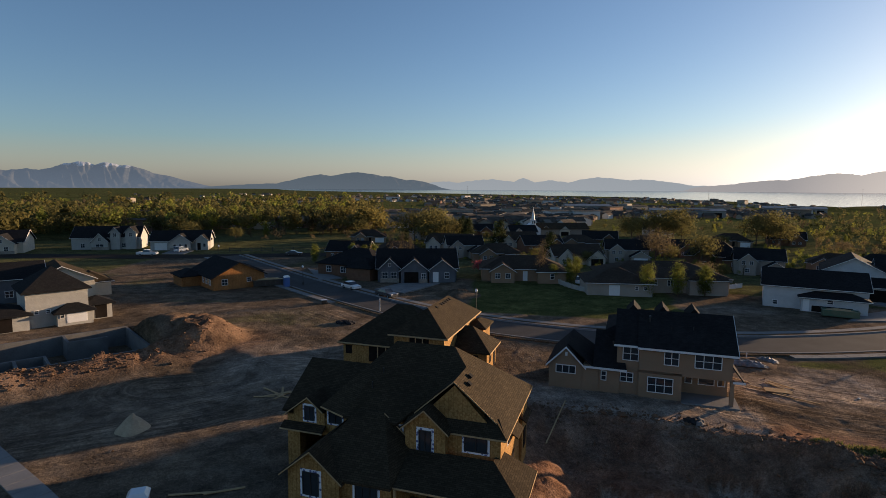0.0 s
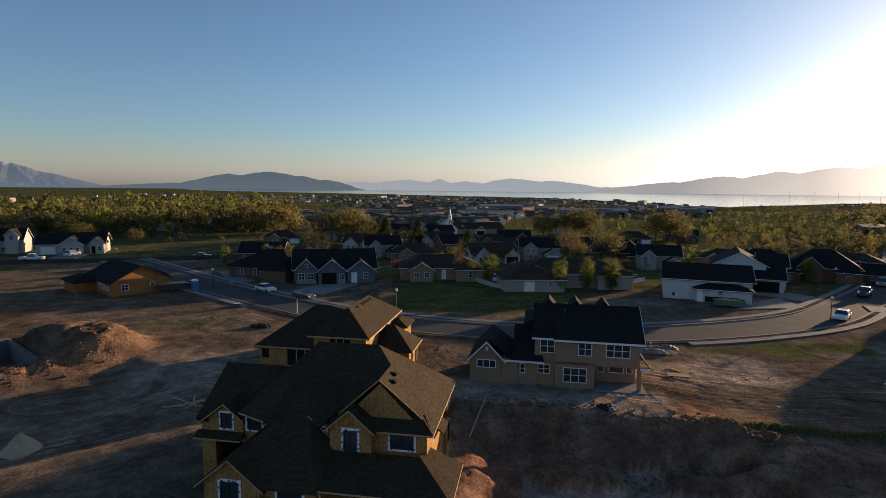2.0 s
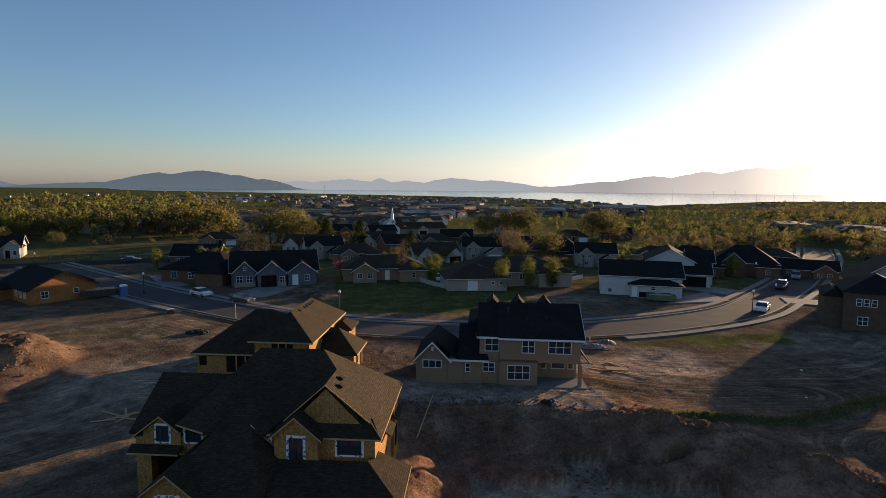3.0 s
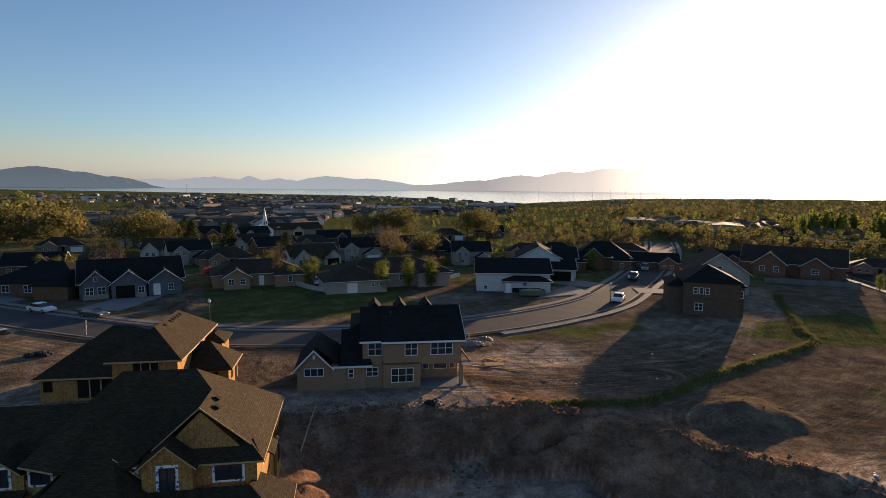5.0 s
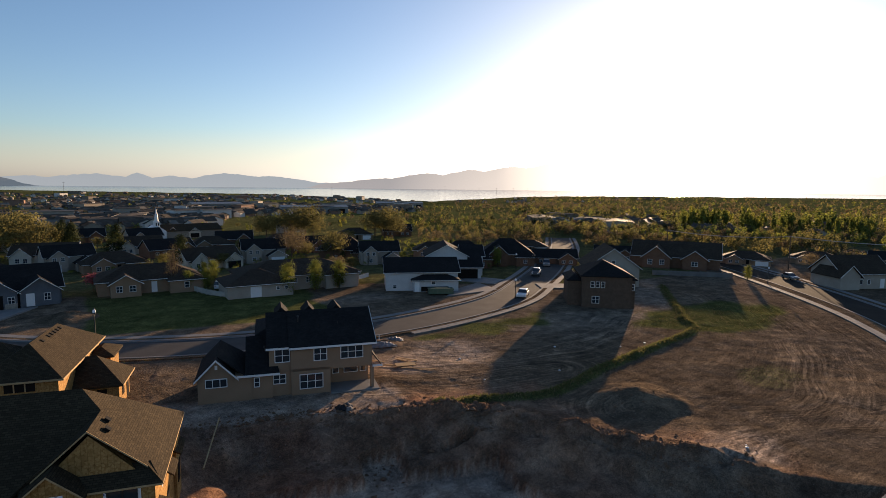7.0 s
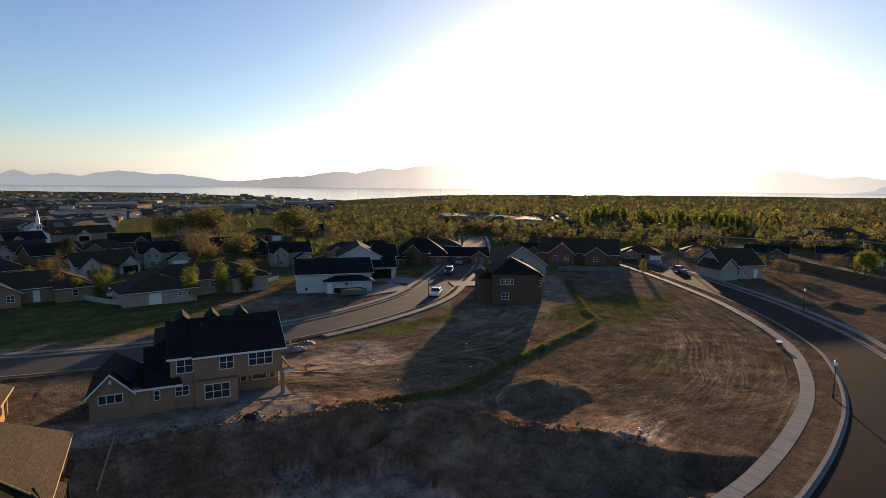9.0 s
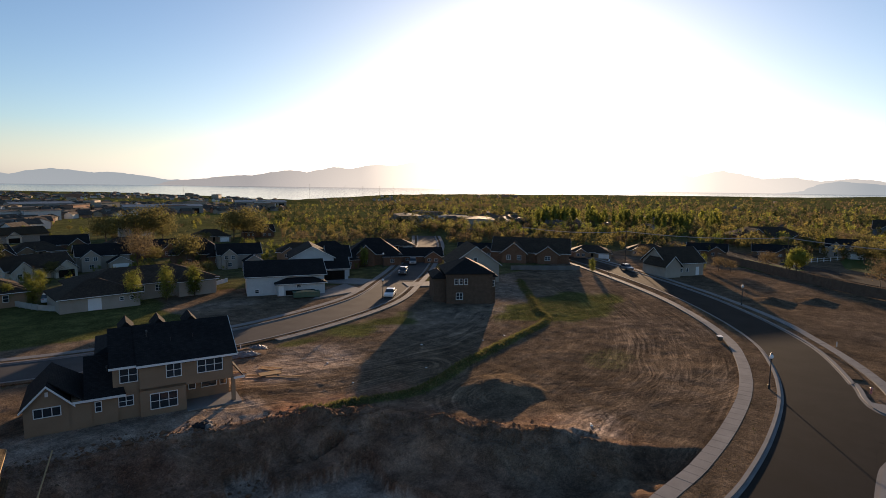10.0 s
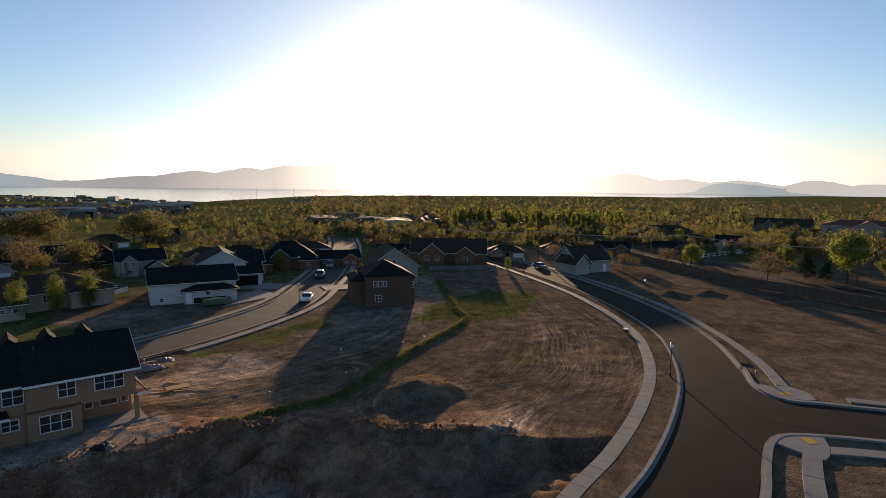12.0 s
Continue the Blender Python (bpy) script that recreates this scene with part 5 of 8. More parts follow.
def block_house(m, label, w, d, ze, wall, roof, pitch=0.5, axis="x", hip=False, wings=(), openings=(), over=0.5, trims=True, stone=None, group=""):
    """A finished house: a body, wings and their roofs, and openings (side, at, along, z, w, h, kind). Origin: the front left corner."""
    h = thing("house", m, label, "house", group)
    bodies = [(0, w, 0, d, ze, pitch, axis, hip)] + list(wings)
    tb = bmesh.new()
    for x0, x1, y0, y1, e, p, ax, hp in bodies:
        bm = bmesh.new()
        if hp:
            box(bm, x0, x1, y0, y1, -0.4, e)
        else:
            gable_wall(bm, x0, x1, y0, y1, -0.4, e, p, ax)
        part("wall", bm, wall, h)
        bm = bmesh.new()
        if hp:
            hip_roof(bm, x0, x1, y0, y1, e, p, over)
        else:
            zr = gable_roof(bm, x0, x1, y0, y1, e, p, ax, over)
            zl = e - p * over
            if ax == "y":
                mx = (x0 + x1) / 2
                for yy in (y0 - over - 0.02,):
                    fascia(tb, (x0 - over, yy, zl), (mx, yy, zr), 0.13), fascia(tb, (mx, yy, zr), (x1 + over, yy, zl), 0.13)
            else:
                my = (y0 + y1) / 2
                for xx in (x0 - over - 0.02, x1 + over + 0.02):
                    fascia(tb, (xx, y0 - over, zl), (xx, my, zr), 0.13), fascia(tb, (xx, my, zr), (xx, y1 + over, zl), 0.13)
        zl = e - p * over
        fascia(tb, (x0 - over, y0 - over - 0.03, zl), (x1 + over, y0 - over - 0.03, zl), 0.1) if (hp or ax == "x") else None
        part("roof", bm, roof, h, "", True)
    if trims and tb.faces:
        part("trim", tb, "trim", h, "white eave boards")
    else:
        tb.free()
    for side, at, along, z, ww, hh, kind in openings:
        if kind == "window":
            window(h, side, at, along, z, ww, hh, 2 if ww > 0.9 else 1, 2)
        elif kind == "garage":
            door(h, side, at, along, z, ww, hh, "trim", "garage_door", 4)
        # dark kinds: near-black panels for dark garage doors and shaded doorways
        elif kind == "dark_garage":
            door(h, side, at, along, z, ww, hh, "opening_shade", "garage_door", 4)
        else:
            door(h, side, at, along, z, ww, hh, "trim" if kind == "door" else "opening_shade", "door")
    if stone:
        for x0, x1, y in stone:
            bm = bmesh.new()
            box(bm, x0, x1, y - 0.08, y, -0.3, 0.95)
            part("stone_base", bm, "stone", h, "stone cladding along the foot of the wall")
    return h


def row(side, at, z, w, hh, *along):
    return [(side, at, a, z, w, hh, "window") for a in along]


# the white house by the open cellar
block_house(pose(-58.6, 76.3, 0, 0, 0, 44), "tall pale sided house with dark roof and bare porches", 7.6, 8.5, 5.5, "siding_dimmed", "shingle_black", 0.72, "x", True,
            wings=[(-5.5, 0.2, -1.0, 6, 2.5, 0.4, "x", True), (3.4, 7.8, -1.5, 2, 2.3, 0.5, "x", True), (7.6, 10.8, 0.6, 4.6, 2.6, 0.45, "x", True)],
            openings=[("front", -1.5, 5.8, 0.4, 2.6, 1.6, "garage"), *row("front", 0, 1.9, 0.6, 0.6, 1.2, 2.6), ("front", -1.0, -2.6, 0.1, 1.8, 2.0, "dark"), ("front", 0.6, 9.3, 0.1, 1.6, 2.1, "dark"), *row("front", -1.5, 1.2, 0.6, 0.9, 4.0)], trims=False)
block_house(pose(-78, 90, 0, 0, 0, 40), "grey house with white trim behind the pale house", 10, 9, 4.4, "siding_grey", "shingle_black", 0.5, "x", False,
            openings=row("front", 0, 1.0, 1.2, 1.2, 2, 5) + row("right", 10, 1.4, 0.9, 1.1, 3))
block_house(pose(-69.5, 91.5, 0, 0, 0, 40), "tan house with broad gabled roof behind the pale house", 9.5, 11, 4.0, "siding_cream", "shingle_brown", 0.5, "y", False,
            wings=[(7, 12.5, 3, 11, 2.9, 0.5, "x", True)], openings=row("front", 0, 1.0, 1.0, 1.2, 3, 6.5) + row("front", 0, 3.6, 0.7, 0.7, 4.8))
# the house sheathed in orange board
block_house(pose(-44.4, 105.6, 0, 0, 0, 40), "unfinished single-storey house in orange board with dark roof", 10.2, 14, 2.75, "osb_orange", "shingle_black", 0.5, "y", False,
            wings=[(-3.5, 1.0, 8, 14.5, 2.4, 0.4, "x", True), (8, 12, 6, 13, 2.5, 0.5, "x", True)], openings=row("front", 0, 0.9, 1.2, 1.2, 2.2) + row("front", 0, 1.2, 0.9, 0.9, 7.0) + row("left", 0, 0.9, 1.0, 1.3, 2, 4, 6), trims=False)
# the grey craftsman house and its dark neighbour
block_house(pose(-14.0, 117.6, 0, 0, 0, 4), "grey craftsman house with white gables and garage", 17, 11, 3.2, "siding_grey", "shingle_black", 0.62, "x", False,
            wings=[(0.6, 4.6, -1.2, 6, 3.4, 0.95, "y", False), (5.0, 10.6, -2.2, 6, 3.0, 0.8, "y", False), (11, 16.6, -1.6, 8, 2.9, 0.75, "y", False)],
            openings=[("front", -2.2, 7.2, 0.1, 3.0, 2.3, "dark_garage"), *row("front", -1.2, 0.9, 1.3, 1.4, 1.6, 3.5), *row("front", -1.2, 3.4, 0.6, 0.8, 2.6), ("front", -1.6, 12.4, 0.1, 1.2, 2.2, "door"), *row("front", -1.6, 0.9, 1.0, 1.3, 14.8), *row("front", -2.2, 0.9, 1.0, 1.2, 9.8)],
            stone=[(0.6, 4.6, -1.2), (8.9, 10.6, -2.2)])
block_house(pose(-29.0, 127.5, 0, 0, 0, -25), "dark stone-clad house with low hipped roof", 16, 12, 3.0, "brick_brown", "shingle_black", 0.5, "x", True,
            wings=[(10, 16, -3, 4, 3.0, 0.5, "y", True)], openings=row("front", 0, 0.8, 1.4, 1.4, 3, 7), trims=False)
# white houses along the far road
block_house(pose(56.4, 95.9, 0, 0, 0, -29), "white sided house with dark roof and open garage", 14.8, 9, 4.0, "siding_white", "shingle_black", 0.52, "x", False,
            wings=[(5.5, 14.6, -2.0, 3, 2.6, 0.35, "x", True)], openings=[("front", -2.0, 9.8, 0.1, 5.6, 1.0, "dark_garage"), *row("front", -2.0, 1.5, 0.9, 0.7, 9.5), *row("front", 0, 0.4, 0.8, 0.8, 1.8), ("front", -2.0, 6.2, 0.1, 0.9, 2.0, "door"), *row("right", 14.8, 2.6, 0.8, 1.0, 4.5), ("right", 14.8, 1.0, 0.1, 2.6, 2.0, "dark")])
block_house(pose(73.0, 105.2, 0, 0, 0, -33), "white two-storey house with dark roof and broad gable", 9.6, 12, 5.2, "siding_white", "shingle_black", 0.52, "y", False,
            wings=[(6.4, 12.6, -2.5, 5, 3.0, 0.5, "x", False), (8.6, 13.6, 2.5, 11, 5.0, 0.5, "x", False)], openings=row("front", 0, 3.5, 0.9, 1.1, 3.4, 5.2) + [("front", -2.5, 9.5, 0.1, 4.6, 2.2, "dark_garage")] + row("front", 2.5, 3.6, 0.9, 1.0, 11.6))
# the tall brown house seen against the sun
block_house(pose(76.9, 62.8, 0, 0, 0, -43), "tall brown brick house with dark hipped roof seen against the sun", 8.6, 10, 6.0, "brick_dark", "shingle_black", 0.5, "x", True,
            wings=[(-2.2, 0.3, 1.6, 9, 5.0, 0.6, "x", True), (4.6, 9.3, 0.7, 9.2, 5.4, 0.5, "x", True)], openings=row("front", 0, 3.7, 0.7, 1.1, 1.8, 2.7, 3.6) + row("front", 0.7, 3.2, 1.2, 1.2, 8.6) + row("front", 0, 0.9, 1.3, 1.3, 2.4), trims=False, over=0.35)
block_house(pose(95.6, 76.6, 0, 0, 0, -43), "pale stuccoed house with sharp gables behind the brown house", 11, 12, 4.4, "stucco_grey", "shingle_grey", 0.72, "y", False,
            wings=[(0.6, 5.2, -1.8, 4, 3.6, 0.8, "y", False)], openings=row("front", 0, 4.6, 0.9, 1.1, 5.5) + row("front", -1.8, 1.0, 1.4, 1.3, 2.9) + row("front", 0, 1, 1.2, 1.2, 8))
# low stuccoed houses round the green lot
block_house(pose(31.5, 108.0, 0, 0, 0, -6), "long low beige house with broad dark hipped roof", 24, 13, 3.2, "stucco_grey", "shingle_grey", 0.36, "x", True,
            wings=[(-3.5, 8.5, -4.5, 6, 2.7, 0.4, "x", True), (16, 23, -2, 5, 3.2, 0.5, "x", True)],
            openings=[("front", -4.5, 1.5, 0.1, 2.0, 2.0, "door"), *row("front", -4.5, 1.2, 0.7, 0.7, 5.6, 7.2), *row("front", 0, 1.4, 1.2, 1.2, 10, 13), *row("front", -2, 0.8, 1.4, 1.3, 19)])
block_house(pose(8.5, 120, 0, 0, 0, -3), "low tan house with brown roof", 18, 10, 2.9, "stucco_tan", "shingle_grey", 0.45, "x", True,
            wings=[(2, 7, -2.5, 4, 2.7, 0.6, "y", False), (12, 18, -2.5, 4, 2.7, 0.4, "x", True)], openings=row("front", -2.5, 0.9, 1.1, 1.2, 3.4, 5.6) + row("front", -2.5, 0.9, 0.9, 1.2, 15) + [("front", 0, 9.5, 0.1, 1, 2.1, "door")])
# the farther white pair beyond the cross road
block_house(pose(-116.5, 172.5, 0, 0, 0, 14) @ Matrix.Diagonal((0.78, 0.85, 0.95, 1.0)), "white two-storey farmhouse with dark roof and gables", 25, 11, 4.2, "siding_dimmed", "shingle_black", 0.6, "x", False,
            wings=[(8, 14, -2.5, 6, 3.0, 0.85, "y", False), (14.5, 18, -1.2, 7, 5.8, 0.9, "y", False), (20, 24, -1.2, 7, 5.8, 0.9, "y", False)],
            openings=row("front", -2.5, 3.0, 1.2, 1.0, 11) + row("front", -1.2, 4.2, 1.2, 1.3, 16.2, 22) + row("front", 0, 0.6, 1.6, 1.4, 4, 19) + row("front", -2.5, 0.5, 3, 1.5, 11), stone=[(8, 14, -2.5)])
block_house(pose(-91.5, 172.0, 0, 0, 0, 14), "low white house with dark roof and two gables", 17, 10, 3.2, "siding_dimmed", "shingle_black", 0.55, "x", False,
            wings=[(6, 12, -2, 5, 3.0, 0.75, "y", False), (13.5, 17, -1.5, 5, 3.4, 0.85, "y", False)],
            openings=row("front", -2, 0.8, 0.9, 1.3, 7.4, 9, 10.6) + [("front", 0, 3, 0.1, 3.6, 2.2, "garage"), ("front", -1.5, 14.4, 0.1, 1, 2.2, "dark")] + row("front", -1.5, 1.0, 0.9, 1.2, 16), stone=[(6, 12, -2)])
block_house(pose(-140.0, 158.0, 0, 0, 0, 22), "pale stone-fronted house with dark roof and gable", 16, 11, 3.6, "siding_cream", "shingle_black", 0.55, "x", False,
            wings=[(8, 14.5, -2.5, 6, 3.4, 0.75, "y", False)], openings=row("front", -2.5, 3.2, 1.0, 1.1, 11.2) + row("front", 0, 1.0, 1.1, 1.3, 2.5, 5.5) + row("front", -2.5, 0.8, 1.2, 1.4, 10, 12.5), stone=[(8, 14.5, -2.5)])
# small house by the second road, and the red-roofed one
block_house(pose(139.7, 43.2, 0, 0, 0, -32), "small grey stuccoed house with steep brown roof", 11.5, 9, 3.6, "stucco_grey", "shingle_grey", 0.75, "x", False,
            wings=[(-1.5, 3.0, -1.5, 6, 3.2, 0.95, "y", False)], openings=row("front", 0, 1.0, 0.8, 1.0, 4.6, 6.4) + [("front", 0, 9.6, 0.1, 1.0, 2.1, "door")])
block_house(pose(133, 91, 0, 0, 0, -62), "large brick house in the glare with two gables", 22, 12, 3.2, "brick_brown", "shingle_grey", 0.6, "x", False,
            wings=[(3, 10, -3, 6, 3.2, 0.8, "y", False), (13, 19, -2, 6, 3.0, 0.7, "y", False)], openings=row("front", -3, 1, 1.2, 1.4, 5, 8) + row("front", -2, 1, 1.6, 1.2, 16))


# ---- trees ----
def leaf_cloud(rng, centres, count, size, spread):
    """Small leaf cards scattered in clumps round the centres."""
    c = np.array(centres)[rng.integers(0, len(centres), count)]
    p = c + rng.normal(0, 1, (count, 3)) * np.array(spread)
    out = (p - c) / np.array(spread) + 0.6 * (p - np.mean(centres, 0)) / np.max(spread) + rng.normal(0, 0.9, (count, 3))
    a = np.cross(out, rng.normal(0, 1, (count, 3)))
    a /= np.linalg.norm(a, axis=1, keepdims=True)
    b = np.cross(out, a)
    b /= np.linalg.norm(b, axis=1, keepdims=True)
    s = (size * rng.uniform(0.6, 1.3, count))[:, None]
    v = np.stack([p - a * s, p + b * s * 0.55, p + a * s, p - b * s * 0.55], 1).reshape(-1, 3)
    return v, [tuple(range(4 * k, 4 * k + 4)) for k in range(count)]


def make_tree(name, label, seed, height, width, leaf, shape="round", leaves=900, size=0.24, m=None):
    """A tapered trunk with limbs, and a loose crown of leaf clumps with gaps."""
    rng = np.random.default_rng(seed)
    t = thing(name, m or pose(0, 0, 0), label, "tree", "trees")
    bm = bmesh.new()
    lean = rng.normal(0, 0.02, 2) * height
    trunk_top = height * (0.85 if shape != "round" else 0.7)
    tube(bm, [(0, 0, -0.2), (lean[0] * 0.4, lean[1] * 0.4, trunk_top * 0.5), (lean[0], lean[1], trunk_top)], [0.022 * height, 0.015 * height, 0.004 * height], 6)
    centres = []
    limbs = {"round": 13, "column": 14, "cone": 16, "bare": 16}[shape]
    for k in range(limbs):
        f = (k + 0.5) / limbs
        ang = k * 2.4 + rng.uniform(-0.4, 0.4)
        if shape == "round":
            z0, z1 = height * (0.25 + 0.35 * f), height * (0.42 + 0.5 * f + rng.uniform(-0.05, 0.05))
            r = width / 2 * (0.35 + 0.65 * math.sin(math.pi * (0.25 + 0.65 * f))) * rng.uniform(0.7, 1.05)
        elif shape == "cone":
            z0, z1 = height * (0.1 + 0.75 * f), height * (0.12 + 0.8 * f)
            r = width / 2 * (1.05 - f) * rng.uniform(0.8, 1.1)
        else:
            z0, z1 = height * (0.08 + 0.6 * f), height * (0.12 + 0.84 * f)
            r = width / 2 * (0.55 + 0.45 * math.sin(math.pi * f)) * rng.uniform(0.6, 1.0)
        end = (r * math.cos(ang) + lean[0] * f, r * math.sin(ang) + lean[1] * f, z1)
        mid = (end[0] * 0.45, end[1] * 0.45, (z0 + z1) / 2 + 0.03 * height)
        tube(bm, [(lean[0] * f, lean[1] * f, z0), mid, end], [0.008 * height, 0.005 * height, 0.002 * height], 4)
        centres += [end, tuple((np.array(end) + np.array(mid)) / 2)]
    centres.append((lean[0], lean[1], trunk_top + 0.05 * height))
    part("trunk", bm, "bark", t)
    sp = {"round": (width * 0.12, width * 0.12, height * 0.07), "column": (width * 0.16, width * 0.16, height * 0.06), "cone": (width * 0.10, width * 0.10, height * 0.04), "bare": (width * 0.14, width * 0.14, height * 0.07)}[shape]
    v, f = leaf_cloud(rng, centres, int(leaves * 1.7), size * 0.82, sp)
    raw_mesh("crown", v, f, leaf, t)
    return t


def free_spot(x, y, margin=0.0):
    """Whether a tree or house may stand here: clear of roads, near lots and the bare field."""
    if min(dist_to(ln, x, y) for ln in (ROAD_A, ROAD_B, ROAD_C, ROAD_D, ROAD_E)) < 8 + margin:
        return False
    if x * x + y * y < 95 ** 2:
        return False
    return not (20 < x < 128 and -60 < y < 70) and not (-70 < x < 60 and y < 124) and not (x > 100 and y < 45 and x < np.interp(y, [-44, -15, 6, 29.5, 45], [110, 130.5, 144.5, 170, 186]) + 3)


PROTO = [
    make_tree("tree", "slim young tree in fresh yellow-green leaf", 1, 6.4, 2.5, "leaf_spring", "column", 1700, 0.17, pose(38.6, 103.4, 0)),
    make_tree("tree", "round tree in light spring leaf", 2, 9.0, 8.0, "leaf_green", "round", 1300, 0.3, pose(66, 140, 0)),
    make_tree("tree", "dense dark evergreen tree among houses", 3, 9.0, 5.5, "leaf_dark", "cone", 1300, 0.28, pose(29, 150, 0)),
    make_tree("tree", "tall bare poplar with few rusty buds", 4, 9.5, 2.2, "leaf_rust", "column", 420, 0.16, pose(22, 121, 0)),
    make_tree("tree", "broad tree in olive spring leaf", 5, 10.5, 10.5, "leaf_green", "round", 1500, 0.34, pose(70, 205, 0)),
    make_tree("tree", "broad tree with rusty young leaf", 6, 8.5, 8.5, "leaf_rust", "round", 1000, 0.26, pose(58, 150, 0)),
    make_tree("tree", "bright yellow-green tree beside the fence", 7, 8.0, 5.0, "leaf_spring", "round", 2200, 0.3, pose(164, -16.5, 0) @ Matrix.Diagonal((1.6, 1.6, 1.65, 1))),
    make_tree("tree", "small blossoming tree in deep pink", 8, 3.6, 3.0, "leaf_pink", "round", 600, 0.16, pose(8.5, 128, 0)),
]


def plant(k, x, y, s=1.0, turn=0.0):
    m = copy_thing(PROTO[k], pose(x, y, 0, 0, 0, turn))
    m.scale = (s, s, s * random.uniform(0.92, 1.08))
    return m


for k, x, y, s in ((0, 44.2, 102.6, 1.05), (0, 49.8, 103.6, 1.0), (0, 27.0, 116.2, 0.75), (0, 23.8, 117.5, 0.7), (0, 30.5, 125, 0.8), (0, 98.5, 108.5, 0.85), (0, -34, 146, 0.8), (0, -25, 152, 0.75), (0, -22, 153, 0.7), (0, -19, 150, 0.85),
                   (3, 21.0, 119.0, 0.9), (3, -14, 146, 0.9), (3, -11, 147, 0.95), (3, -9, 150, 0.8), (3, 60, 160, 1.0), (3, 63, 161, 1.1), (3, 66, 162, 0.9), (7, 52, 122, 0.8), (5, 56, 117.5, 0.55), (7, 31, 116, 0.5),
                   (6, 170, -26, 0.9), (2, 165, -8, 0.85), (2, 167, -2, 0.75), (2, 163, -12, 0.6), (5, 171, 26, 0.6), (2, 176, 22, 0.5), (5, 160, 33, 0.4), (2, 188, -2, 0.7), (1, 205, 4, 0.8), (2, 214, -6, 1.0), (0, 160, 40, 0.7), (0, 133.5, 60, 0.6), (5, 160.5, 36, 0.5), (0, 118, 90, 0.8)):
    plant(k, x, y, s, random.uniform(0, 360))

rng = np.random.default_rng(5)
made = 0
while made < 170:
    dep = rng.uniform(3.6, 8.6)
    r, az = 20.5 / math.tan(radians(dep)), rng.uniform(-47, 103)
    x, y, _ = polar(az, r)
    if not free_spot(x, y):
        continue
    sunny = 40 < az < 78
    if sunny and r < 250 and rng.uniform() < 0.8:
        continue
    if -42 < az < -5 and r < 215:
        continue
    if az < -5:
        k = int(rng.choice([1, 4, 5, 1, 4, 0]))
    elif az > 78:
        k = int(rng.choice([1, 4, 6, 2, 5, 0]))
    else:
        k = int(rng.choice([0, 1, 3, 2, 5, 0, 4]))
    s = rng.uniform(0.5, 0.95) * (0.6 if sunny else 1.0) * (0.55 if -5 < az < 45 else 1.0)
    plant(k, x, y, s, rng.uniform(0, 360))
    made += 1


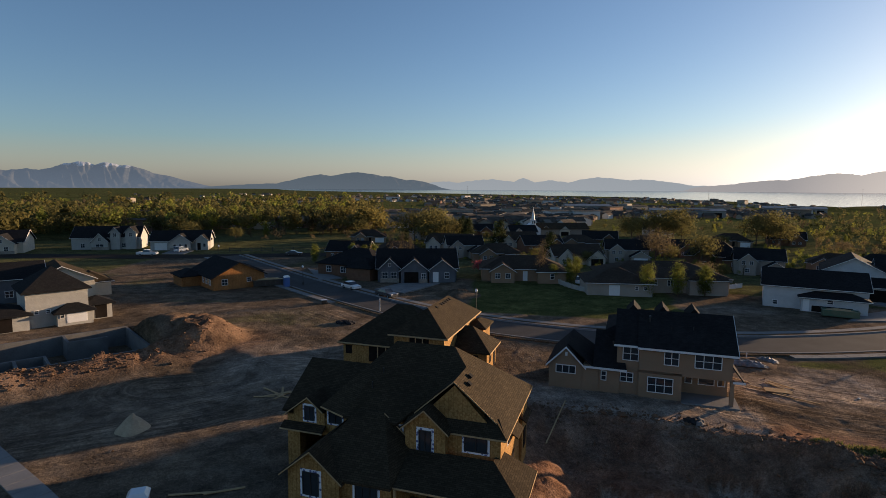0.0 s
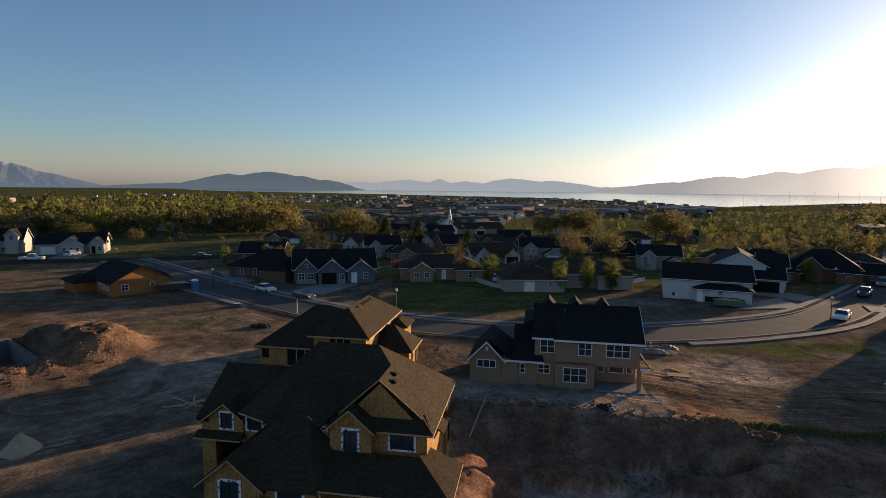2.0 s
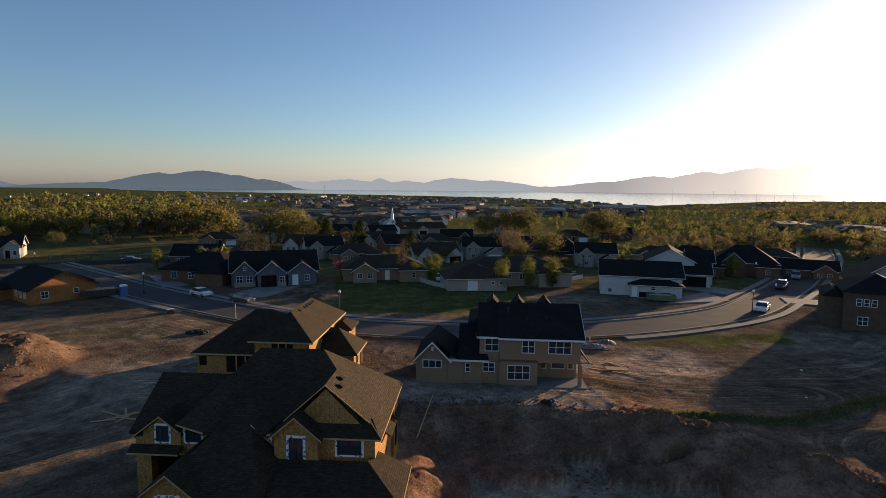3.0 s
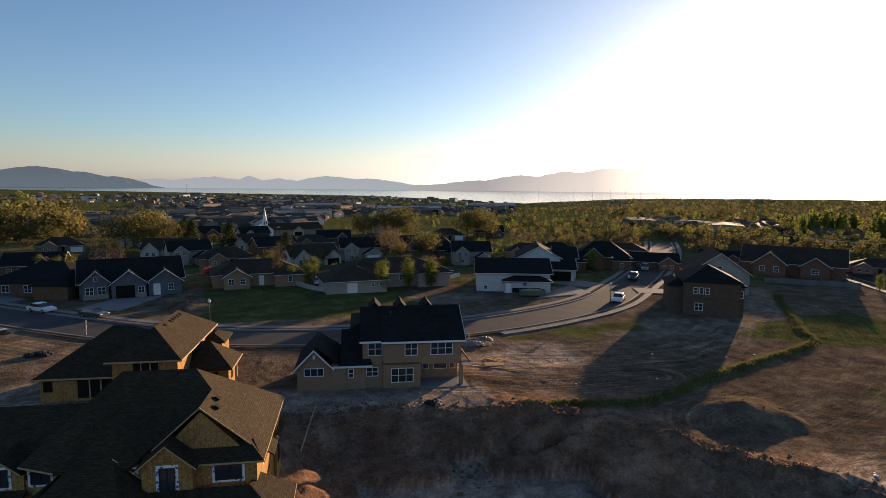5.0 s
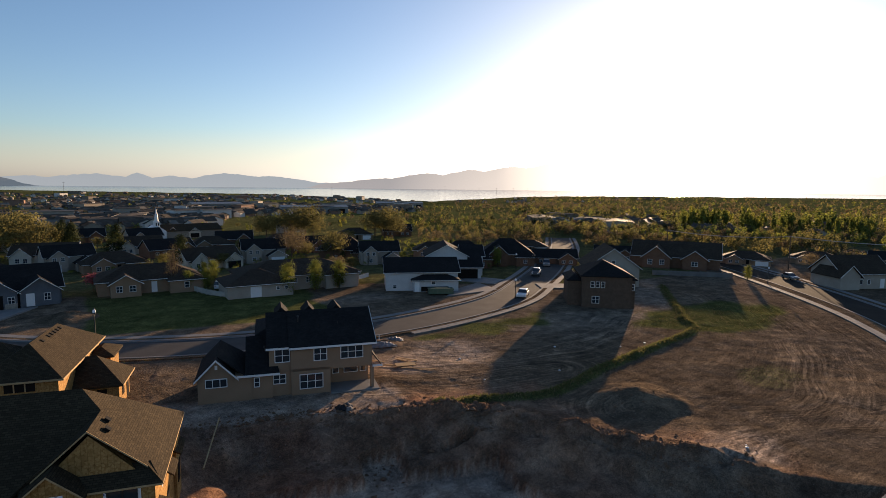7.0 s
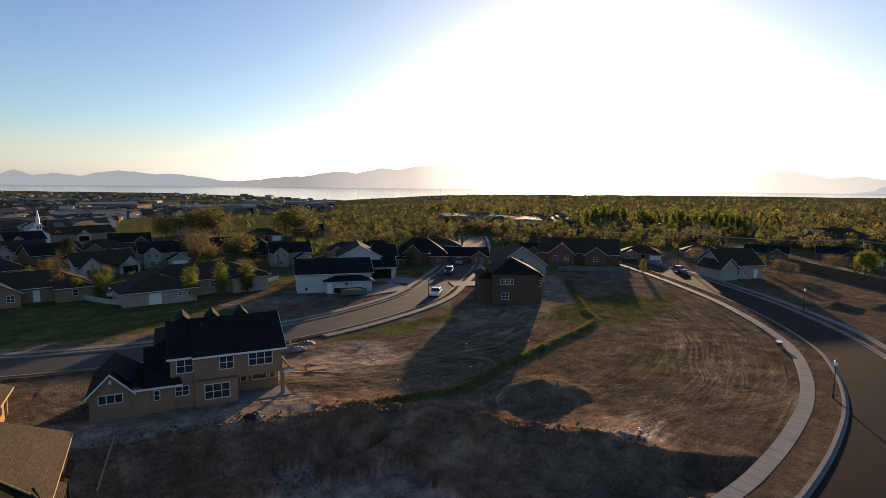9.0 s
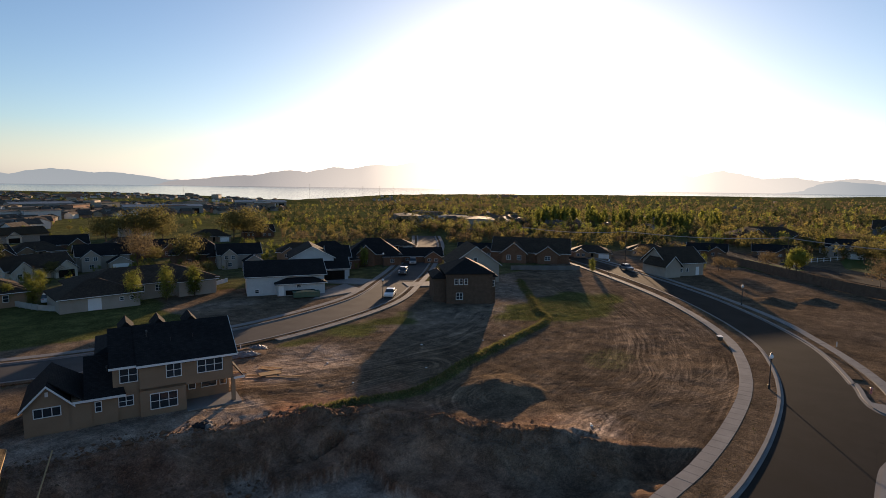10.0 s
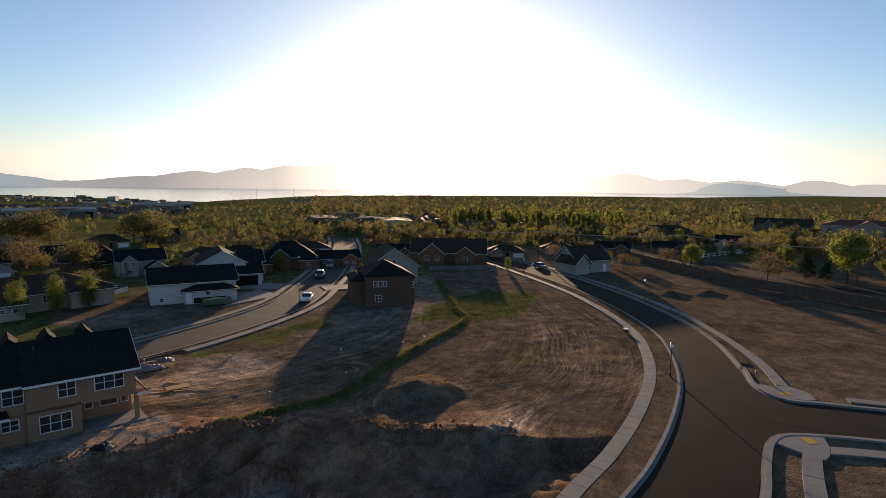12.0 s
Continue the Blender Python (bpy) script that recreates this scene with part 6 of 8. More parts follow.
def woods(name, label, leaf, seed, count, az0, az1, dep0, dep1, hmin, hmax, cards=26, broad=1.0):
    """Far trees, past counting: every one a trunkless crown of loose clumps."""
    rng = np.random.default_rng(seed)
    dep = rng.uniform(dep0, dep1, count)
    r = 20.5 / np.tan(np.radians(dep))
    az = np.radians(rng.uniform(az0, az1, count))
    x, y = r * np.sin(az), r * np.cos(az)
    keep = np.array([free_spot(a, b) for a, b in zip(x, y)])
    keep &= ~((np.degrees(az) > -42) & (np.degrees(az) < -5) & (r < 205))
    thin = np.array([noise.noise((a * 0.006, b * 0.006, seed)) for a, b in zip(x, y)]) > -0.05
    keep &= thin | ((np.degrees(az) > 40) & (rng.uniform(0, 1, count) < 0.3))
    keep &= ~((np.degrees(az) > -6) & (np.degrees(az) < 30) & (r < 520) & (rng.uniform(0, 1, count) < 0.55))
    bright = (np.degrees(az) > 36) & (np.degrees(az) < 80)
    keep &= r < 0.93 * np.array([shore_r(math.degrees(a)) for a in az])
    keep &= ~((np.degrees(az) > 42) & (np.degrees(az) < 76) & (r < 185))
    x, y = x[keep], y[keep]
    n = len(x)
    azk = np.degrees(np.arctan2(x, y))
    h = rng.uniform(hmin, hmax, n) * np.where(bright[keep], 0.95, 1.0) * np.where((azk > -6) & (azk < 44), 0.62, 1.0)
    wide = rng.uniform(0.28, 0.5, n) * broad
    far_off = np.hypot(x, y)
    tone = rng.normal(0, 0.2, n).clip(-0.45, 0.45)
    v, tones = [], []
    for pick, k, size in ((far_off < 330, cards * 8, 0.036), ((far_off >= 330) & (far_off < 700), cards * 2, 0.07), (far_off >= 700, max(14, cards // 2), 0.13)):
        xs, ys, hs, ws = x[pick], y[pick], h[pick], wide[pick]
        n = len(xs)
        lobes = rng.normal(0, 1, (n, 9, 3)) * np.array([0.25, 0.25, 0.2])
        which = rng.integers(0, 9, (n, k))
        out = rng.normal(0, 1, (n, k, 3))
        out /= np.linalg.norm(out, axis=2, keepdims=True)
        c = np.take_along_axis(lobes, which[..., None].repeat(3, 2), 1) + out * rng.uniform(0.12, 0.24, (n, k, 1))
        c = c * np.stack([2 * ws * hs, 2 * ws * hs, hs], -1)[:, None] * np.array([0.8, 0.8, 0.75])
        c[..., 2] = np.abs(c[..., 2] + 0.52 * hs[:, None])
        c[..., 0] += xs[:, None]
        c[..., 1] += ys[:, None]
        c = c.reshape(-1, 3)
        s = np.repeat(hs * size, k)[:, None] * rng.uniform(0.6, 1.4, (n * k, 1))
        lie = out.reshape(-1, 3) + rng.normal(0, 0.35, (n * k, 3)) + np.array([0, 0, 0.25])
        a = np.cross(lie, rng.normal(0, 1, (n * k, 3)))
        a /= np.linalg.norm(a, axis=1, keepdims=True)
        b = np.cross(lie, a)
        b /= np.linalg.norm(b, axis=1, keepdims=True)
        v.append(np.stack([c - a * s, c + b * s * 0.8, c + a * s, c - b * s * 0.8], 1).reshape(-1, 3))
        tones.append(np.repeat(tone[pick], 4 * k))
    v = np.concatenate(v)
    faces = np.arange(len(v)).reshape(-1, 4).tolist()
    ob = raw_mesh(name, v, faces, leaf)
    ob.data.attributes.new("tone", "FLOAT", "POINT").data.foreach_set("value", np.concatenate(tones))
    return tagged(ob, label, "trees", kind="stuff")


woods("far_woods", "far trees in fresh green leaf across the plain", "leaf_green", 11, 2100, -48, 104, 0.85, 5.5, 4, 9)
woods("far_woods", "far trees in yellow-green leaf across the plain", "leaf_spring", 12, 1700, -48, 104, 0.85, 5.0, 4, 8)
woods("far_woods", "far dark trees among the houses", "leaf_dark", 13, 1500, -48, 104, 0.8, 4.5, 4, 9)
woods("far_woods", "far rusty thickets not yet in leaf", "leaf_rust", 14, 1500, -48, 104, 1.0, 5.5, 3, 7)
woods("far_woods", "thick wood in olive spring leaf", "leaf_green", 15, 430, -48, -4, 1.2, 4.9, 8, 15, 60, 1.35)
woods("far_woods", "thick wood with yellow-green crowns", "leaf_spring", 16, 240, -48, -9, 1.3, 4.8, 8, 14, 60, 1.3)
woods("far_woods", "broad rusty crowns in the thick wood", "leaf_rust", 23, 240, -48, -8, 1.6, 5.2, 6, 11, 60, 1.2)
woods("far_woods", "low trees in the evening glare, in young leaf", "leaf_green", 18, 1500, 34, 84, 1.0, 6.0, 3.5, 7, 26)
woods("far_woods", "olive low trees in the evening glare", "leaf_green", 19, 850, 34, 104, 1.0, 5.5, 3, 7, 26)
woods("far_woods", "bare rusty thickets in the evening glare", "leaf_rust", 20, 1600, 34, 100, 1.2, 5.8, 3, 6, 26)
woods("far_woods", "small garden trees between the houses", "leaf_spring", 22, 1000, -6, 44, 5.6, 8.4, 2.2, 4.5, 30)
woods("far_woods", "scattered bare thickets on the far plain", "leaf_rust", 24, 1300, 38, 104, 0.75, 2.2, 4, 8, 24)
woods("far_woods", "row of tall poplars against the light", "leaf_spring", 17, 420, 60, 77, 3.3, 4.0, 10, 14, 30, 0.32)


# ---- the town on the plain ----
def far_town():
    rng = np.random.default_rng(21)
    walls, wf, roofs, rf = [], [], [], []
    n = 0
    while n < 2300:
        dep = rng.uniform(0.85, 4.2)
        az = rng.normal(12, 22)
        if not -30 < az < 100:
            continue
        r = 20.5 / math.tan(radians(dep))
        x, y, _ = polar(az, r)
        if r > 0.9 * shore_r(az) or not free_spot(x, y, 6) or noise.noise((x * 0.005, y * 0.005, 9)) < (-0.15 if az < 35 else 0.15):
            continue
        n += 1
        w, d, h, rise = rng.uniform(7, 12), rng.uniform(6, 8), rng.uniform(2.4, 3.8), rng.uniform(1.3, 2.4)
        if r > 330:
            w, d, h, rise = w * 0.68, d * 0.68, h * 0.72, rise * 0.72
        if rng.uniform() < 0.02:
            w, d, h, rise = w * 2.6, d * 1.8, 5.5, 0.3
        a = radians(rng.choice([0, 90, 45, 20]) + rng.normal(0, 8))
        ca, sa = math.cos(a), math.sin(a)
        at = lambda u, v, z: (x + u * ca - v * sa, y + u * sa + v * ca, z)
        b = len(walls)
        walls += [at(u, v, z) for z in (-0.2, h) for u, v in ((-w / 2, -d / 2), (w / 2, -d / 2), (w / 2, d / 2), (-w / 2, d / 2))] + [at(-w / 2, 0, h + rise), at(w / 2, 0, h + rise)]
        wf += [(b, b + 1, b + 5, b + 4), (b + 1, b + 2, b + 6, b + 9, b + 5), (b + 2, b + 3, b + 7, b + 6), (b + 3, b, b + 4, b + 8, b + 7)]
        b, o = len(roofs), 0.5
        roofs += [at(-w / 2 - o, -d / 2 - o, h - 0.15), at(w / 2 + o, -d / 2 - o, h - 0.15), at(w / 2 + o, 0, h + rise + 0.1), at(-w / 2 - o, 0, h + rise + 0.1), at(w / 2 + o, d / 2 + o, h - 0.15), at(-w / 2 - o, d / 2 + o, h - 0.15)]
        rf += [(b, b + 1, b + 2, b + 3), (b + 3, b + 2, b + 4, b + 5)]
    tagged(raw_mesh("far_houses", walls, wf, "town_wall"), "pale walls of the far town on the plain", "houses", kind="stuff")
    tagged(raw_mesh("far_roofs", roofs, rf, "town_roof"), "dark and grey roofs of the far town", "roofs", kind="stuff")


def island_mix(name, *cols, rough=0.8):
    n = Nodes(name)
    rnd = n.node("NewGeometry").outputs["Random Per Island"]
    col = n.ramp(rnd, *[(i / len(cols), c) for i, c in enumerate(cols)])
    ramp = n.tree.nodes["Color Ramp"] if "Color Ramp" in n.tree.nodes else n.tree.nodes["ColorRamp"]
    ramp.color_ramp.interpolation = "CONSTANT"
    col = n.mix(0.3, col, n.ramp(n.noise(0.6), (0.3, (0.04, 0.036, 0.03)), (0.7, (0.22, 0.19, 0.16))))
    return n.set(col, rough)


M["town_wall"] = island_mix("town_wall", (0.35, 0.3, 0.24), (0.4, 0.36, 0.3), (0.24, 0.2, 0.16), (0.75, 0.73, 0.7), (0.3, 0.17, 0.12))
M["town_roof"] = island_mix("town_roof", (0.05, 0.042, 0.036), (0.08, 0.062, 0.047), (0.06, 0.05, 0.04), (0.1, 0.077, 0.058), (0.2, 0.18, 0.15))
far_town()

# nearer houses of the town: five kinds, built once and repeated
KINDS = [
    block_house(pose(*polar(3.2, 152)[:2], 0, 0, 0, 4), "low tan house with brown hipped roof", 17, 11, 3.0, "stucco_tan", "shingle_grey", 0.5, "x", True,
                wings=[(2, 7.5, -2.5, 4, 2.9, 0.65, "y", False), (11, 17, -2, 4, 2.9, 0.5, "x", True)], openings=row("front", -2.5, 0.9, 1.2, 1.3, 3.6, 5.8) + [("front", -2, 14, 0.1, 4.2, 2.1, "garage"), ("front", 0, 9.3, 0.1, 1, 2.1, "dark")], group="town houses"),
    block_house(pose(*polar(16.5, 158)[:2], 0, 0, 0, -12), "two-storey taupe house with white gables", 14, 10, 4.8, "stucco_grey", "shingle_black", 0.6, "x", False,
                wings=[(1, 6, -2, 5, 4.6, 0.8, "y", False), (8, 14, -4, 3, 2.8, 0.6, "y", False)], openings=row("front", -2, 3.2, 1.1, 1.2, 2.4, 4.6) + [("front", -4, 11, 0.1, 4.4, 2.1, "garage")] + row("front", -2, 0.8, 1.3, 1.3, 3.5), group="town houses"),
    block_house(pose(*polar(8.5, 176)[:2], 0, 0, 0, 12), "brown brick house with dark gabled roof", 16, 10, 3.2, "brick_brown", "shingle_black", 0.65, "x", False,
                wings=[(9, 15, -2.5, 5, 3.1, 0.8, "y", False)], openings=row("front", -2.5, 0.9, 1.3, 1.3, 10.6, 13.2) + row("front", 0, 0.9, 1.2, 1.2, 2.5, 5), group="town houses"),
    block_house(pose(*polar(-1.8, 178)[:2], 0, 0, 0, -16), "cream sided house with two peaked gables", 18, 11, 3.4, "siding_cream", "shingle_grey", 0.6, "x", False,
                wings=[(1, 6.5, -2, 5, 3.2, 0.9, "y", False), (11.5, 17.5, -3, 5, 3.0, 0.75, "y", False)], openings=row("front", -2, 0.9, 1.2, 1.4, 2.8, 4.9) + [("front", -3, 14.5, 0.1, 4.4, 2.2, "dark_garage")], group="town houses"),
    block_house(pose(*polar(40.5, 150)[:2], 0, 0, 0, -40), "dark stone house with steep black roof", 18, 13, 4.2, "brick_brown", "shingle_black", 0.7, "x", True,
                wings=[(3, 9, -2.5, 6, 4.4, 0.9, "y", False), (12, 18, -2, 5, 3.4, 0.6, "x", True)], openings=row("front", -2.5, 1, 1.4, 1.4, 6) + row("front", -2, 1, 1.2, 1.3, 15), group="town houses"),
]
TOWN = ((0, -6.5, 158, 20), (2, -12, 158, -8), (1, 0.5, 160, 8), (3, 5.8, 188, 6), (0, 12.0, 190, -5), (3, 11.5, 148, 8), (1, 7.0, 210, 10), (2, 14.2, 205, -14), (0, 18.5, 196, -20), (2, 21.0, 178, -10), (4, 23.8, 158, -25),
        (1, 28.0, 150, -24), (0, 33.5, 165, -35), (4, 36.2, 143, -30), (2, 46.0, 155, -42), (0, 43.5, 185, -40), (2, 52.0, 172, -58), (2, 58.0, 182, -62), (0, 63.5, 178, -66), (0, 69.0, 190, -70), (2, 74.5, 200, -78), (2, 80, 208, -80),
        (1, 85.5, 222, -84), (0, 88.0, 240, -88), (3, 93.5, 262, -92), (1, -3.5, 215, 0), (0, -9.5, 205, 5), (2, 2.2, 232, 0), (3, 9.8, 240, 5), (0, 26, 220, -20), (2, 30.5, 235, -25), (1, 20, 246, -14))
for k, az, r, turn in TOWN:
    x, y, _ = polar(az, r)
    built = copy_thing(KINDS[k], pose(x, y, 0, 0, 0, turn))
    built.scale = (0.75, 0.75, 0.62 if 42 < az < 82 else 0.78)


for k in KINDS:
    k.scale = (0.8, 0.8, 0.8)
for az, r, s in ((21.2, 224, 1.15), (22.6, 228, 1.25), (23.4, 222, 0.9), (29.6, 226, 1.1), (30.6, 230, 1.2), (31.5, 224, 0.85)):
    plant(4, *polar(az, r)[:2], s, 40 * r)
for k in range(14):
    x, y, _ = polar(random.uniform(-3, 9), random.uniform(185, 262))
    plant(2 if k % 3 else 4, x, y, random.uniform(0.8, 1.2), random.uniform(0, 360))
M["roof_metal"] = mottled("roof_metal", (0.09, 0.09, 0.09), (0.14, 0.14, 0.135), 0.4, 0.5, 0.1, 0.01, 6)
M["wall_metal"] = mottled("wall_metal", (0.2, 0.19, 0.17), (0.3, 0.28, 0.25), 0.4, 0.7, 0.1, 0.01, 6)
for az, r, w, turn in ((20.5, 430, 50, -15), (30.0, 540, 45, -25), (12.5, 500, 40, 0)):
    x, y, _ = polar(az, r)
    block_house(pose(x, y, 0, 0, 0, turn), "long low warehouse with pale metal roof on the plain", w, 20, 5.0, "wall_metal", "roof_metal", 0.12, "x", False, openings=[("front", 0, w * f, 0.1, 5, 3.4, "dark_garage") for f in (0.15, 0.35, 0.55, 0.75, 0.9)], trims=False, group="warehouses")


def make_church():
    h = thing("church", pose(*polar(9.15, 236)[:2], 0, 0, 0, 10), "brick church with long brown roof and white steeple", "church")
    bm = bmesh.new()
    gable_wall(bm, 0, 34, 0, 13, -0.3, 4.2, 0.45, "x")
    part("wall", bm, "stone", h)
    bm = bmesh.new()
    gable_roof(bm, 0, 34, 0, 13, 4.2, 0.45, "x", 0.6)
    part("roof", bm, "shingle_brown", h, "", True)
    bm = bmesh.new()
    gable_wall(bm, -4, 4, -3, 6, -0.3, 4.5, 0.7, "y")
    part("front", bm, "trim", h)
    bm = bmesh.new()
    box(bm, -1.1, 1.1, -2.4, -0.2, 5, 9.2)
    for z, s in ((9.2, 1.3), (6.6, 1.25)):
        box(bm, -s, s, -1.3 - s, -1.3 + s, z, z + 0.25)
    part("tower", bm, "trim", h, "white steeple tower")
    bm = bmesh.new()
    tube(bm, [(0, -1.3, 9.4), (0, -1.3, 11.2), (0, -1.3, 11.2), (0, -1.3, 16.2)], [0.9, 0.8, 0.85, 0.04], 8)
    part("spire", bm, "trim", h)
    for k in (-0.5, 0.5):
        door(h, "front", -2.41, k, 7.2, 0.5, 1.5, "opening_shade", "louvre")
    return h


make_church().scale = (0.75, 0.75, 0.75)


def make_apartments():
    h = block_house(pose(306, -19, 0, 0, 0, -92), "long pale apartment block with low red roof", 52, 15, 7.4, "stucco_pink", "roof_red", 0.32, "x", True,
                    wings=[(12, 22, -3, 8, 7.2, 0.5, "y", False)], openings=[q for z in (1.0, 4.4) for q in row("front", 0, z, 1.6, 1.6, 3, 8, 26, 31, 36, 41, 46)] + [q for z in (1.0, 4.4) for q in row("front", -3, z, 1.8, 1.6, 14.5, 19.5)])
    return h


M["roof_red"] = shingles("roof_red", (0.16, 0.06, 0.04), (0.24, 0.10, 0.07))
M["stucco_pink"] = mottled("stucco_pink", (0.33, 0.23, 0.18), (0.42, 0.3, 0.24), 0.3, 0.9)
make_apartments()
block_house(pose(238, 47, 0, 0, 0, -54), "broad brick house with brown roof beyond the board fence", 26, 13, 4.2, "brick_brown", "shingle_grey", 0.5, "x", True,
            wings=[(2, 9, -3, 6, 4.4, 0.8, "y", False), (18, 24, -2, 6, 3.4, 0.6, "y", False)], openings=row("front", -3, 1, 1.6, 1.6, 5.5) + row("front", 0, 1, 1.4, 1.3, 11, 14, 16.5) + row("front", -2, 1, 1.4, 1.3, 21))
block_house(pose(312, 8, 0, 0, 0, -90), "blue-grey house with white gables beyond the lawns", 24, 12, 5.6, "siding_grey", "shingle_grey", 0.6, "x", False,
            wings=[(3, 9, -3, 6, 5.8, 0.85, "y", False), (14, 20, -3, 6, 5.0, 0.8, "y", False)], openings=row("front", -3, 3.4, 1.6, 1.5, 6, 17) + row("front", -3, 0.9, 1.6, 1.5, 6, 17) + row("front", 0, 1.0, 1.4, 1.4, 11.5))
block_house(pose(231, 19, 0, 0, 0, -70), "small pale garden shed beside the lawn", 6, 4, 2.3, "siding_dimmed", "shingle_grey", 0.4, "x", True, openings=[("front", 0, 3, 0.1, 1.4, 1.9, "dark")], trims=False)
M["turf"] = mottled("turf", (0.04, 0.06, 0.016), (0.075, 0.1, 0.026), 0.08, 0.95, 0.3, 0.05, 3)
for pts in ([(262, 30), (270, -34), (296, -30), (292, 32)], [(190, 10), (178, -2), (196, -18), (226, -6), (222, 14)], [(176, 36), (166, 27), (178, 18), (196, 38)]):
    ramp_pad("lawn", pts, 0.06, "turf", "mown green lawn beyond the board fence")


# ---- street furniture ----
def make_lamp(x, y, s=1.0):
    t = thing("street_lamp", pose(x, y, 0.1), "black post-top street lamp with pale globe", "street lamp", "street lamps")
    bm = bmesh.new()
    tube(bm, [(0, 0, -0.3), (0, 0, 0.5), (0, 0, 0.55), (0, 0, 3.35)], [0.14, 0.12, 0.07, 0.05], 10)
    part("post", bm, "black_metal", t)
    bm = bmesh.new()
    tube(bm, [(0, 0, 3.32), (0, 0, 3.42), (0, 0, 3.46)], [0.07, 0.16, 0.14], 10)
    part("collar", bm, "black_metal", t)
    bm = bmesh.new()
    tube(bm, [(0, 0, 3.46), (0, 0, 3.6), (0, 0, 3.8), (0, 0, 3.98)], [0.14, 0.22, 0.19, 0.05], 12)
    part("globe", bm, "globe", t, "pale frosted globe")
    bm = bmesh.new()
    tube(bm, [(0, 0, 3.97), (0, 0, 4.03), (0, 0, 4.15)], [0.16, 0.12, 0.01], 10)
    part("cap", bm, "black_metal", t)
    return t


LAMP = make_lamp(66.9, 9.1)
for x, y in ((72.3, 74.8), (114.1, 21.2), (132, 54.9), (5.4, 87.9), (-29, 113.4), (101, 104), (152, 1.5), (-62, 152)):
    copy_thing(LAMP, pose(x, y, 0.1))


def paint(name, col):
    n = Nodes(name)
    n.bsdf.inputs["Coat Weight"].default_value = 0.6
    dust = n.noise(1.5, 5)
    return n.set(n.mix(n.math("MULTIPLY", dust, 0.25), col, (0.3, 0.26, 0.2)), 0.3)


for key, col in (("car_white", (0.75, 0.75, 0.75)), ("car_dark", (0.03, 0.035, 0.045)), ("car_grey", (0.2, 0.2, 0.2)), ("bin_green", (0.03, 0.10, 0.06)), ("bin_black", (0.02, 0.02, 0.02)), ("toilet_blue", (0.03, 0.14, 0.42)), ("toilet_roof", (0.7, 0.72, 0.75)), ("pink_wrap", (0.55, 0.16, 0.16))):
    M[key] = paint(key, col)
M["head_lamp"] = clear("head_lamp", (0.5, 0.5, 0.5), 0.1)


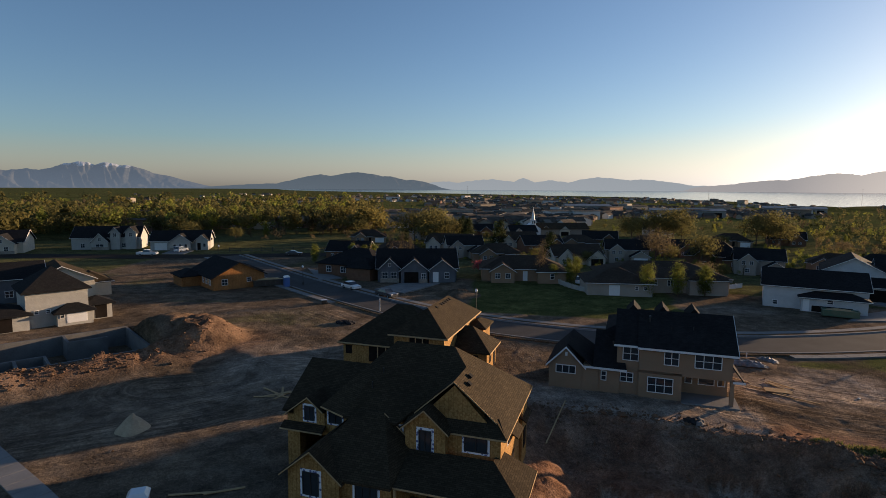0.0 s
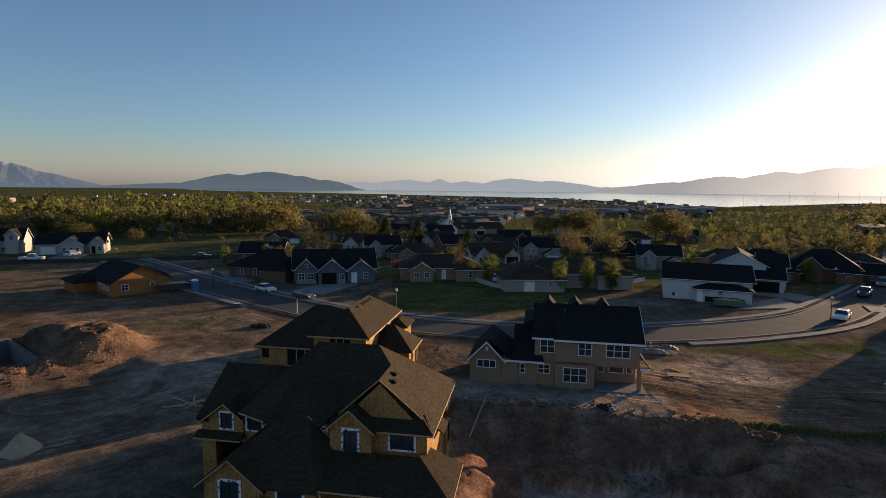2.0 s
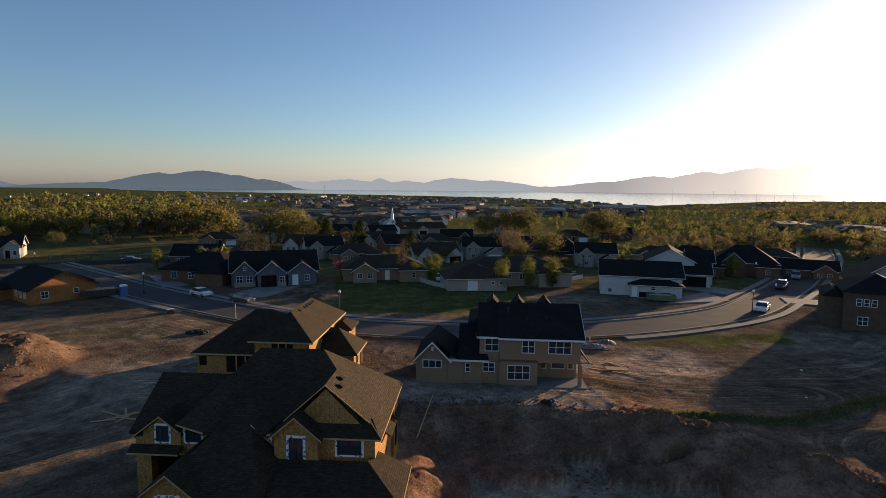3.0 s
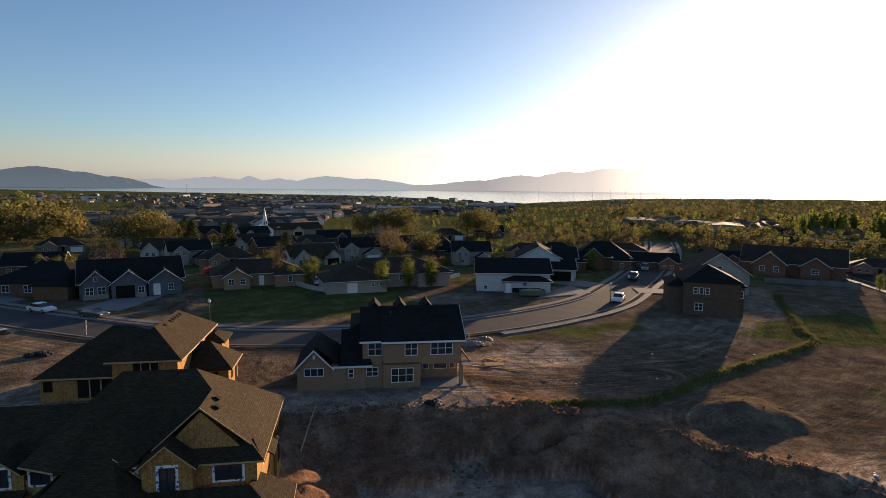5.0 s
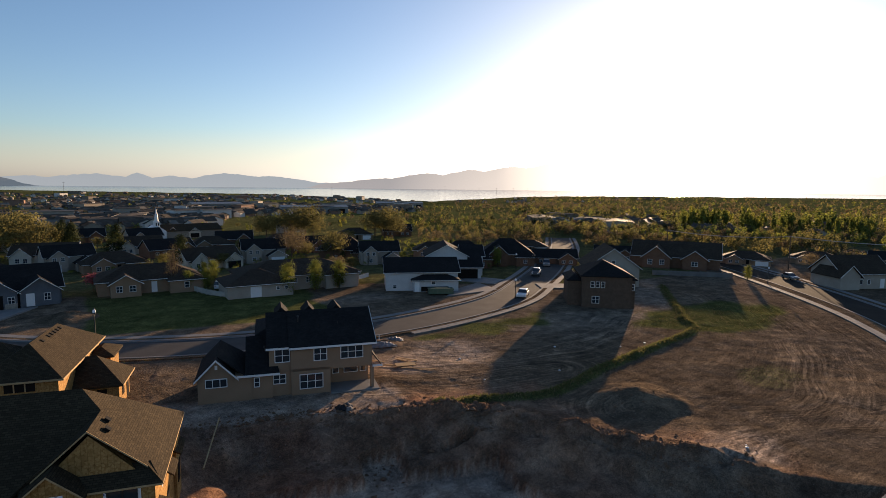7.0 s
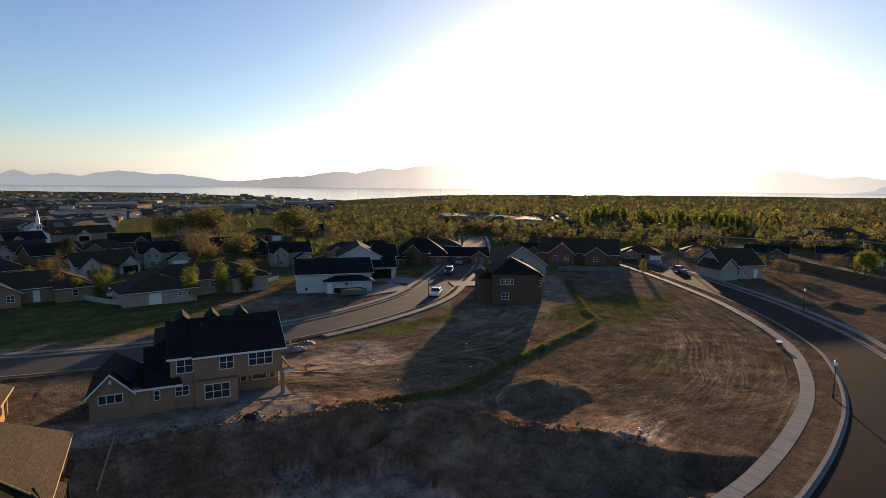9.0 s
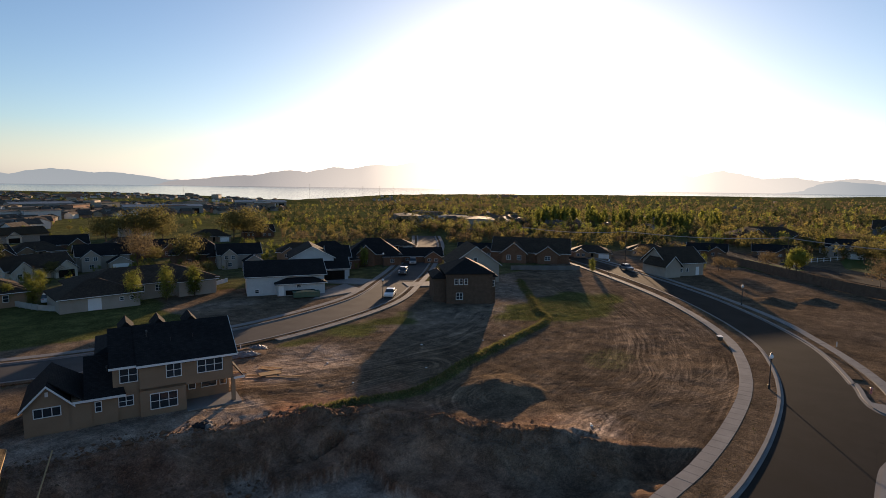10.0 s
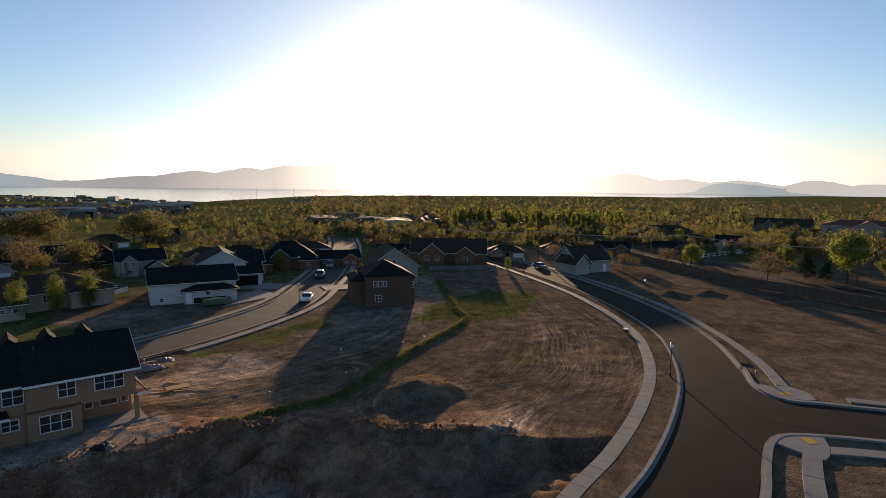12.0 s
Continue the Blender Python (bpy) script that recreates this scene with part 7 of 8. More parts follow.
def make_car(m, body_mat, label, kind="car"):
    """A car: shaped body, glass house, four wheels with rims, lamps."""
    t = thing("car", m, label, "car", "parked cars")
    L, W = (4.7, 1.85)
    if kind == "suv":
        prof = [(-L / 2, 0.35), (L / 2, 0.35), (L / 2, 0.85), (L / 2 - 0.25, 1.0), (0.95, 1.1), (-L / 2, 1.1)]
        cab = [(-L / 2 + 0.05, 1.08), (0.95, 1.08), (0.3, 1.7), (-L / 2 + 0.3, 1.72)]
    elif kind == "truck":
        L = 5.6
        prof = [(-L / 2, 0.45), (L / 2, 0.45), (L / 2, 0.95), (L / 2 - 0.2, 1.1), (1.1, 1.15), (-L / 2, 1.15)]
        cab = [(-0.9, 1.13), (1.2, 1.13), (0.7, 1.8), (-0.75, 1.82)]
    else:
        prof = [(-L / 2, 0.3), (L / 2, 0.3), (L / 2, 0.7), (L / 2 - 0.2, 0.8), (0.9, 0.93), (-1.5, 0.95), (-L / 2, 0.9)]
        cab = [(-1.7, 0.92), (1.0, 0.92), (0.35, 1.42), (-1.0, 1.44)]
    bm = bmesh.new()
    solid(bm, [(x, -W / 2, z) for x, z in prof], [(x, W / 2, z) for x, z in prof])
    bmesh.ops.recalc_face_normals(bm, faces=bm.faces)
    bmesh.ops.bevel(bm, geom=list(bm.edges), offset=0.07, segments=2, affect="EDGES", clamp_overlap=True)
    part("body", bm, body_mat, t)
    bm = bmesh.new()
    solid(bm, [(x, -W / 2 + 0.06 + 0.12 * (z > 1.3), z) for x, z in cab], [(x, W / 2 - 0.06 - 0.12 * (z > 1.3), z) for x, z in cab])
    bmesh.ops.recalc_face_normals(bm, faces=bm.faces)
    part("glass_house", bm, "glass", t, "dark windows")
    bm = bmesh.new()
    (x2, z2), (x3, z3) = cab[2], cab[3]
    solid(bm, [(x3, -W / 2 + 0.15, z3 - 0.03), (x2, -W / 2 + 0.15, z2 - 0.03), (x2, W / 2 - 0.15, z2 - 0.03), (x3, W / 2 - 0.15, z3 - 0.03)], [(x3 + 0.08, -W / 2 + 0.22, z3 + 0.05), (x2 - 0.08, -W / 2 + 0.22, z2 + 0.05), (x2 - 0.08, W / 2 - 0.22, z2 + 0.05), (x3 + 0.08, W / 2 - 0.22, z3 + 0.05)])
    part("roof", bm, body_mat, t)
    for sx in (-L * 0.29, L * 0.31):
        for sy in (-1, 1):
            bm = bmesh.new()
            tube(bm, [(sx, sy * (W / 2 - 0.2), 0.33), (sx, sy * (W / 2 + 0.02), 0.33)], [0.33, 0.33], 16)
            wh = part("wheel", bm, "rubber", t)
            bm = bmesh.new()
            tube(bm, [(sx, sy * (W / 2 + 0.0), 0.33), (sx, sy * (W / 2 + 0.035), 0.33)], [0.2, 0.17], 12)
            part("rim", bm, "car_grey", wh)
    for sx in (-L / 2 + 0.02, L / 2 - 0.02):
        for sy in (-0.65, 0.65):
            bm = bmesh.new()
            box(bm, sx - 0.05, sx + 0.05, sy - 0.18, sy + 0.18, 0.68 if kind == "car" else 0.82, 0.8 if kind == "car" else 0.98)
            part("head_lamp" if sx > 0 else "tail_lamp", bm, "head_lamp" if sx > 0 else "pink_wrap", t)
    return t


on_road = lambda line, k: math.degrees(math.atan2(*(line[k + 1] - line[k])[::-1]))
make_car(pose(-18.3, 109.0, 0.06, 0, 0, -48), "car_white", "white saloon car parked at the kerb")
make_car(pose(-10.4, 101.2, 0.06, 0, 0, -46), "car_dark", "dark blue car parked across the road")
make_car(pose(75.4, 75.9, 0.06, 0, 0, 216), "car_white", "white saloon car parked at the kerb of the curving road")
make_car(pose(96.9, 92.8, 0.06, 0, 0, 218), "car_dark", "dark pickup parked at the kerb", "truck")
make_car(pose(111.2, 102.7, 0.06, 0, 0, 222), "car_grey", "grey van on the far road", "suv")
make_car(pose(121, 112.5, 0.06, 0, 0, 40), "car_dark", "dark car on the far road")
make_car(pose(-85.5, 158.8, 0.06, 0, 0, 2), "car_white", "white pickup truck on the cross road", "truck")
make_car(pose(-80.5, 169.0, 0.06, 0, 0, 80), "car_white", "white car in a driveway", "suv")
make_car(pose(144.5, 55.2, 0.06, 0, 0, 232), "car_grey", "pale car parked by the second road")
make_car(pose(148.2, 47.8, 0.06, 0, 0, 140), "car_dark", "dark car in front of the small grey house")
make_car(pose(29.5, 116.6, 0.06, 0, 0, 70), "car_white", "white car in a drive behind young trees", "suv")
make_car(pose(-44.0, 162.2, 0.06, 0, 0, 8), "car_dark", "dark car on the cross road")


def slab_thing(name, pts, z, material, label, category="driveway", joints=0):
    bm = bmesh.new()
    solid(bm, [(*p, -0.3) for p in pts], [(*p, z) for p in pts])
    return tagged(part(name, bm, material), label, category, kind="structure")


slab_thing("driveway", [(-13.5, 108.2), (-9.2, 105.6), (-4.2, 115.4), (-9.0, 115.3)], 0.16, "concrete", "broad concrete driveway before the grey house")
slab_thing("driveway", [(-9.1, 105.5), (-7.4, 104.4), (-0.6, 115.6), (-4.1, 115.4)], 0.164, "concrete", "concrete driveway before the grey house")
slab_thing("driveway", [(-33.5, 136), (-28.5, 130.5), (-22.5, 121.5), (-26.8, 118.6)][::-1], 0.16, "concrete", "pale concrete driveway beside the dark house")
slab_thing("driveway", [(63, 84.2), (76, 83.8), (78, 92.5), (69.5, 89.2)], 0.16, "concrete", "wide concrete driveway of the white house")
slab_thing("driveway", [(80, 89.0), (86, 92.5), (82.5, 99.5), (76, 97.5)], 0.16, "concrete", "concrete driveway of the far white house")
slab_thing("driveway", [(85, 80.0), (93, 74.5), (97, 78.0), (88, 84.5)], 0.16, "concrete", "concrete driveway between the road and the brown house")
slab_thing("driveway", [(-83.5, 163.0), (-77, 163.2), (-78, 172.0), (-85, 171.8)], 0.16, "concrete", "concrete driveway of the low white house")


def make_skip(m, material, label):
    """A waste container: sloped ends, ribs down its sides, and a heap inside."""
    t = thing("dumpster", m, label, "dumpster")
    bm = bmesh.new()
    l, w, h = 3.3, 1.15, 1.4
    outer = [(-l, -w, 0.15), (l, -w, 0.15), (l, w, 0.15), (-l, w, 0.15)]
    top = [(-l, -w, h), (l, -w, h), (l, w, h), (-l, w, h)]
    solid(bm, outer, [(x * 0.985, y * 0.97, h - 0.25) for x, y, _ in top])
    part("bin", bm, material, t)
    for side in (-1, 1):
        bm = bmesh.new()
        box(bm, -l, l, side * w - 0.05, side * w + 0.05, h - 0.28, h)
        part("rim", bm, material, t)
        for k in range(7):
            bm = bmesh.new()
            x = -l + 0.3 + k * (2 * l - 0.6) / 6
            box(bm, x - 0.05, x + 0.05, side * w - 0.06, side * w + 0.06, 0.2, h - 0.25)
            part("rib", bm, material, t)
    for x in (-l, l):
        bm = bmesh.new()
        box(bm, x - 0.05, x + 0.05, -w, w, h - 0.3, h)
        part("rim", bm, material, t)
    bm = bmesh.new()
    bmesh.ops.create_icosphere(bm, subdivisions=3, radius=1.0)
    for v in bm.verts:
        q = noise.noise(v.co * 2.5)
        v.co = Vector((v.co.x * 2.7, v.co.y * 0.85, h - 0.3 + max(0, v.co.z) * 0.5)) + v.co * 0.25 * q
    part("rubbish", bm, "raw_wood", t, "heap of timber offcuts")
    return t


make_skip(pose(-35.6, 112.2, 0, 0, 0, 28), "bin_black", "black waste container heaped with rubbish beside the road")
make_skip(pose(63.5, 86.8, 0.1, 0, 0, -29) @ Matrix.Diagonal((0.75, 0.75, 0.8, 1.0)), "bin_green", "green waste container before the white house")


def make_toilet(m, body, label):
    t = thing("portable_toilet", m, label, "portable toilet")
    bm = bmesh.new()
    box(bm, -0.55, 0.55, -0.55, 0.55, 0.1, 2.05)
    bmesh.ops.bevel(bm, geom=list(bm.edges), offset=0.06, segments=2, affect="EDGES")
    part("cabin", bm, body, t)
    bm = bmesh.new()
    box(bm, -0.4, 0.4, -0.58, -0.55, 0.2, 1.95)
    part("door", bm, body, t)
    bm = bmesh.new()
    solid(bm, [(-0.62, -0.62, 2.03), (0.62, -0.62, 2.03), (0.62, 0.62, 2.03), (-0.62, 0.62, 2.03)], [(-0.4, -0.4, 2.3), (0.4, -0.4, 2.3), (0.4, 0.4, 2.3), (-0.4, 0.4, 2.3)])
    part("roof", bm, "toilet_roof", t, "white roof")
    bm = bmesh.new()
    box(bm, -0.6, 0.6, -0.6, 0.6, 0, 0.12)
    part("skid", bm, "black_metal", t)
    return t


make_toilet(pose(-31.6, 110.6, 0, 0, 0, 30), "toilet_blue", "blue portable toilet beside the pavement")
make_toilet(pose(-18.0, 31.0, 0, 0, 0, 20), "pink_wrap", "red portable toilet with white roof on bare earth")


# ---- the open cellar on the far lot ----
def make_cellar():
    c = thing("foundation", pose(-46.5, 66.5, 0, 0, 0, 42), "poured concrete cellar walls standing in an open pit", "foundation")
    for x0, x1, y0, y1, z in ((-8.5, 8.3, -6.6, -6.3, 0.25), (-8.5, -8.2, -6.3, 7.0, 0.25), (-8.2, 8.3, 6.7, 7.0, 0.35), (8.0, 8.3, -6.3, 6.7, 0.25), (-2.5, -2.2, -6.3, -1.5, 0.1), (-8.2, -2.5, -1.8, -1.5, 0.1), (0.5, 0.8, 2.5, 6.7, 0.3), (0.8, 5.0, 2.5, 2.8, 0.3), (-5.4, -5.1, -6.3, -1.8, 0.1), (-18, -8.5, 1.2, 1.5, 0.2), (-18, -8.5, -3.6, -3.3, 0.0)):
        bm = bmesh.new()
        box(bm, x0, x1, y0, y1, -2.6, z)
        part("wall", bm, "old_concrete", c)
    for k in range(7):
        bm = bmesh.new()
        box(bm, -6 + 2 * k, -5.86 + 2 * k, -6.74, -6.6, -2.4, 0.1)
        part("brace", bm, "raw_wood", c)
    return c


make_cellar()


# ---- heaps, clods and site litter ----
def make_heap(name, label, x, y, r, h, material, seed, category="heap"):
    bm = bmesh.new()
    n, rings = 40, 14
    grid = []
    for i in range(rings + 1):
        f = i / rings
        ringv = []
        for k in range(n):
            a = k * math.tau / n
            rr = r * f * (1 + 0.18 * noise.noise((math.cos(a) * 1.3, math.sin(a) * 1.3, seed)))
            px, py = rr * math.cos(a), rr * math.sin(a)
            z = h * (1 - f) ** 0.85 + h * (0.16 * noise.noise((px * 1.6, py * 1.6, seed + 2)) + 0.14 * noise.noise((px * 4, py * 4, seed))) * (1.1 - f)
            ringv.append(bm.verts.new((px, py, z - 0.12 * f)))
        grid.append(ringv)
    for a, b in zip(grid, grid[1:]):
        for k in range(n):
            bm.faces.new((a[k], b[k], b[(k + 1) % n], a[(k + 1) % n]))
    ob = part(name, bm, material)
    ob.location = (x, y, ground_z(x, y))
    for f in ob.data.polygons:
        f.use_smooth = True
    return tagged(ob, label, category)


M["clod"] = mottled("clod", (0.11, 0.065, 0.04), (0.2, 0.122, 0.076), 1.0, 0.95, 0.5, 0.03, 10)
M["sand"] = mottled("sand", (0.34, 0.26, 0.17), (0.5, 0.39, 0.26), 1.2, 0.95, 0.6, 0.04, 8)
make_heap("sand_mound", "small pile of pale sand on bare earth", -25.9, 44.4, 1.45, 1.35, "sand", 3.0)
make_heap("rubble_mound", "low heap of dark broken spoil beside the new house", 36.8, 63.2, 2.6, 0.55, "clod", 5.0)
def make_tarp(x, y, w, d, label, seed):
    """A crumpled plastic sheet thrown over rubble."""
    nx, ny = 26, 16
    verts, faces = [], []
    for j in range(ny + 1):
        for i in range(nx + 1):
            a, b = (i / nx - 0.5) * w, (j / ny - 0.5) * d
            edge = 1 + 0.25 * noise.noise((i * 0.3, j * 0.3, seed))
            lift = 0.42 * max(0.0, 1 - (2 * a / w) ** 2) * max(0.0, 1 - (2 * b / d) ** 2)
            crease = abs(noise.noise((a * 1.9, b * 1.9, seed + 4))) + 0.5 * abs(noise.noise((a * 4.5, b * 4.5, seed)))
            verts.append((a * edge, b * edge, 0.04 + lift + 0.3 * crease * (0.3 + lift)))
    for j in range(ny):
        for i in range(nx):
            k = j * (nx + 1) + i
            faces.append((k, k + 1, k + nx + 2, k + nx + 1))
    ob = raw_mesh("tarpaulin", verts, faces, "sheet_grey")
    ob.matrix_world = pose(x, y, ground_z(x, y) + 0.05, 0, 0, -20)
    return tagged(ob, label, "tarpaulin")


M["sheet_grey"] = mottled("sheet_grey", (0.04, 0.04, 0.042), (0.2, 0.2, 0.205), 1.6, 0.55, 0.2, 0.02, 7)
make_tarp(35.4, 62.4, 4.2, 2.0, "crumpled grey plastic sheet over rubble beside the tan house", 2.0)
make_tarp(38.2, 63.6, 2.6, 1.4, "crumpled grey plastic sheet over rubble beside the tan house", 5.0)
make_heap("soil_mound", "dark heap of topsoil on the green lot", 3.0, 103.5, 4.6, 1.1, "soil", 7.0)

make_heap("soil_mound", "low overgrown heap of earth on the bare lot", 123.5, 17.5, 4.6, 0.9, "soil", 11.0)
make_heap("soil_mound", "low overgrown heap of earth on the bare lot", 129.0, 10.8, 4.4, 0.8, "soil", 12.0)


def clods(name, label, material, seed, spots, category="clods"):
    """Broken lumps of earth strewn over the given stretches (x, y, spread, count, size)."""
    rng = np.random.default_rng(seed)
    verts, faces = [], []
    base = np.array([(1, 0, 0), (-1, 0, 0), (0, 1, 0), (0, -1, 0), (0, 0, 1), (0, 0, -1)], float)
    tri = [(0, 2, 4), (2, 1, 4), (1, 3, 4), (3, 0, 4), (2, 0, 5), (1, 2, 5), (3, 1, 5), (0, 3, 5)]
    for x, y, sp, count, size in spots:
        for _ in range(count):
            px, py = x + rng.normal(0, sp), y + rng.normal(0, sp)
            s = size * rng.lognormal(0, 0.5)
            v = base * rng.uniform(0.5, 1.2, (6, 1)) * s * np.array([1.2, 1.0, 0.75])
            a = rng.uniform(0, math.tau)
            v = v @ np.array([[math.cos(a), math.sin(a), 0], [-math.sin(a), math.cos(a), 0], [0, 0, 1]])
            b = len(verts)
            verts += [tuple(q) for q in v + np.array([px, py, ground_z(px, py) + 0.25 * s])]
            faces += [tuple(b + k for k in f) for f in tri]
    return tagged(raw_mesh(name, verts, faces, material), label, category, kind="stuff")


along = lambda line, a, b, n, sp, c, s: [(*line[int(a + (b - a) * k / n)], sp, c, s) for k in range(n)]
rim = smooth_line([(9.0, 49.2), (12.7, 48.9), (16.7, 47.7), (20.5, 46.1), (26, 43.2), (30.7, 39.9), (32.2, 35.5), (35.5, 32.6), (38.3, 24.8), (40.2, 20)], 1.0)
clods("clods", "broken lumps of earth along the pit's edge", "clod", 31, along(rim, 0, len(rim) - 1, 40, 0.9, 40, 0.085) + [(12 + 2 * k, 44 - 0.9 * k, 2.0, 60, 0.08) for k in range(9)])
clods("clods", "lumps of dug earth on the heaps", "clod", 32, [(-30.0 + 0.5 * k, 70.0 + 0.9 * k, 1.6, 30, 0.07) for k in range(-4, 5, 2)] + [(47.0, 31.0, 2.2, 40, 0.06), (39, 24.5, 2.0, 90, 0.08), (40, 18, 2, 80, 0.08)])
clods("clods", "rough lumps along the bank by the cellar", "clod", 33, [(-46.5 + p * 0.743 + 9.3 * 0.669, 66.5 + p * 0.669 - 9.3 * 0.743, 1.2, 110, 0.095) for p in range(-20, 13, 2)])
clods("clods", "scattered stones and lumps on the bare lots", "clod", 34, [(x, y, 6.0, 50, 0.035) for x, y in ((-25, 48), (-15, 52), (-30, 40), (-20, 60), (-12, 68), (-25, 80), (-18, 84), (35, 56), (42, 54), (30, 58), (50, 52), (40, 47), (12, 67), (10, 70), (38, 60))])


def plank(x, y, rz, l=2.6, w=0.2, t=0.05, tilt=0.0, label="loose timber plank on bare earth", z=0.0):
    bm = bmesh.new()
    box(bm, -l / 2, l / 2, -w / 2, w / 2, 0, t)
    ob = part("plank", bm, "raw_wood")
    ob.matrix_world = pose(x, y, ground_z(x, y) + 0.06 + z, 0, tilt, rz)
    return tagged(ob, label, "plank", "loose planks")


for x, y, rz, l in ((-16.3, 52.2, 30, 3.0), (-15.2, 51.6, -25, 2.6), (-14.4, 52.6, 12, 2.4), (-16.8, 53.0, -40, 3.2), (-15.8, 52.9, -75, 2.4), (-15.5, 52.0, 60, 2.2), (-17.2, 51.6, 5, 2.0), (33.0, 54.2, -50, 3.4), (34.4, 52.0, -42, 4.0), (34.6, 55.0, -70, 3.2), (35.2, 55.6, -60, 2.8), (31.6, 57.6, -58, 3.0), (-16.5, 34.6, 8, 3.0), (-14.5, 35.0, 20, 2.6)):
    plank(x, y, rz, l)
bm = bmesh.new()
box(bm, -1.2, 1.2, -0.6, 0.6, 0, 0.03)
sheet = tagged(part("board_sheet", bm, "raw_wood"), "sheet of board lying on bare earth", "board")
sheet.matrix_world = pose(33.9, 54.0, ground_z(33.9, 54.0) + 0.1, 0, 0, -20)
bm = bmesh.new()
tube(bm, [(11.5, 49.8, 0.55), (8.5, 43.1, -0.4)], [0.06, 0.06], 6)
tagged(part("pole", bm, "raw_wood"), "long timber pole leaning into the pit", "pole")


def make_scrap(x, y, w, label):
    """A crumpled scrap of paper or plastic."""
    bm = bmesh.new()
    bmesh.ops.create_icosphere(bm, subdivisions=2, radius=w)
    for v in bm.verts:
        v.co *= 1 + 0.5 * noise.noise(v.co * 9 / w * 0.2 + Vector((x, y, 0)))
        v.co.z = v.co.z * 0.45 + 0.3 * w
    ob = part("litter", bm, "trim")
    ob.matrix_world = pose(x, y, ground_z(x, y))
    return tagged(ob, label, "litter", "litter")


for x, y, w in ((44.6, 19.6, 0.16), (45.1, 19.9, 0.1), (41.0, 52.5, 0.14), (54.5, 49.0, 0.16), (47.5, 42.0, 0.13), (62.0, 44.0, 0.12), (66.5, 43.3, 0.15), (38.2, 44.6, 0.12)):
    make_scrap(x, y, w, "crumpled white scrap of litter on bare earth")
M["sack"] = mottled("sack", (0.02, 0.02, 0.022), (0.045, 0.044, 0.045), 3.0, 0.75, 0.3, 0.02, 9)


def make_bags(x, y, second="trim"):
    t = thing("rubbish_bags", pose(x, y, ground_z(x, y)), "crumpled black and white rubbish bags at the pit's edge", "rubbish")
    for k, (dx, dy, s, mat) in enumerate(((0, 0, 0.5, "sack"), (0.5, 0.25, 0.42, second), (0.25, -0.35, 0.38, second), (-0.4, 0.3, 0.4, "sack"))):
        bm = bmesh.new()
        bmesh.ops.create_icosphere(bm, subdivisions=3, radius=s)
        for v in bm.verts:
            v.co *= 1 + 0.35 * noise.noise(v.co * 4 + Vector((k, 0, 0)))
            v.co.z = max(v.co.z * 0.8, -0.15 * s) + 0.15 * s
            v.co += Vector((dx, dy, 0))
        part("bag", bm, mat, t)
    return t


make_bags(22.0, 46.3, "old_concrete"), make_bags(-15.3, 81.0, "sack"), make_bags(-13.9, 80.6, "sack"), make_bags(-14.6, 81.4, "sack")


def make_site_box(x, y):
    t = thing("utility_box", pose(x, y, 0.15, 0, 0, 30), "small dark utility box on the pavement's edge", "utility box")
    bm = bmesh.new()
    box(bm, -0.45, 0.45, -0.3, 0.3, 0, 0.55)
    bmesh.ops.bevel(bm, geom=list(bm.edges), offset=0.04, segments=1, affect="EDGES")
    part("case", bm, "bin_black", t)
    bm = bmesh.new()
    box(bm, -0.5, 0.5, -0.35, 0.35, 0.55, 0.62)
    part("lid", bm, "trim", t)
    return t


make_site_box(84.7, 18.2), make_site_box(-20.6, 94.5)


def make_hydrant(x, y):
    t = thing("hydrant", pose(x, y, 0.15), "dark fire hydrant on the verge", "hydrant")
    bm = bmesh.new()
    tube(bm, [(0, 0, 0), (0, 0, 0.5), (0, 0, 0.6), (0, 0, 0.72)], [0.11, 0.11, 0.15, 0.04], 10)
    part("barrel", bm, "pink_wrap", t)
    bm = bmesh.new()
    tube(bm, [(-0.2, 0, 0.42), (0.2, 0, 0.42)], [0.06, 0.06], 8)
    part("outlet", bm, "black_metal", t)
    return t


make_hydrant(72.6, 0.4)
for x, y, z, label in ((-10.3, 89.2, 2.2, "thin sign post by the pavement"), (92.9, 4.9, 0.7, "short white marker post"), (36.5, 64.6, 0.8, "short marker post at the pavement's end")):
    t = thing("marker_post", pose(x, y, 0), label, "post")
    bm = bmesh.new()
    box(bm, -0.05, 0.05, -0.05, 0.05, -0.2, z)
    part("post", bm, "trim", t)


# ---- fences ----
def make_fence(pts, h, material, label, post=2.4, rail=True, board=0.0):
    """A fence: posts, and panels of boards between them."""
    line = smooth_line(pts, post)
    t = thing("fence", pose(0, 0, 0), label, "fence")
    boards = bmesh.new()
    for a, b in zip(line, line[1:]):
        d = b - a
        l, ang = float(np.linalg.norm(d)), math.degrees(math.atan2(d[1], d[0]))
        m = pose(a[0], a[1], 0, 0, 0, ang)
        bm = bmesh.new()
        box(bm, -0.07, 0.07, -0.07, 0.07, -0.3, h + 0.1, m)
        part("post", bm, material, t)
        if board:
            x = 0.1
            while x < l - 0.1:
                box(boards, x, x + board - 0.015, -0.02, 0.02, 0.05, h + random.uniform(-0.03, 0.02), m)
                x += board
        if rail:
            for z in (0.35, h - 0.25):
                bm = bmesh.new()
                box(bm, 0, l, 0.02, 0.06, z, z + 0.09, m)
                part("rail", bm, material, t)
    if boards.faces:
        tagged(part("board_run", boards, material, t), kind="stuff")
    else:
        boards.free()
    return t


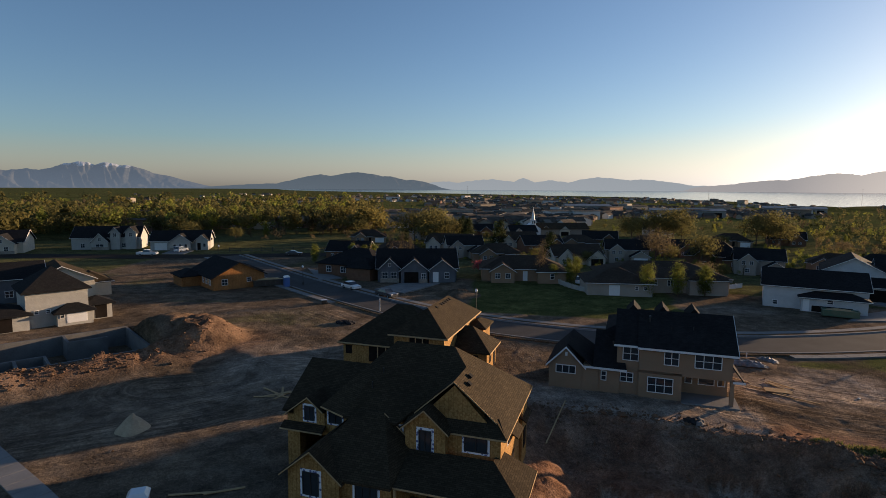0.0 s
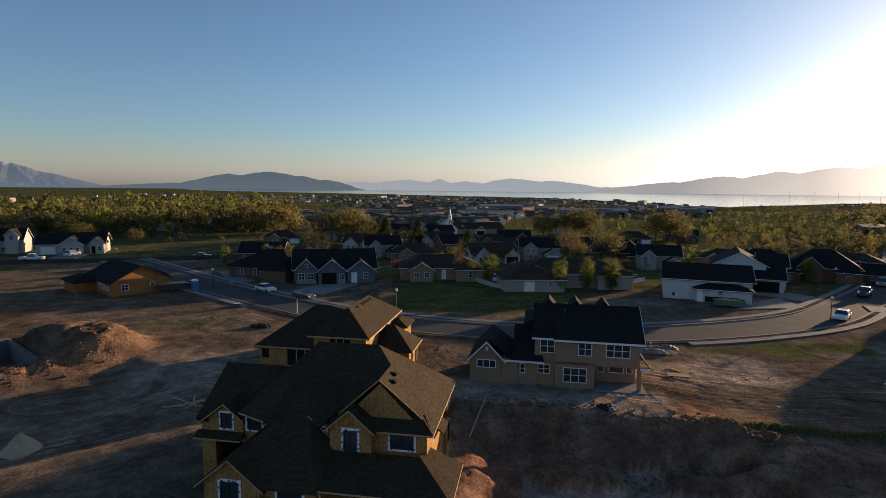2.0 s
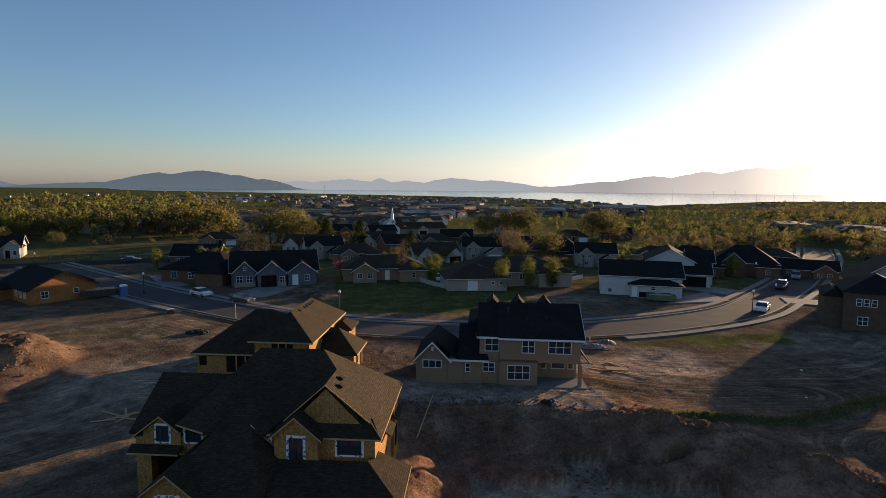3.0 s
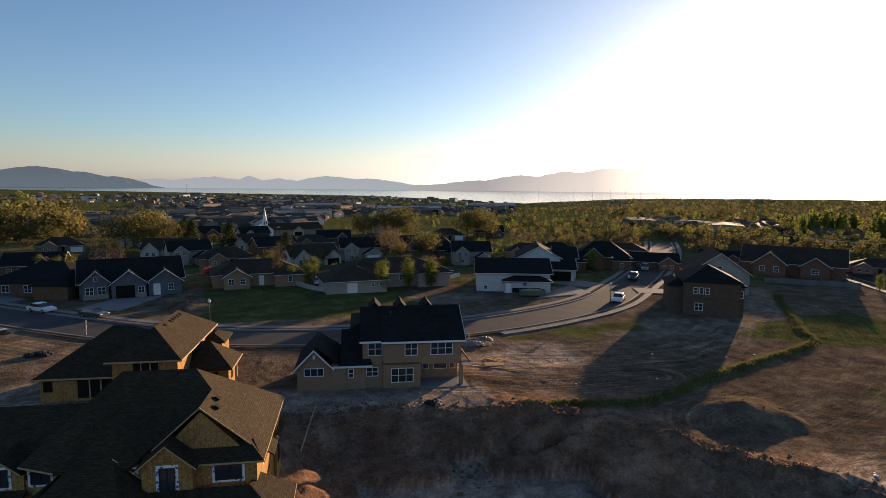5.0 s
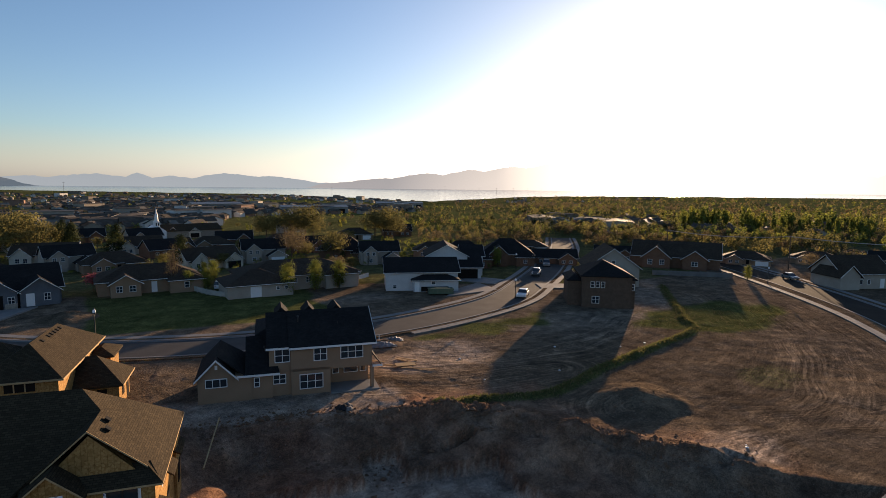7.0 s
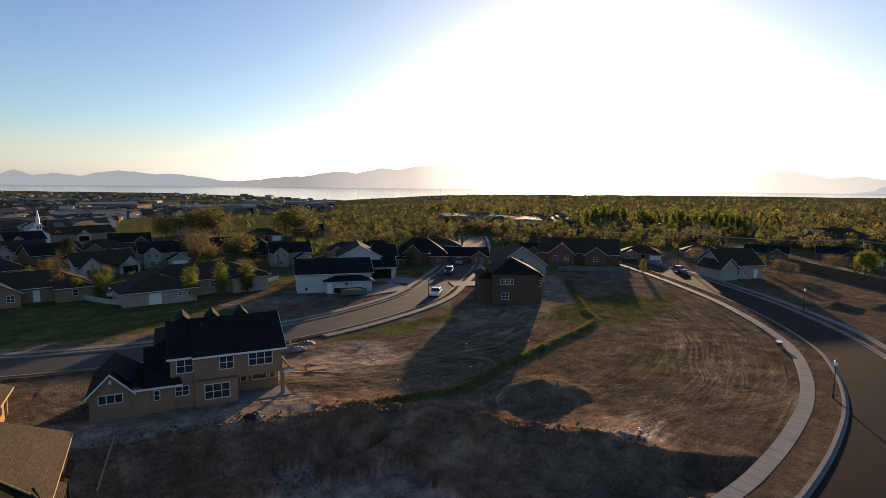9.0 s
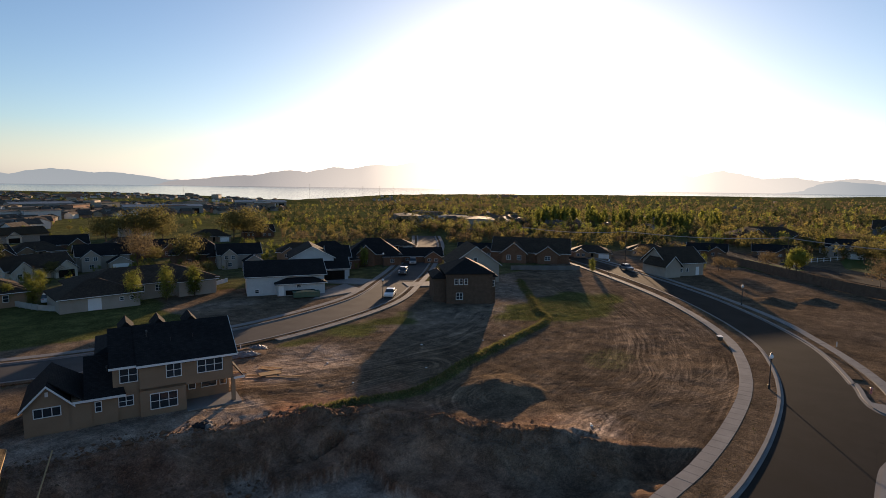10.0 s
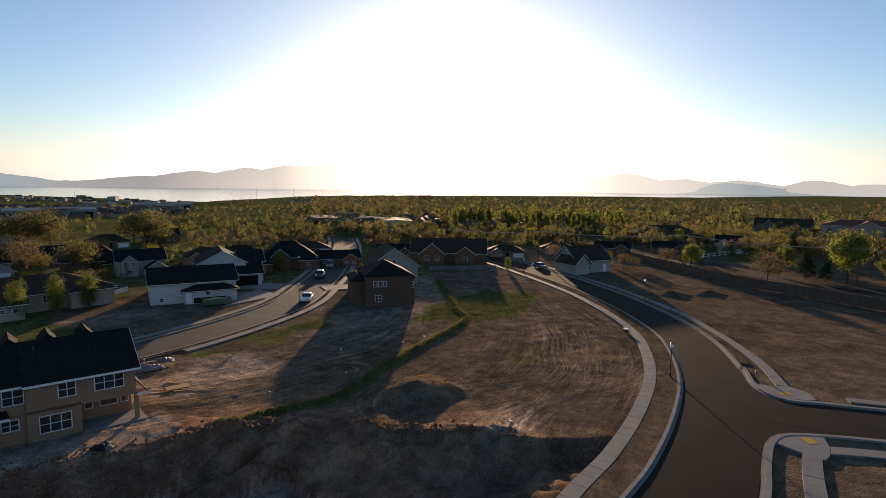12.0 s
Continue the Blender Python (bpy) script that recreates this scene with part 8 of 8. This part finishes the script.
M["fence_wood"] = mottled("fence_wood", (0.1, 0.066, 0.048), (0.17, 0.118, 0.088), 1.2, 0.9, 0.3, 0.01, 14)
make_fence([(184, 42), (170, 29.5), (155, 16), (144.5, 6), (137.3, -5), (130.5, -15), (122, -27), (110, -44)], 2.3, "fence_wood", "long brown board fence beyond the bare field", 2.6, False, 0.3)
make_fence([(24, 119), (26.2, 110.5), (28.5, 106.5)], 1.0, "siding_dimmed", "white picket fence beside the low beige house", 1.6, True, 0.16)
make_fence([(52, 112), (56, 110), (62, 113)], 1.0, "trim", "white fence behind the slim trees", 2.0, True, 0.2)
make_fence([(122, 77.5), (128, 71), (134, 64)], 1.2, "old_concrete", "low pale wall before the brick house", 2.0, False, 0.5)
make_fence([(-66, 170), (-50, 172), (-34, 175), (-14, 178)], 1.3, "black_metal", "dark rail fence beside the meadow", 3.0, True)
make_fence([(178, 22), (196, 20), (214, 12)], 1.3, "trim", "white fence round the far lawn", 3.0, True)


def make_pole(x, y, h=9.5):
    t = thing("utility_pole", pose(x, y, 0), "wooden utility pole with a cross arm", "utility pole", "utility poles")
    bm = bmesh.new()
    tube(bm, [(0, 0, -0.3), (0, 0, h)], [0.16, 0.1], 8)
    part("pole", bm, "bark", t)
    bm = bmesh.new()
    box(bm, -1.1, 1.1, -0.06, 0.06, h - 0.7, h - 0.55)
    part("cross_arm", bm, "bark", t)
    return t


M["wire"] = mottled("wire", (0.3, 0.29, 0.28), (0.4, 0.39, 0.37), 2.0, 0.35)
POLES = [(152, 92), (161, 62), (174.6, 22.2), (160, -18), (146, -55)]
for x, y in POLES:
    make_pole(x, y)
for k, ((x0, y0), (x1, y1)) in enumerate(zip(POLES, POLES[1:])):
    for s in (-0.9, 0.0, 0.9):
        bm = bmesh.new()
        tube(bm, [(x0 + (x1 - x0) * f + s, y0 + (y1 - y0) * f, 9.0 - 4 * 0.9 * f * (1 - f)) for f in np.linspace(0, 1, 13)], [0.03] * 13, 4)
        tagged(part("power_line", bm, "wire"), "sagging power line between two poles", "power line", "power lines")
for az, r, h in ((37.0, 1020, 22), (40.5, 1000, 20), (42.3, 1010, 20), (44.0, 1020, 20), (45.4, 1030, 20), (46.8, 1040, 20), (25.5, 1150, 18), (2.5, 700, 22), (-13, 520, 16), (93, 600, 16)):
    x, y, _ = polar(az, r)
    make_pole(x, y, h)


# ---- grass ----
def tufts(name, label, material, seed, spots, hmin, hmax, category="grass"):
    """Upright blades of grass on the given stretches (x, y, spread, count)."""
    rng = np.random.default_rng(seed)
    verts, faces = [], []
    for x, y, sp, count in spots:
        px, py = x + rng.normal(0, sp, count), y + rng.normal(0, sp, count)
        for a, b in zip(px, py):
            z = ground_z(a, b) - 0.02
            if dist_to(NEAR, a, b) < 7.6:
                z = 0.12
                if dist_to(NEAR, a, b) < 5.0:
                    continue
            ang, h, w = rng.uniform(0, math.tau), rng.uniform(hmin, hmax), rng.uniform(0.02, 0.055)
            c, s = math.cos(ang) * w, math.sin(ang) * w
            lx, ly = rng.normal(0, 0.3, 2) * h
            k = len(verts)
            verts += [(a - c, b - s, z), (a + c, b + s, z), (a + lx, b + ly, z + h)]
            faces.append((k, k + 1, k + 2))
    return tagged(raw_mesh(name, verts, faces, material), label, category, kind="stuff")


tufts("grass", "rough green grass along the earth ridge", "blade", 41, [(*p, 0.5, 90) for p in BERM], 0.12, 0.34)
tufts("grass", "straw-coloured grass along the earth ridge", "straw", 42, [(*p, 0.6, 60) for p in BERM] + [(92 + dx, 46 + dy, 3.0, 90) for dx in (-9, -3, 3, 9) for dy in (-4, 0, 4)], 0.08, 0.24)
tufts("grass", "rough grass patches in the field", "blade", 43, [(92 + dx, 46 + dy, 3.0, 420) for dx in (-12, -7, -2, 3, 8) for dy in (-5, -1, 3, 7)] + [(50 + 4 * k, 59.5 + 0.9 * k, 2.0, 200) for k in range(6)] + [(66, 27, 2.0, 220)] + [(-30 + 3 * k, 86 - 1.5 * k, 2.2, 160) for k in range(5)], 0.04, 0.13)
tufts("grass", "weeds on the verges", "blade", 44, [(*p, 0.5, 10) for p in offset(ROAD_A, -5.2)[30:90]] + [(*p, 0.5, 8) for p in offset(ROAD_B, -4.9)[10:]], 0.05, 0.18)
